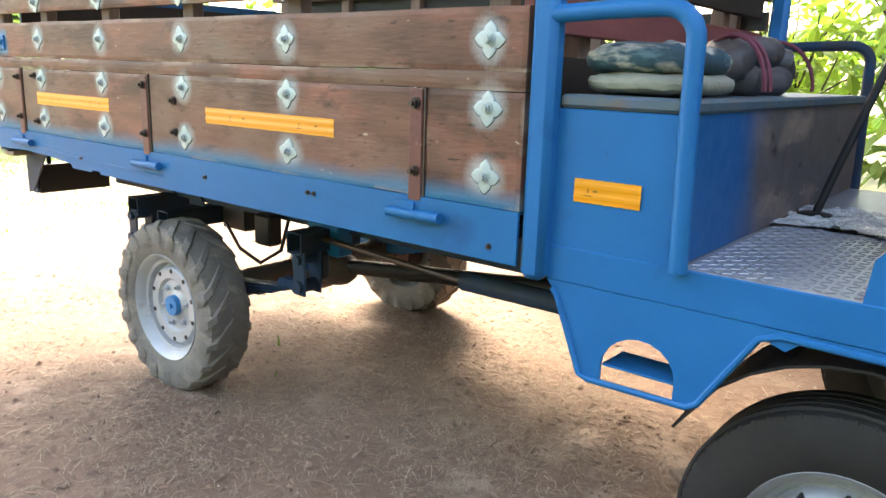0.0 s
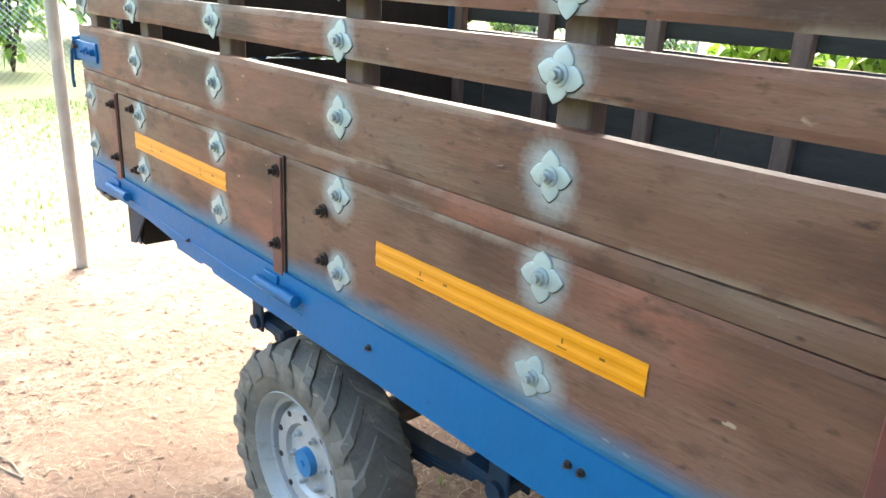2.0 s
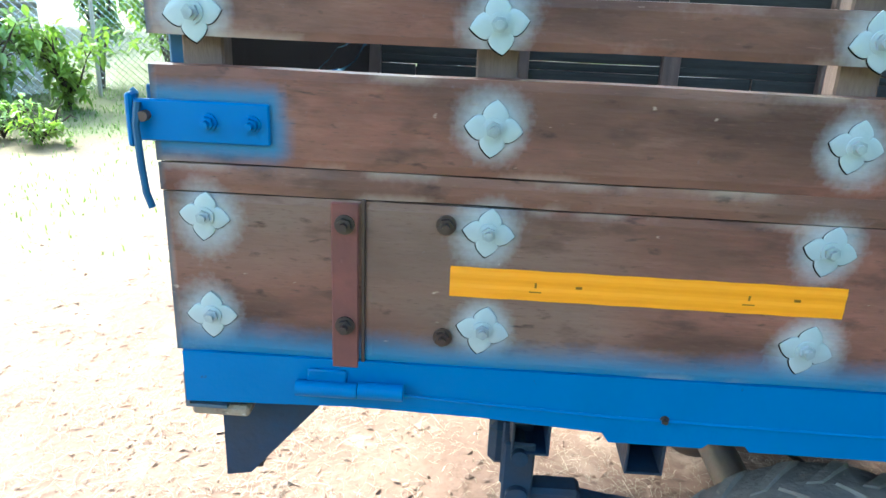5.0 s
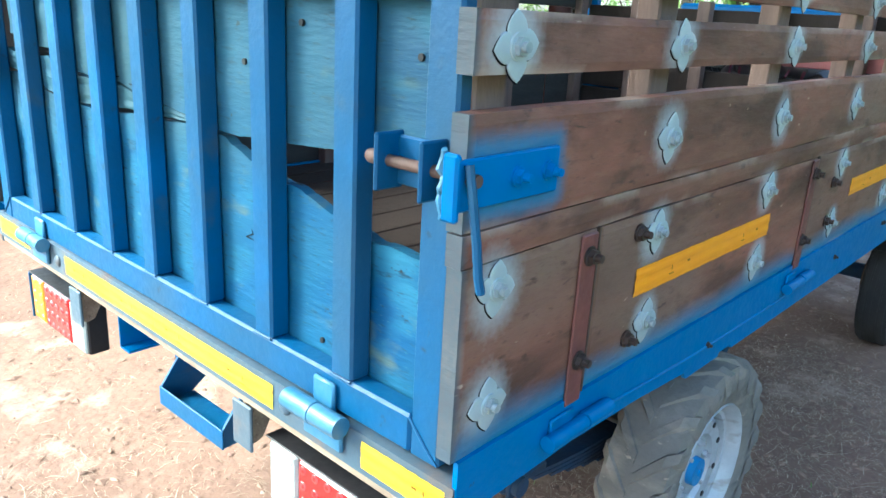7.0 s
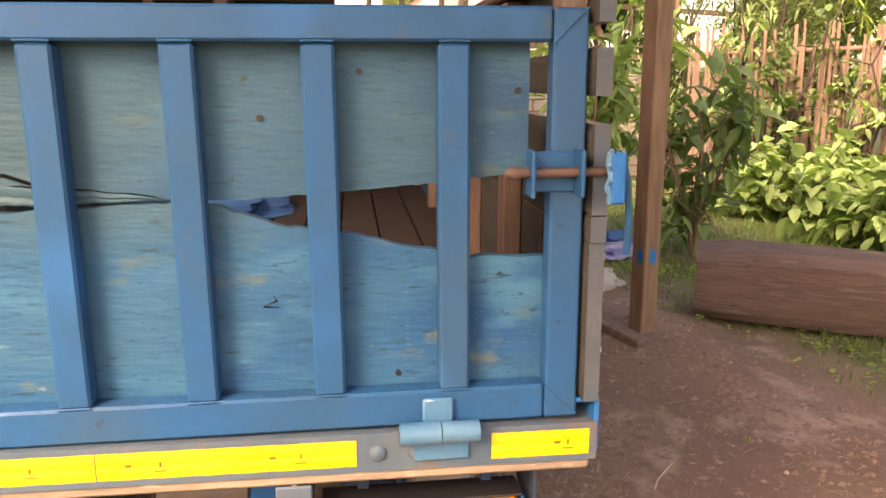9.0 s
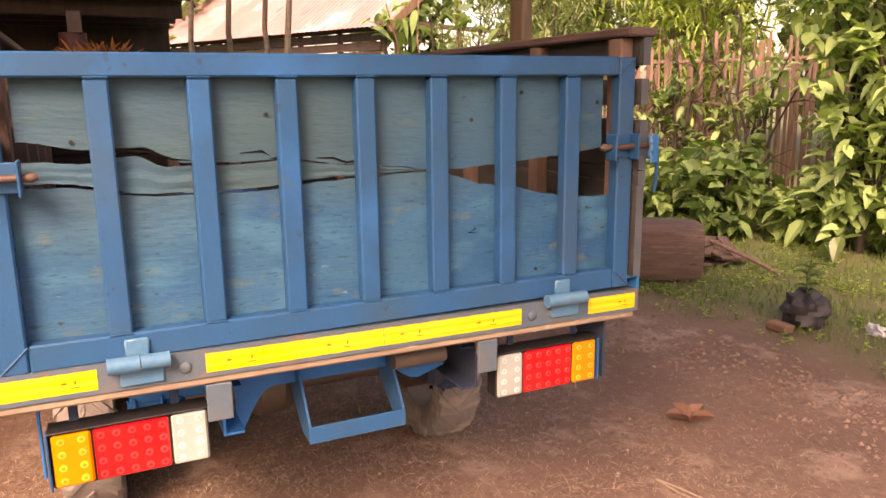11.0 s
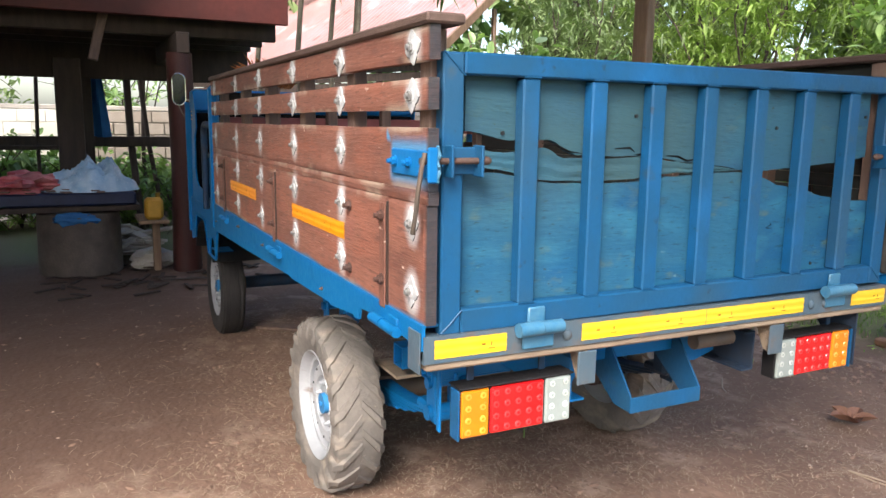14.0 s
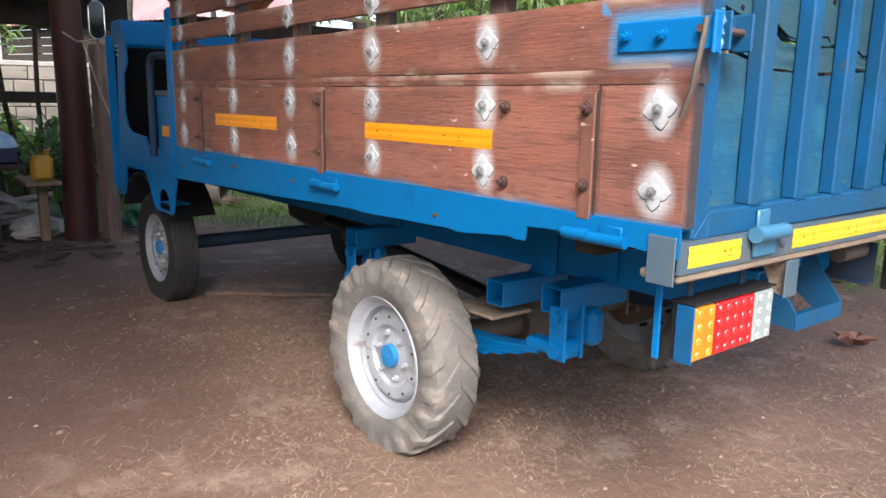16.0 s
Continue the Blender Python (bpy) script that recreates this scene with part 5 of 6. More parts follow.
def littered(x, y):
    """How thickly the litter lies: deep along the truck and under it, thin on the trodden yard behind and by the house."""
    a = smoothstep(-2.4, -1.2, y) * smoothstep(2.6, 1.0, y) * smoothstep(-2.4, -0.6, x) * smoothstep(5.2, 3.6, x)
    n = noise.noise(Vector((x * 0.9, y * 0.9, 7))) + 0.5 * noise.noise(Vector((x * 3.1, y * 3.1, 8)))
    return max(0.0, (0.16 + 0.84 * a) * (0.55 + 0.75 * n)) * (1 - 0.85 * house_shade(x, y)) * (1 - 0.45 * smoothstep(0.2, 1.0, y))


def strand(sh, x, y, L, w, lift):
    a, bend = rng.uniform(0, 6.3), rng.uniform(-1.1, 1.1)
    p = Vector((x, y, ground_height(x, y) + 0.003))
    vs = []
    for k in range(4):
        d = Vector((math.cos(a), math.sin(a), 0))
        q = Vector((-d.y, d.x, 0)) * w * (1 - 0.2 * k)
        up = Vector((0, 0, lift * math.sin(math.pi * k / 3)))
        vs += [p + up - q, p + up + q]
        p = p + d * L / 3
        a += bend * 0.4
    sh.add(vs, [(0, 1, 3, 2), (2, 3, 5, 4), (4, 5, 7, 6)])


s = Shape()
k = 0
while k < 42000:
    x, y = rng.uniform(-3.0, 5.5), rng.uniform(-3.4, 3.6)
    if rng.random() < littered(x, y):
        strand(s, x, y, rng.uniform(0.012, 0.05) if rng.random() < 0.8 else rng.uniform(0.05, 0.13), rng.uniform(0.0006, 0.0017), rng.uniform(0.001, 0.012))
        k += 1
tagged(part("straw_litter", s, STRAW, fix=False), "dry straw scattered over the trodden earth", "straw", kind="stuff")
s = Shape()
k = 0
while k < 3200:
    x, y = rng.uniform(-3.2, 5.5), rng.uniform(-4.0, 3.6)
    if rng.random() > littered(x, y) + 0.03:
        continue
    L, W, a, z = rng.uniform(0.008, 0.034), rng.uniform(0.005, 0.015), rng.uniform(0, 6.3), ground_height(x, y) + 0.003
    d, p = Vector((math.cos(a), math.sin(a), rng.uniform(-0.1, 0.3))), Vector((-math.sin(a), math.cos(a), rng.uniform(-0.2, 0.4)))
    c = Vector((x, y, z))
    s.add([c - d * L, c + p * W + d * L * 0.2, c + d * L, c - p * W, c + Vector((0, 0, 0.004))], [(0, 3, 4), (3, 2, 4), (2, 1, 4), (1, 0, 4)])
    k += 1
LITTER = mat("leaf_crumbs", (0.25, 0.165, 0.122), 0.8, vary=(0.19, 0.12, 0.088), hue=0.4, bump=0)
tagged(part("leaf_litter", s, LITTER, fix=False), "brown and pale crumbs of dry leaf and wood on the earth", "litter", kind="stuff")


def crumb(sh, x, y, r, flat):
    z = ground_height(x, y)
    vs = [(x + r * rng.uniform(0.6, 1.2) * u, y + r * rng.uniform(0.6, 1.2) * v, z + r * flat * w + r * 0.1) for u, v, w in ((1, 0, 0), (-1, 0, 0), (0, 1, 0), (0, -1, 0), (0, 0, 1), (0, 0, -1))]
    sh.add(vs, [(0, 2, 4), (2, 1, 4), (1, 3, 4), (3, 0, 4), (2, 0, 5), (1, 2, 5), (3, 1, 5), (0, 3, 5)])


s = Shape()
for i in range(6500):
    x, y = rng.uniform(-3.0, 6.0), rng.uniform(-4.0, 4.0)
    n = noise.noise(Vector((x * 1.4, y * 1.4, 17)))
    if house_shade(x, y) > rng.uniform(0.0, 0.7) or n < rng.uniform(-0.5, 0.3):
        continue
    crumb(s, x, y, rng.uniform(0.003, 0.010) * (2.2 if rng.random() < 0.05 else 1), rng.uniform(0.3, 0.7))
for i in range(1100):
    x, y = rng.uniform(-2.0, 4.5), rng.uniform(-3.4, 2.6)
    if noise.noise(Vector((x * 1.1, y * 1.1, 17))) < 0.05 or house_shade(x, y) > 0.3:
        continue
    crumb(s, x, y, rng.uniform(0.012, 0.035), rng.uniform(0.15, 0.3))
# clods along the edge of the grass
for i in range(900):
    x = rng.uniform(-0.5, 3.4)
    crumb(s, x, -2.75 - 0.2 * math.sin(x * 1.7) + rng.gauss(0, 0.22), rng.uniform(0.006, 0.026), rng.uniform(0.4, 0.8))
CRUMB = mat("soil_crumb", (0.175, 0.108, 0.08), 0.9, vary=(0.215, 0.142, 0.108), hue=0.25, bump=0)
tagged(part("soil_crumbs", s, CRUMB, fix=False), "small crumbs of dry soil and gravel on the earth", "soil", kind="stuff")
s = Shape()
for i in range(260):
    x, y = rng.uniform(-2.6, 5.0), rng.uniform(-3.0, 3.2)
    if y > 0.6 and rng.random() < 0.7:
        continue
    crumb(s, x, y, rng.uniform(0.004, 0.012) * (1.8 if rng.random() < 0.06 else 1), rng.uniform(0.5, 0.8))
PEBBLE = mat("pale_pebble", (0.46, 0.38, 0.32), 0.8, vary=(0.34, 0.25, 0.2), hue=0.3, bump=0.1)
tagged(part("pebbles", s, PEBBLE, fix=False), "pale pebbles and chips lying on the earth", "pebbles", kind="stuff")
for pts in ([(0.37, -1.49), (0.28, -1.53), (0.17, -1.56), (0.07, -1.60)], [(0.37, -1.49), (0.24, -1.50), (0.12, -1.54)], [(1.62, -1.95), (1.50, -1.83), (1.42, -1.78)]):
    sh = Shape().tube([(x, y, ground_height(x, y) + 0.006) for x, y in pts], 0.004, 5, radii=[0.0045, 0.004, 0.0035, 0.002][:len(pts)])
    tagged(part("twig", sh, STRAW, smooth=True), "thin pale dry twig lying on the earth", "twig")


def blade_patch(spots, hmin, hmax, seed):
    r, sh = random.Random(seed), Shape()
    for x, y in spots:
        h, a, w = r.uniform(hmin, hmax), r.uniform(0, 6.3), r.uniform(0.003, 0.007)
        d, p = Vector((math.cos(a), math.sin(a), 0)), Vector((-math.sin(a), math.cos(a), 0))
        c = Vector((x, y, ground_height(x, y)))
        b = r.uniform(0.2, 0.8) * h
        sh.add([c - p * w, c + p * w, c + p * w * 0.8 + d * b * 0.3 + Vector((0, 0, h * 0.6)), c - p * w * 0.8 + d * b * 0.3 + Vector((0, 0, h * 0.6)),
                c + d * b + Vector((0, 0, h))], [(0, 1, 2, 3), (3, 2, 4)])
    return sh


spots = []
while len(spots) < 42000:
    x, y = rng.uniform(-0.5, 11.5), rng.uniform(-8.5, 0.2)
    if rng.random() < grassiness(x, y) ** 1.5 and noise.noise(Vector((x * 1.7, y * 1.7, 21))) > rng.uniform(-0.7, 0.5):
        spots.append((x, y))
tagged(part("grass", blade_patch(spots, 0.015, 0.085, 1), GRASS, fix=False), "patchy green grass and weeds near the fence", "grass", kind="stuff")
spots = []
while len(spots) < 15000:
    x, y = rng.uniform(-9, -0.9), rng.uniform(-2.5, 9)
    if rng.random() < grassiness(x, y) ** 2 and noise.noise(Vector((x * 1.3, y * 1.3, 33))) > rng.uniform(-0.8, 0.4):
        spots.append((x, y))
tagged(part("grass", blade_patch(spots, 0.012, 0.06, 2), GRASS, fix=False), "short sunlit grass on the open ground", "grass", kind="stuff")


# ---- plants ----
def leaf_into(sh, c, d, up, L, W, fold=0.25, droop=0.3):
    d, up = d.normalized(), up.normalized()
    p = d.cross(up).normalized()
    up = p.cross(d)
    q = lambda a, b, h: c + d * (a * L) + p * (b * W) + up * (h * W) - Vector((0, 0, droop * L * a * a))
    sh.add([q(0, 0, 0), q(0.16, 0.34, fold * 0.8), q(0.42, 0.5, fold), q(0.72, 0.33, fold * 0.7), q(1, 0, 0), q(0.72, -0.33, fold * 0.7), q(0.42, -0.5, fold), q(0.16, -0.34, fold * 0.8), q(0.45, 0, 0)],
           [(0, 1, 8), (1, 2, 8), (2, 3, 8), (3, 4, 8), (4, 5, 8), (5, 6, 8), (6, 7, 8), (7, 0, 8)])


def rand_dir(r):
    while True:
        v = Vector((r.uniform(-1, 1), r.uniform(-1, 1), r.uniform(-1, 1)))
        if 0.1 < v.length < 1:
            return v.normalized()


def shrub(name, label, category, base, spread, height, n, L, material, seed, stems=6, wood=DARKWOOD, low=0.15, narrow=0.5, clump=9):
    """A woody plant: bent stems that fork, and clumps of leaves along the outer parts of them."""
    r = random.Random(seed)
    th = group_of(name)
    tagged(th, label, category)
    base = Vector(base)
    st, cr = Shape(), Shape()
    tips = []
    for i in range(stems):
        a = 2 * math.pi * i / stems + r.uniform(-0.5, 0.5)
        e = Vector((math.cos(a) * spread[0] * r.uniform(0.35, 1), math.sin(a) * spread[1] * r.uniform(0.35, 1), height * r.uniform(0.6, 1.0)))
        pts = []
        for k in range(6):
            u = k / 5
            j = Vector((r.uniform(-1, 1), r.uniform(-1, 1), 0)) * 0.05 * height * u
            pts.append(base + Vector((e.x * u ** 1.4, e.y * u ** 1.4, e.z * u)) + j)
        st.tube(pts, 0.02, 6, radii=[0.012 * height ** 0.5 * (1.15 - 0.95 * k / 5) + 0.004 for k in range(6)])
        tips += [(pts[k].lerp(pts[k + 1], f), (pts[k + 1] - pts[k]).normalized()) for k in range(1, 5) for f in (0.2, 0.5, 0.8)]
        for _ in range(4):
            k = r.randrange(2, 5)
            o = pts[k]
            dd = (rand_dir(r) + Vector((0, 0, 0.4))).normalized() * (spread[0] + spread[1]) * 0.3 * r.uniform(0.5, 1.1)
            br = [o, o + dd * 0.5 + Vector((0, 0, 0.04)), o + dd]
            st.tube(br, 0.008, 5, radii=[0.011, 0.008, 0.004])
            tips += [(br[1], dd.normalized()), (br[2], dd.normalized())]
    k = 0
    while k < n:
        t, d = r.choice(tips)
        c = t + Vector((r.gauss(0, 1) * spread[0], r.gauss(0, 1) * spread[1], r.gauss(0, 1) * height * 0.5)) * 0.13
        if c.z < low * height * r.random():
            continue
        for _ in range(r.randrange(max(2, clump - 4), clump + 1)):
            dd = (rand_dir(r) + d * 0.4 + Vector((0, 0, -0.05))).normalized()
            ll = L * r.uniform(0.55, 1.15)
            leaf_into(cr, c + rand_dir(r) * L * 0.5, dd, Vector((r.uniform(-0.4, 0.4), r.uniform(-0.4, 0.4), 1)), ll, ll * narrow, r.uniform(0.05, 0.3), r.uniform(0.1, 0.5))
            k += 1
    part("stem", st, wood, th, smooth=True)
    part("foliage", cr, material, th, fix=False)
    return th


# small broad-leaved weeds among the grass
s = Shape()
k = 0
while k < 9000:
    x, y = rng.uniform(-0.5, 9.5), rng.uniform(-6.4, -1.0)
    if rng.random() < grassiness(x, y) and noise.noise(Vector((x * 1.3, y * 1.3, 51))) > rng.uniform(-0.3, 0.5):
        for _ in range(4):
            a = rng.uniform(0, 6.3)
            leaf_into(s, Vector((x, y, ground_height(x, y) + rng.uniform(0.01, 0.06))), Vector((math.cos(a), math.sin(a), rng.uniform(0.0, 0.7))), Vector((0, 0, 1)), rng.uniform(0.02, 0.055), rng.uniform(0.012, 0.03))
            k += 1
tagged(part("weeds", s, LEAF_Y, fix=False), "low green weeds growing among the grass", "weeds", kind="stuff")

# ---- unseen roof added for shade, carport posts ----
roof = tagged(group_of("shelter_roof"), "unseen high tin roof added to shade the truck", "roof", kind="structure")
part("roof_sheet", Shape().box((-4.3, -2.7, 4.4), (4.6, 1.75, 4.46), 0.01), TIN, roof)
# second unseen sheet, added to shade the ground before the house
part("roof_sheet", Shape().box((-0.9, 1.755, 4.4), (7.2, 8.5, 4.46), 0.01), TIN, roof)
post_b = tagged(part("carport_post", Shape().box((-0.062, -0.062, -0.05), (0.062, 0.062, 4.28), 0.008), PALEWOOD), "square pale timber post with a blue paint mark", "post")
post_b.location, post_b.rotation_euler = (3.085, -2.375, 0.12), (0, 0, 0.35)
mark = part("paint_mark", Shape().blob((0, 0, 0), (0.028, 0.004, 0.045), 2, 0.4, 14, 8), BLUE, post_b)
mark.location = (-0.02, 0.064, 0.52)
mark2 = part("paint_mark", Shape().blob((0, 0, 0), (0.004, 0.03, 0.045), 2, 0.4, 14, 8), BLUE, post_b)
mark2.location = (-0.064, 0.0, 0.52)
tagged(part("carport_post", Shape().tube([(-1.79, -0.61, -0.05), (-1.80, -0.615, 1.2), (-1.8, -0.62, 4.4)], 0.038, 10), WHITEPOST, smooth=True),
                "thin pale wooden carport post in bright light", "post")
b = tagged(part("timber_offcut", Shape().box((-0.34, -0.055, 0), (0.34, 0.055, 0.05), 0.008), STAKE), "weathered timber offcut lying by the post", "timber")
b.location, b.rotation_euler = (3.17, -2.18, 0.125), (0, radians(-4), radians(21))

# ---- stilt house ahead of the truck ----
house = tagged(group_of("stilt_house"), "dark red timber house raised on posts, shaded below", "house")
part("floor_slab", Shape().box((7.0, -0.45, 2.80), (8.95, 9.0, 2.95), 0.01), DARKRED, house)
part("fascia", Shape().box((6.93, -0.47, 2.74), (6.998, 9.0, 3.6), 0.01), DARKRED, house)
part("side_wall", Shape().box((7.0, -0.44, 2.95), (8.95, -0.38, 3.9), 0.01), DARKRED, house)
part("front_wall", Shape().box((7.02, -0.38, 2.95), (7.1, 9.0, 3.9), 0.01), DARKRED, house)
part("house_roof", Shape().box((6.6, -0.8, 3.9), (9.0, 9.5, 4.0), 0.01), TIN, house)
for x in (7.3, 8.0, 8.7):
    part("joist", Shape().box((x - 0.05, -0.40, 2.58), (x + 0.05, 8.9, 2.80), 0.008), DARKWOOD, house)
for y in (0.72, 3.4, 6.2):
    part("girder", Shape().box((6.75, y - 0.07, 2.36), (9.8, y + 0.07, 2.58), 0.008), DARKWOOD, house)
for x, y, w in ((6.88, 0.74, 0.145), (8.5, 1.84, 0.15), (6.88, 3.6, 0.145), (9.6, 1.62, 0.06), (8.5, 4.4, 0.15)):
    if x < 8:
        part("column", Shape().tube([(x + 0.01 * math.sin(k * 1.4), y + 0.008 * math.cos(k * 1.1), -0.05 + 2.42 * k / 6) for k in range(7)], w, 20, radii=[w * (1.08 - 0.025 * k) for k in range(7)]), COLRED, house, "round dark red painted post", smooth=True)
    else:
        part("column", Shape().box((x - w, y - w, -0.05), (x + w, y + w, 2.37), 0.012), DARKWOOD, house, smooth=False)
o = tagged(part("short_post", Shape().box((-0.07, -0.07, -0.05), (0.07, 0.07, 1.86), 0.012), STAKE), "weathered brown square post beside the red column", "post")
o.location, o.rotation_euler = (6.64, 0.53, 0), (0, 0.01, 0.3)
GREENPLASTIC = mat("green_plastic", (0.03, 0.16, 0.08), 0.4, vary=(0.02, 0.11, 0.06), bump=0.3)
tagged(part("plastic_sheet", Shape().blob((7.4, 0.04, 0.06), (0.22, 0.16, 0.16), 9, 0.5, 22, 12, flat=-0.004), GREENPLASTIC), "crumpled green plastic sheet on the earth by the house", "plastic")
# unseen wall, added to keep sky light from under the house
part("lower_wall", Shape().box((3.8, 6.0, -0.05), (9.0, 6.08, 4.39), 0.008), DARKWOOD, house)
part("back_beam", Shape().box((8.86, -0.4, 2.16), (8.94, 9.0, 2.62), 0.008), DARKWOOD, house)
part("lintel", Shape().box((9.45, 0.8, 2.2), (9.55, 1.72, 2.36), 0.008), COLRED, house)
part("rail", Shape().box((9.68, 0.3, 1.28), (9.74, 3.0, 1.42), 0.008), DARKWOOD, house)
part("low_rail", Shape().box((9.2, 1.86, 1.25), (9.26, 5.5, 1.31), 0.006), DARKWOOD, house)
for x, y0, y1, rad in ((9.8, 0.98, 1.12, 0.05), (10.2, 0.62, 0.95, 0.035), (10.6, 0.86, 0.80, 0.03), (10.1, 0.4, 0.42, 0.03), (9.7, 2.25, 2.2, 0.025)):
    tagged(part("leaning_pole", Shape().tube([(x, y0, -0.03), (x, (y0 + y1) / 2 + 0.03, 1.3), (x - 0.1, y1, 2.75)], rad, 8), DARKWOOD, smooth=True), "dark round pole standing in the earth under the house", "pole")
o = tagged(part("hanging_cleat", Shape().box((-0.04, -0.05, -0.28), (0.04, 0.05, 0.28), 0.01), STAKE), "pale wooden cleat hanging under the house", "wooden cleat")
o.location, o.rotation_euler = (7.2, 1.52, 2.55), (0.25, 0.0, 0)
s = Shape()
vs = []
for i in range(9):
    for k in range(13):
        u, v = i / 8, k / 12
        vs.append((9.66 + 0.04 * math.sin(u * 9 + v * 2), 1.50 + (u - 0.5) * (0.12 + 0.22 * v), 2.36 - 0.95 * v))
s.add(vs, [(i * 13 + k, (i + 1) * 13 + k, (i + 1) * 13 + k + 1, i * 13 + k + 1) for i in range(8) for k in range(12)])
tagged(part("hanging_cloth", s, BLUECLOTH, smooth=True, fix=False), "blue cloth hanging from the house beam", "cloth")
s = Shape().tube([(6.72, 0.82, 1.95), (6.5, 0.75, 1.86), (6.3, 0.66, 1.87)], 0.008, 6).tube([(6.45, 0.72, 1.86), (6.35, 0.62, 1.4), (6.15, 0.45, 0.8)], 0.007, 6)
tagged(part("cord", s, STRAW, smooth=True), "thin pale cord tied round the red column", "cord")

# workbench under the house with its clutter
bench = tagged(group_of("workbench"), "dark bench on a concrete ring, heaped with bags", "bench")
part("concrete_ring", Shape().lathe([(0.0, 0.0), (0.40, 0.0), (0.42, 0.02), (0.41, 0.66), (0.38, 0.68), (0.0, 0.68)], (7.15, 1.82, 0), 32, axis="z"), RING, bench, smooth=True)
part("bench_top", Shape().box((6.75, 1.22, 0.70), (7.7, 2.9, 0.76), 0.008), DARKWOOD, bench)
part("bench_tray", Shape().box((6.72, 1.26, 0.765), (7.6, 2.9, 0.90), 0.02), TRAY, bench)
part("side_shelf", Shape().box((6.6, 0.95, 0.56), (7.3, 1.25, 0.60), 0.006), PALEWOOD, bench)
part("shelf_leg", Shape().box((6.9, 1.02, 0.0), (6.98, 1.10, 0.56), 0.006), PALEWOOD, bench)
part("bench_leg", Shape().box((6.8, 2.6, 0.0), (6.9, 2.7, 0.70), 0.006), DARKWOOD, bench)
s = Shape()
nu, nv = 40, 30
for i in range(nu + 1):
    for k in range(nv + 1):
        u, v = i / nu * 2 - 1, k / nv * 2 - 1
        rr = max(abs(u), abs(v))
        ex, ey = (u * rr / math.hypot(u, v), v * rr / math.hypot(u, v)) if rr > 0 else (0.0, 0.0)
        q = max(0.0, 1 - ex * ex - ey * ey)
        fold = abs(noise.noise(Vector((ex * 1.6, ey * 2.2, 3.0)))) + 0.55 * abs(noise.noise(Vector((ex * 4.0, ey * 4.5, 5.0)))) + 0.25 * abs(noise.noise(Vector((ex * 9, ey * 9, 6.0))))
        peak = 0.16 * math.exp(-((ey + 0.45) / 0.16) ** 2) + 0.10 * math.exp(-((ey + 0.02) / 0.2) ** 2)
        s.v.append((7.08 + 0.36 * ex, 1.70 + 0.50 * ey, 0.902 + q ** 0.55 * (0.17 + peak + 0.22 * (0.5 - fold))))
s.f = [(i * (nv + 1) + k, (i + 1) * (nv + 1) + k, (i + 1) * (nv + 1) + k + 1, i * (nv + 1) + k + 1) for i in range(nu) for k in range(nv)]
s.m = [0] * len(s.f)
tagged(part("plastic_bag", s, PLASTIC, smooth=True), "crumpled translucent blue plastic bag on the bench", "plastic bag")
s = Shape().blob((7.0, 2.3, 0.98), (0.3, 0.35, 0.11), 8, 0.9, 26, 14, flat=0.90)
tagged(part("heaped_cloth", s, REDCLOTH), "heap of red and pink cloth on the bench", "cloth")
s = Shape()
for i in range(9):
    m = Matrix.Translation((6.85 + 0.05 * (i % 3), 1.6 + 0.12 * i, 0.905 + 0.012 * (i % 3))) @ Matrix.Rotation(0.5 * math.sin(i * 2.3), 4, "Z")
    s.box((-0.2, -0.04, 0), (0.2, 0.04, 0.012), 0.002, 0, m)
tagged(part("wood_scraps", s, STAKE), "loose wooden scraps on the bench", "wood", kind="stuff")
o = group_of("jerrycan")
tagged(o, "small yellow plastic jerrycan on the shelf", "jerrycan")
part("body", Shape().box((6.62, 1.0, 0.602), (6.75, 1.19, 0.84), 0.035), JERRY, o, smooth=True)
part("neck", Shape().cyl((6.68, 1.05, 0.84), (6.68, 1.05, 0.89), 0.025, 12), JERRY, o, smooth=True)
o = tagged(part("blue_rag", Shape().blob((6.76, 1.86, 0.62), (0.03, 0.2, 0.07), 3, 0.6, 20, 12), BLUECLOTH, smooth=True), "blue rag hung on the concrete ring", "rag")
s = Shape()
r = random.Random(8)
for i in range(26):
    m = Matrix.Translation((8.05 + r.uniform(-0.45, 0.5), 1.3 + r.uniform(-0.3, 0.4), 0.05 + 0.011 * i)) @ Matrix.Rotation(r.uniform(0, 3), 4, "Z") @ Matrix.Rotation(r.uniform(-0.35, 0.35), 4, "Y")
    s.box((-r.uniform(0.12, 0.4), -0.07, -0.02), (r.uniform(0.12, 0.4), 0.07, 0.02), 0.006, 0, m)
tagged(part("scrap_pile", s, BLOCK), "pile of broken boards and grey rubble", "scrap pile", kind="stuff")
o = tagged(part("patterned_sack", Shape().blob((7.2, 1.08, 0.08), (0.2, 0.24, 0.13), 4, 0.35, 24, 14, flat=-0.005), SACK, smooth=True), "stuffed sack with pink print beside the red column", "sack")
s = Shape()
for i in range(60):
    x, y = r.uniform(5.6, 7.4), r.uniform(0.0, 2.2)
    m = Matrix.Translation((x, y, 0.012)) @ Matrix.Rotation(r.uniform(0, 3), 4, "Z")
    s.box((-r.uniform(0.03, 0.18), -0.02, 0), (r.uniform(0.03, 0.18), 0.02, 0.015), 0.004, 0, m)
tagged(part("debris", s, DARKWOOD), "sticks and chips lying under the house", "debris", kind="stuff")
o = tagged(part("loose_plank", Shape().box((-0.45, -0.07, 0), (0.45, 0.07, 0.025), 0.005), STAKE), "old plank lying on the earth under the truck", "plank")
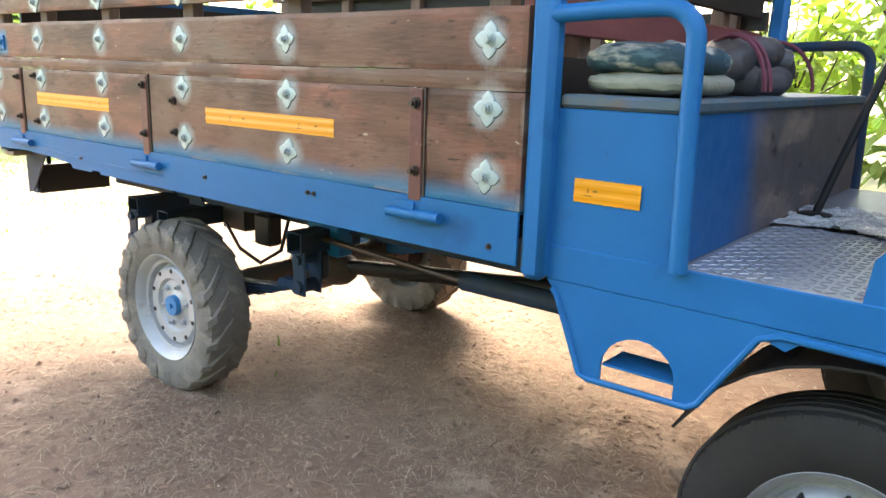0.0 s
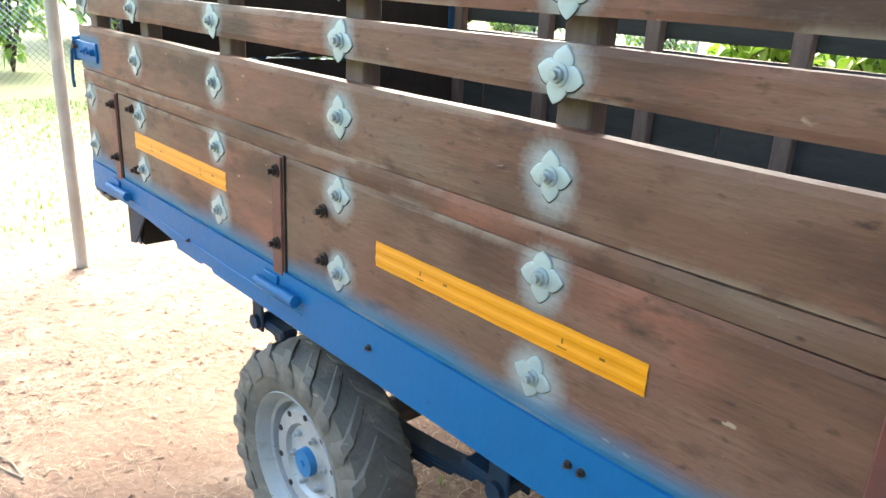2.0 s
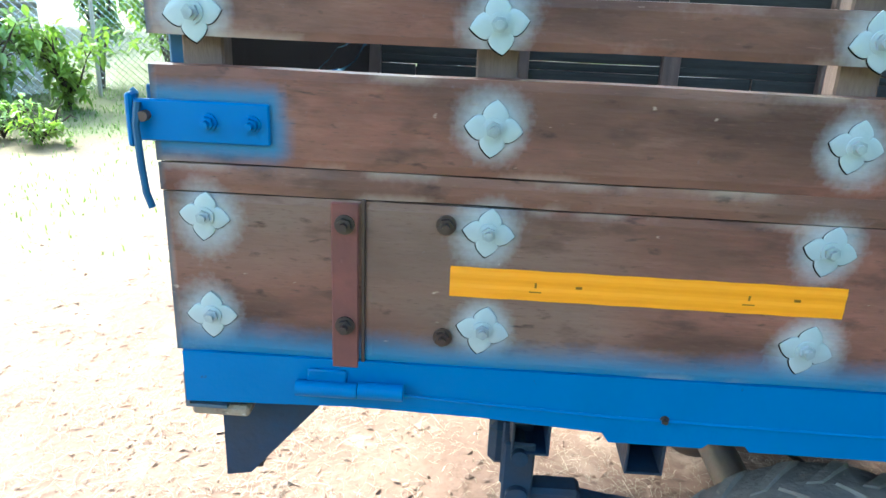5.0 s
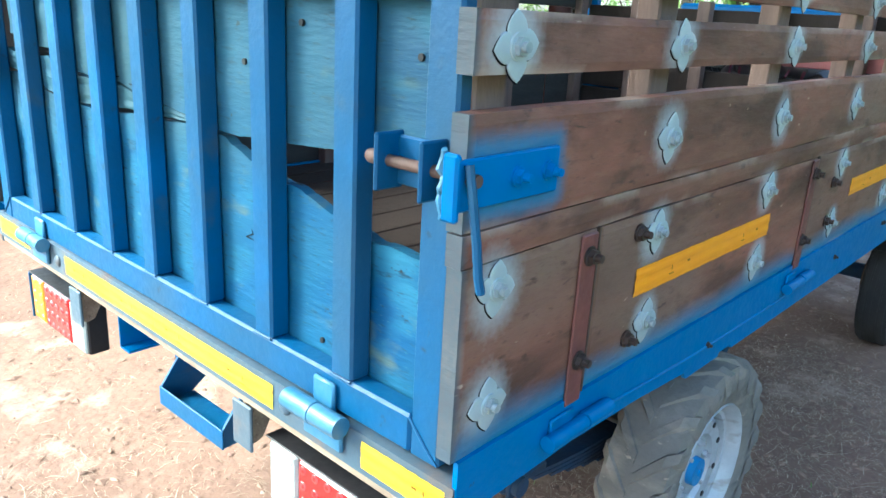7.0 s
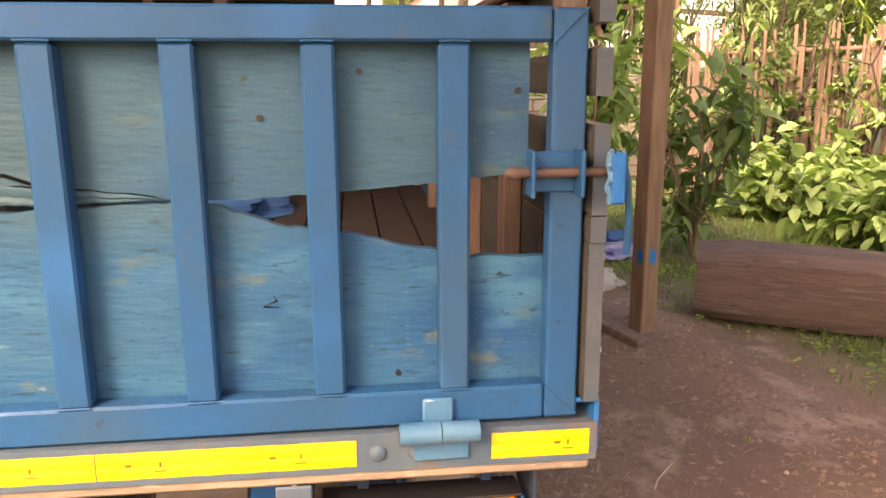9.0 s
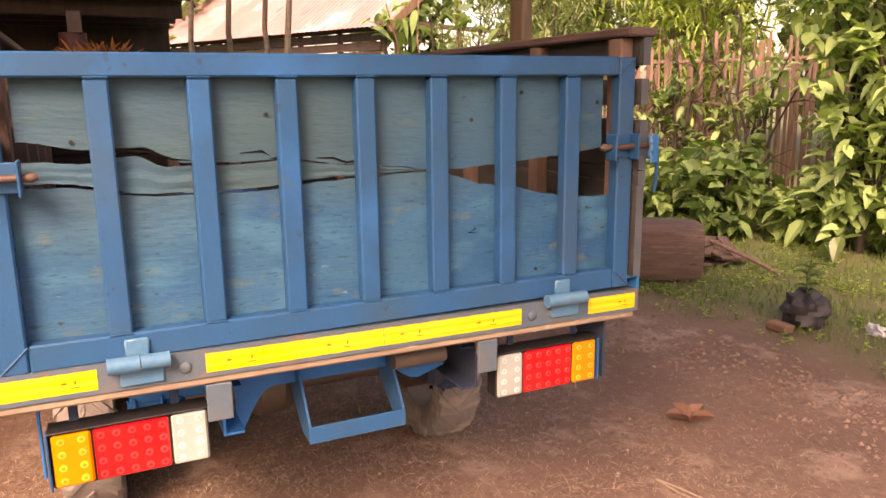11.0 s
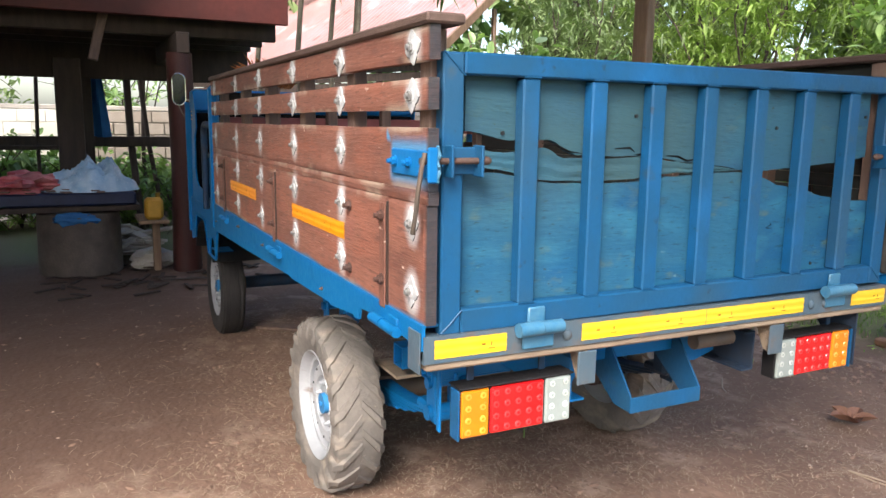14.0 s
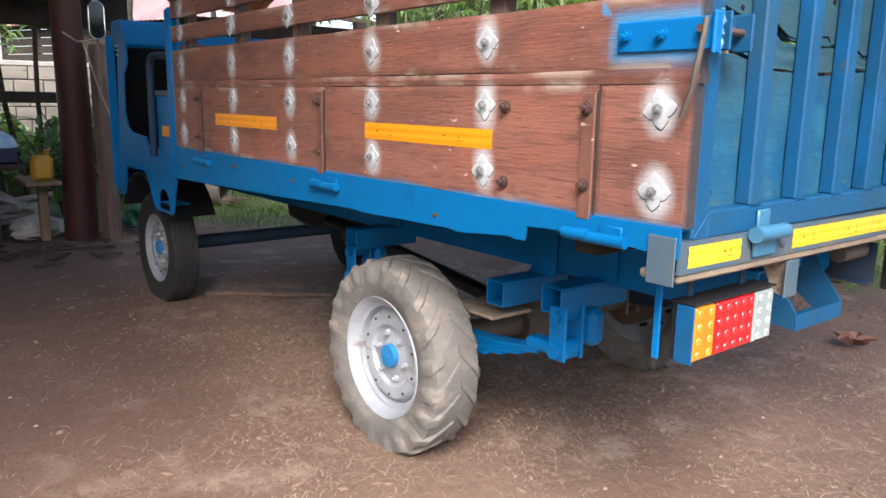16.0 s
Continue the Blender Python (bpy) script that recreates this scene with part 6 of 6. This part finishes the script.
o.location, o.rotation_euler = (3.85, 0.2, 0.0), (0, 0, 0.9)

# ---- block wall ----
wall = tagged(group_of("wall_block"), "grey concrete block boundary wall", "wall", kind="structure")
# Blocks past y 1.2 are near-white: full sun is put into their colour.
BRIGHTBLOCK = mat("whitewashed_block", (0.78, 0.76, 0.70), 0.9, vary=(0.66, 0.63, 0.56), scale=(2, 40), bump=0.3, layers=(((0.42, 0.40, 0.34), -1.2, 0.38, 0.2),))
part("wall_core", Shape().box((12.03, -7.4, -0.05), (12.13, 1.2, 1.80), 0.004), BLOCK, wall)
part("wall_core", Shape().box((12.03, 1.204, -0.05), (12.13, 7.0, 1.80), 0.004), BRIGHTBLOCK, wall)
part("wall_coping", Shape().box((11.97, -7.4, 1.805), (12.19, 7.0, 1.88), 0.01), WHITEPOST, wall)
blk = part("block", Shape().box((-0.05, -0.193, -0.093), (0.05, 0.193, 0.093), 0.008), BLOCK, wall)
blk.location = (12.0, -7.2, 0.1)
white = part("block", Shape().box((-0.05, -0.197, -0.097), (0.05, 0.197, 0.097), 0.005), BRIGHTBLOCK, wall)
white.location = (12.0, 6.0, 0.1)
for row in range(9):
    for i in range(33):
        if row == 0 and i in (0, 33):
            continue
        twin(blk if i < 22 else white, (12.0 + 0.006 * math.sin(i * 3 + row), -7.2 + i * 0.4 + (0.2 if row % 2 else 0.0), 0.1 + row * 0.2))

# ---- tin-roofed building behind the wall ----
barn = tagged(group_of("tin_roofed_house"), "old house with a rusty pink tin roof", "house")
A, E = Vector((13.0, -5.25, 3.22)), Vector((0.90, 0.43, 0)).normalized()
U = Vector((0.43, -0.90, 0)) * 0.82 + Vector((0, 0, 0.57))
Wd = Vector((0.43, -0.90, 0))
for i in range(14):
    s = Shape()
    vs, fs = [], []
    a, n = i * 0.74, 10
    for k in range(n + 1):
        o = E * (a + 0.78 * k / n) + Vector((0, 0, 0.022 * (k % 2) + 0.004 * (i % 2)))
        vs += [A + o - U * 0.3, A + o + U * 4.2]
    fs = [(2 * k, 2 * k + 2, 2 * k + 3, 2 * k + 1) for k in range(n)]
    s.add(vs, fs)
    part("roof_sheet", s, TIN, barn, fix=False)
s = Shape()
m = Matrix(((*U.normalized(), 0), (*E, 0), (*U.cross(E).normalized(), 0), (0, 0, 0, 1))).transposed()
m.translation = A
s.box((-0.3, -0.06, -0.16), (4.3, 0.0, 0.03), 0.005, 0, m)
part("barge_board", s, PALEWOOD, barn)
for d, w in ((0.35, 0.05), (2.5, 0.05)):
    p = A + E * 0.25 + Wd * d
    s = Shape().box((p.x - w, p.y - w, 0.0), (p.x + w, p.y + w, 3.0 + d * 0.55), 0.006)
    part("gable_stud", s, PALEWOOD, barn)
for z, d0, d1 in ((3.15, -0.3, 4.5), (2.2, 0.0, 4.5)):
    p, q = A + E * 0.2 + Wd * d0, A + E * 0.2 + Wd * d1
    part("tie_beam", Shape().tube([(p.x, p.y, z), (q.x, q.y, z)], 0.07, 4), STAKE, barn)
p, q = A + E * 0.5 + Wd * 0.2, A + E * 10 + Wd * 0.2
for k in range(8):
    u = p.lerp(q, k / 7)
    part("wall_post", Shape().box((u.x - 0.06, u.y - 0.06, 0), (u.x + 0.06, u.y + 0.06, 3.2), 0.006), DARKWOOD, barn)
for z in [0.3 + 0.2 * k for k in range(15)]:
    part("wall_board", Shape().tube([(p.x, p.y, z), (q.x, q.y, z)], 0.125, 4), DARKWOOD, barn)

# ---- bamboo fence ----
fence = tagged(group_of("bamboo_fence"), "old upright bamboo slat fence overgrown with vines", "fence", kind="structure")
F0, F1 = Vector((9.6, -5.6, 0)), Vector((1.6, -9.6, 0))
slat = None
r = random.Random(3)
n = 150
for i in range(n):
    p = F0.lerp(F1, i / n)
    if slat is None:
        slat = part("slat", Shape().box((-0.023, -0.008, 0), (0.023, 0.008, 2.3), 0.006), BAMBOO, fence)
        slat.location, slat.rotation_euler = p, (0, 0, math.atan2(-4, -8))
    else:
        twin(slat, p + Vector((r.uniform(-0.03, 0.03), r.uniform(-0.03, 0.03), -0.02)), (r.uniform(-0.03, 0.03), r.uniform(-0.03, 0.03), math.atan2(-4, -8)), (r.uniform(0.7, 1.25), 1, r.uniform(0.88, 1.1)))
for z in (0.6, 1.5, 2.1):
    part("cross_rail", Shape().tube([F0 + Vector((0.05, -0.05, z)), F1 + Vector((0.05, -0.05, z))], 0.03, 8), BAMBOO, fence, smooth=True)

# ---- log, bark, seedling bag and litter by the fence ----
vs, n = [], 20
s = Shape()
for k in range(9):
    for i in range(n):
        a = 2 * math.pi * i / n
        sq = 0.93 / max(abs(math.cos(a)), abs(math.sin(a))) ** 0.85
        rr = 0.28 * sq * (1 + 0.10 * noise.noise(Vector((math.cos(a) * 2, math.sin(a) * 2, k * 0.25)))) * (0.94 if k in (0, 8) else 1)
        vs.append((-0.70 + 1.4 * k / 8, rr * math.cos(a), 0.29 + rr * math.sin(a)))
s.add(vs, [(k * n + i, k * n + (i + 1) % n, (k + 1) * n + (i + 1) % n, (k + 1) * n + i) for k in range(8) for i in range(n)] + [tuple(range(n)), tuple(range(8 * n, 9 * n))])
o = tagged(part("squared_log", s, LOG, smooth=True), "thick squared weathered log lying on the grass", "log")
o.location, o.rotation_euler = (3.44, -3.68, 0.0), (0, 0, radians(62))
s = Shape()
for i in range(22):
    m = Matrix.Translation((r.uniform(-0.35, 0.35), r.uniform(-0.25, 0.25), 0.02 + 0.009 * i)) @ Matrix.Rotation(r.uniform(-0.9, 0.9), 4, "Z") @ Matrix.Rotation(r.uniform(-0.25, 0.25), 4, "Y")
    s.box((-r.uniform(0.1, 0.3), -r.uniform(0.03, 0.09), -0.014), (r.uniform(0.1, 0.3), r.uniform(0.03, 0.09), 0.014), 0.005, 0, m)
o = tagged(part("bark_pieces", s, LOG), "broken pieces of bark and split wood", "wood", kind="stuff")
o.location, o.rotation_euler = (3.42, -4.72, 0), (0, 0, 2.2)
o = tagged(part("bare_stick", Shape().tube([(3.45, -4.8, 0.25), (3.1, -4.9, 0.15), (2.75, -5.0, 0.03)], 0.02, 8), STAKE, smooth=True), "pale stick leaning on bark pieces", "stick")
bag = tagged(group_of("seedling_bag"), "black plastic nursery bag with a young seedling", "plant pot")
part("bag", Shape().blob((1.66, -4.0, 0.11), (0.16, 0.16, 0.155), 4, 0.45, 24, 16, flat=-0.005), DIRT_BAG, bag, smooth=True)
s = Shape().tube([(1.66, -4.0, 0.2), (1.67, -3.99, 0.38), (1.65, -4.0, 0.5)], 0.006, 6)
part("stem", s, LEAF_B, bag)
s = Shape()
for i in range(14):
    a = i * 2.4
    leaf_into(s, Vector((1.66, -4.0, 0.24 + 0.018 * i)), Vector((math.cos(a), math.sin(a), 0.4)), Vector((0, 0, 1)), r.uniform(0.10, 0.17), 0.06)
part("leaves", s, LEAF_B, bag, fix=False)
s = Shape()
for k in range(5):
    a = k * 1.25
    leaf_into(s, Vector((0.755, -2.04, 0.018)), Vector((math.cos(a), math.sin(a), 0.1)), Vector((0, 0, 1)), 0.135, 0.085, 0.5, -0.25)
tagged(part("fallen_leaf", s, DRYLEAF, fix=False), "curled reddish dry leaf on the earth", "leaf")
tagged(part("brick_fragment", Shape().box((1.56, -3.78, -0.005), (1.74, -3.68, 0.06), 0.014), CLAYPOT), "broken grey-brown brick fragment by the nursery bag", "brick")
tagged(part("plastic_scrap", Shape().blob((1.27, -4.25, 0.02), (0.07, 0.05, 0.05), 3, 0.9, 18, 10, flat=-0.002), WRAP), "crumpled white plastic scrap in the grass", "plastic")
o = tagged(part("flat_sack", Shape().blob((4.82, -2.5, 0.0), (0.36, 0.34, 0.14), 4, 0.4, 26, 14, flat=-0.002), SACK, smooth=True), "flattened pale woven sack lying on the grass", "sack")
o = tagged(part("flat_sack", Shape().blob((5.75, -3.2, 0.0), (0.3, 0.32, 0.10), 7, 0.5, 24, 12, flat=-0.002), SACKB, smooth=True), "blue and white printed sack lying flat", "sack")
o = tagged(part("plastic_scraps", Shape().blob((6.2, -3.35, 0.03), (0.28, 0.22, 0.08), 7, 0.9, 26, 12, flat=-0.002), BLUECLOTH), "blue and black plastic scraps in the grass", "plastic")
pipe = tagged(group_of("concrete_pipe"), "short concrete pipe holding firewood sticks", "pipe")
s = Shape().lathe([(0.26, -0.45), (0.32, -0.45), (0.32, 0.45), (0.26, 0.45), (0.26, -0.45)], (0, 0, 0.31), 28)
part("ring", s, PIPE, pipe, smooth=True)
for i in range(14):
    s = Shape().tube([(r.uniform(-0.2, 0.2), -0.8 + r.uniform(-0.2, 0.2), 0.06 + r.uniform(0, 0.12)), (r.uniform(-0.15, 0.15), 0.2, 0.12 + r.uniform(0, 0.15))], 0.022, 6)
    part("stick", s, BAMBOO, pipe, smooth=True)
pipe.location, pipe.rotation_euler, pipe.scale = (8.5, -1.15, 0), (0, 0, radians(-50)), (0.58, 0.58, 0.58)

# ---- planting ----
shrub("fence_tree", "broad-leaved shrub tree leaning over the fence", "tree", (3.15, -6.6, 0), (1.1, 1.0), 4.3, 2300, 0.24, LEAF_A, 11, 12, low=0.25, narrow=0.58, clump=7)
shrub("fence_tree", "broad-leaved shrub tree beside the bamboo fence", "tree", (1.3, -6.9, 0), (1.4, 1.2), 4.2, 2300, 0.24, LEAF_A, 12, 11, low=0.2, narrow=0.58, clump=7)
for i, (x, y, h) in enumerate(((6.6, -6.2, 0.9), (5.6, -5.9, 0.8), (4.7, -6.0, 0.8), (3.7, -6.6, 0.85), (2.9, -6.9, 0.9), (5.2, -6.7, 1.0), (7.6, -5.7, 0.8))):
    shrub("ground_vine", "low broad-leaved vine at the foot of the fence", "shrub", (x, y, 0), (0.8, 0.65), h, 560, 0.24, LEAF_B if i in (2, 5) else LEAF_A, 20 + i, 7, low=0.0, narrow=0.7)
for i, (x, y) in enumerate(((8.8, -5.9), (8.0, -6.2), (7.2, -6.7), (6.4, -7.0), (5.4, -7.3))):
    shrub("fence_vine", "climbing vine hanging over the bamboo fence", "vine", (x, y, 0), (0.9, 0.45), 2.8, 330, 0.17, LEAF_B if i % 2 else LEAF_A, 40 + i, 7, low=0.3, narrow=0.55)
for i, (x, y, h) in enumerate(((12.5, -9.5, 7), (9.5, -10.5, 7), (15.5, -10.5, 7.5), (6.5, -11.5, 6.5), (11.5, -12.5, 8), (14.0, -13.5, 8.5), (8.5, -13.5, 8))):
    shrub("feathery_tree", "tall narrow-leaved tree behind the fence", "tree", (x, y, 0), (2.3, 2.0), h, 5200, 0.28, LEAF_C if i % 2 == 0 else LEAF_Y, 60 + i, 10, low=0.3, narrow=0.2, clump=14)
shrub("plumeria", "young frangipani with thick leaf rosettes", "tree", (6.5, -3.15, 0), (0.6, 0.6), 2.95, 320, 0.34, LEAF_A, 71, 7, wood=BAMBOO, low=0.5, narrow=0.36, clump=12)
shrub("feathery_tree", "narrow-leaved bush tree beside the tin-roofed house", "tree", (11.0, -7.5, 0), (1.2, 1.2), 5.0, 3200, 0.24, LEAF_C, 74, 10, low=0.2, narrow=0.2, clump=14)
shrub("feathery_tree", "low narrow-leaved bush beside the tin-roofed house", "shrub", (11.6, -6.2, 0), (0.9, 0.9), 3.9, 2200, 0.22, LEAF_C, 75, 9, low=0.2, narrow=0.2, clump=14)
shrub("plumeria", "frangipani bush with thick glossy leaves", "tree", (5.6, -3.9, 0), (0.8, 0.7), 1.9, 360, 0.28, LEAF_B, 72, 7, wood=BAMBOO, low=0.3, narrow=0.4, clump=12)


def palm(x, y, h, seed):
    r = random.Random(seed)
    p = tagged(group_of("areca_palm"), "slender ringed areca palm with feathery fronds", "palm")
    part("trunk", Shape().tube([(x + 0.08 * math.sin(k), y + 0.05 * math.cos(2 * k), h * k / 6) for k in range(7)], 0.05, 8, radii=[0.048 - 0.002 * k for k in range(7)]), TRUNK, p, smooth=True)
    for f in range(9):
        a = 2 * math.pi * f / 9 + r.uniform(-0.3, 0.3)
        s = Shape()
        L = r.uniform(1.2, 1.7)
        pts = []
        for k in range(9):
            u = k / 8
            pts.append(Vector((x + math.cos(a) * L * u, y + math.sin(a) * L * u, h + 0.55 * L * u - 1.05 * L * u * u)))
        s.tube(pts, 0.012, 5, radii=[0.016 - 0.0015 * k for k in range(9)])
        for k in range(1, 9):
            for e in (-1, 1):
                for o in (0.0, 0.33, 0.66):
                    q = pts[k].lerp(pts[k - 1], o)
                    d = (pts[k] - pts[k - 1]).normalized()
                    sidev = d.cross(Vector((0, 0, 1))).normalized() * e
                    leaf_into(s, q, sidev + d * 0.7 - Vector((0, 0, 0.35)), Vector((0, 0, 1)), 0.42, 0.06, 0.1, 0.3)
        part("frond", s, LEAF_B, p, fix=False)


for i, (x, y, h) in enumerate(((9.6, -1.35, 5.2), (9.9, -1.95, 5.4), (9.7, -2.25, 4.9), (10.3, -0.9, 5.0), (9.2, -2.1, 4.6))):
    palm(x, y, h, 90 + i)
s = Shape()
r = random.Random(77)
for i in range(160):
    a, b = r.uniform(0, 6.3), r.uniform(0.3, 0.9)
    leaf_into(s, Vector((3.27 + r.uniform(-0.03, 0.03), 0.6 + r.uniform(-0.12, 0.12), 1.87)), Vector((math.cos(a) * b, math.sin(a) * b, 1.0)), Vector((1, 0, 0.2)), r.uniform(0.2, 0.36), 0.02)
o = tagged(part("frond_broom", s, ORANGEBRUSH, fix=False), "bundle of dry orange fronds tied to the bed front", "broom")
for i, (x, y, h) in enumerate(((8.6, 0.55, 1.0), (9.4, 1.9, 0.8), (10.8, 0.2, 1.0), (11.2, 2.6, 0.9), (8.9, -0.6, 1.0), (10.6, -1.8, 1.2), (9.8, -3.2, 0.9), (11.3, -3.4, 1.0), (10.9, 3.8, 0.9))):
    shrub("garden_shrub", "leafy green shrub near the block wall", "shrub", (x, y, 0), (0.6, 0.6), h, 260, 0.16, LEAF_A if i % 2 else LEAF_B, 120 + i, 6, low=0.0, narrow=0.5)

for i, (x, y, h) in enumerate(((10.6, 1.5, 1.15), (11.3, 2.3, 1.35), (10.8, 3.2, 1.3), (11.4, 0.9, 1.0), (10.9, -1.0, 1.7), (11.3, -2.6, 1.1), (11.2, -4.6, 1.6), (9.9, -0.3, 1.5))):
    shrub("garden_shrub", "dense dark green shrub behind the yard", "shrub", (x, y, 0), (0.9, 0.9), h, 700, 0.22, LEAF_B if i % 3 else LEAF_A, 250 + i, 8, low=0.0, narrow=0.5)

for i, (x, y, h) in enumerate(((14.5, 1.0, 3.6), (14.8, 3.6, 3.4), (14.5, 6.2, 3.6), (15.5, 9.0, 4.0))):
    shrub("garden_tree", "leafy tree behind the block wall", "tree", (x, y, 0), (1.5, 1.5), h, 1300, 0.22, LEAF_C if i % 2 else LEAF_A, 270 + i, 9, low=0.3, narrow=0.4)

# ---- open side: chain-link fence and sunlit greenery ----
mesh_fence = tagged(group_of("chain_link_fence"), "chain-link fence round the open yard", "fence", kind="structure")
s = Shape()
C0, C1 = Vector((-9.5, 1.5, 0)), Vector((-3.5, 9.5, 0))
for i in range(-20, 100):
    p = i / 100
    for e in (0, 1):
        a, b = C0.lerp(C1, p), C0.lerp(C1, p + 0.2)
        if e:
            a, b = b, a
        s.tube([a + Vector((0, 0, 0.1)), b + Vector((0, 0, 2.0))], 0.004, 3)
part("wire_mesh", s, CHROME, mesh_fence)
for i in range(6):
    p = C0.lerp(C1, i / 5)
    part("fence_post", Shape().cyl(p, p + Vector((0, 0, 2.1)), 0.03, 8), WHITEPOST, mesh_fence, smooth=True)
for i, (x, y, h) in enumerate(((-9, 7, 3.4), (-7, 9.2, 3.6), (-5.0, 11.0, 3.8), (-11, 4.5, 3.2), (-12.5, 1.5, 3.5), (-2.5, 12.0, 3.6), (0.5, 11.5, 3.4), (-14, -2, 4.0), (-13, -6, 4))):
    shrub("garden_tree", "bushy sunlit tree beyond the yard fence", "tree", (x, y, 0), (1.5, 1.5), h, 900, 0.3, LEAF_A if i % 2 else LEAF_Y, 150 + i, 9, low=0.05, narrow=0.5)
# plants past x 3 are made taller, two added, to hold back sky light
for i, (x, y, h) in enumerate(((2.2, 5.6, 2.2), (3.6, 5.2, 3.2), (0.6, 6.2, 2.4), (5.2, 5.6, 3.6), (-1.2, 7.0, 2.4), (4.4, 7.0, 3.0), (1.5, 8.0, 3.0), (4.5, 4.7, 3.9), (6.0, 5.0, 3.9))):
    shrub("garden_shrub", "tall green garden plants beside the carport", "shrub", (x, y, 0), (0.9, 0.8), h, 700, 0.32, LEAF_A if i % 2 else LEAF_Y, 180 + i, 8, low=0.0, narrow=0.4)
for i, (x, y, h) in enumerate(((20, -14, 10), (17, -17, 11), (12, -18, 11), (24, -10, 10), (22, -4, 9), (24, 8, 9), (14, 16, 8), (2, 20, 8), (-12, 18, 8), (-20, 6, 8), (-20, -10, 8), (-6, -18, 8), (6, -19, 8), (0, -13, 6))):
    shrub("far_tree", "dense leafy tree in the distance", "tree", (x, y, 0), (3.6, 3.6), h, 1500, 0.75, LEAF_B if i % 2 else LEAF_C, 220 + i, 10, low=0.0, narrow=0.5)

# ---- corner of the open yard: low wall, banana plant, bushes and weeds ----
YARDWALL = mat("pale_yard_wall", (0.72, 0.71, 0.68), 0.9, vary=(0.55, 0.54, 0.5), scale=(1.5, 20), bump=0.4,
               layers=(((0.2, 0.21, 0.18), -2, 0.42, 0.2),))
BANANA = mat("banana_stem", (0.30, 0.22, 0.13), 0.6, vary=(0.2, 0.13, 0.08), scale=(3, 20), stretch=(5, 5, 1), bump=0.3)
yard_wall = tagged(group_of("yard_wall"), "low pale concrete wall with a darker coping in the yard", "wall", kind="structure")
for dz0, dz1, half, m in ((-0.05, 1.12, 0.06, YARDWALL), (1.124, 1.21, 0.09, PIPE)):
    o = part("wall_core" if m is YARDWALL else "wall_coping", Shape().box((-2.6, -half, dz0), (2.7, half, dz1), 0.01), m, yard_wall)
yard_wall.location, yard_wall.rotation_euler = (-7.5, 6.2, 0), (0, 0, radians(43.5))


def banana_plant(x, y, h, seed):
    r = random.Random(seed)
    plant = tagged(group_of("banana_plant"), "banana plant with yellowing torn leaves by the yard wall", "plant")
    part("stem", Shape().tube([(x + 0.05 * math.sin(k), y + 0.04 * k / 5, h * k / 5) for k in range(6)], 0.08, 10, radii=[0.10 - 0.009 * k for k in range(6)]), BANANA, plant, smooth=True)
    for f in range(8):
        a = f * 2.4 + r.uniform(-0.3, 0.3)
        L, w = r.uniform(0.9, 1.4), r.uniform(0.13, 0.2)
        hang = f >= 5
        s, rows = Shape(), []
        for k in range(10):
            u = k / 9
            rise = (0.15 * u - 1.0 * u * u) if hang else (1.0 * u - 0.9 * u * u)
            c = Vector((x + math.cos(a) * L * u * (0.35 if hang else 0.8), y + math.sin(a) * L * u * (0.35 if hang else 0.8), h * (0.8 if hang else 1.0) + rise * L * 0.75))
            ww = w * math.sin(math.pi * min(1.0, 0.12 + 0.88 * u)) * r.uniform(0.75, 1.05)
            q = Vector((-math.sin(a), math.cos(a), 0)) * ww
            rows.append((c - q + Vector((0, 0, -0.3 * ww)), c, c + q + Vector((0, 0, -0.3 * ww))))
        for (p0, p1, p2), (q0, q1, q2) in zip(rows[:-1], rows[1:]):
            s.add([p0, p1, q1, q0], [(0, 1, 2, 3)])
            s.add([p1, p2, q2, q1], [(0, 1, 2, 3)])
        part("leaf", s, STRAW if f == 6 else LEAF_Y, plant, fix=False)


banana_plant(-6.65, 5.9, 1.15, 201)
banana_plant(-5.95, 6.55, 1.3, 202)
for i, (x, y, h, n) in enumerate(((-5.75, 5.75, 1.05, 620), (-5.25, 6.35, 1.15, 620), (-4.6, 6.9, 1.3, 620), (-8.0, 5.3, 1.0, 500), (-6.0, 7.6, 2.6, 900), (-5.0, 8.6, 2.8, 900))):
    shrub("yard_bush", "leafy green bush against the yard wall", "shrub", (x, y, 0), (0.5, 0.5), h, n, 0.16, LEAF_A if i % 2 else LEAF_Y, 210 + i, 7, low=0.0, narrow=0.5)
for i, (x, y) in enumerate(((-6.5, 4.9), (-5.9, 4.7), (-5.3, 4.6), (-4.7, 4.6), (-4.4, 5.2), (-5.1, 5.2), (-6.9, 4.3), (-3.9, 5.0))):
    shrub("yard_weed", "low leafy weed clump on the open yard", "weeds", (x, y, 0), (0.36, 0.36), 0.34, 260, 0.10, LEAF_Y if i % 2 else LEAF_A, 230 + i, 6, low=0.0, narrow=0.5)
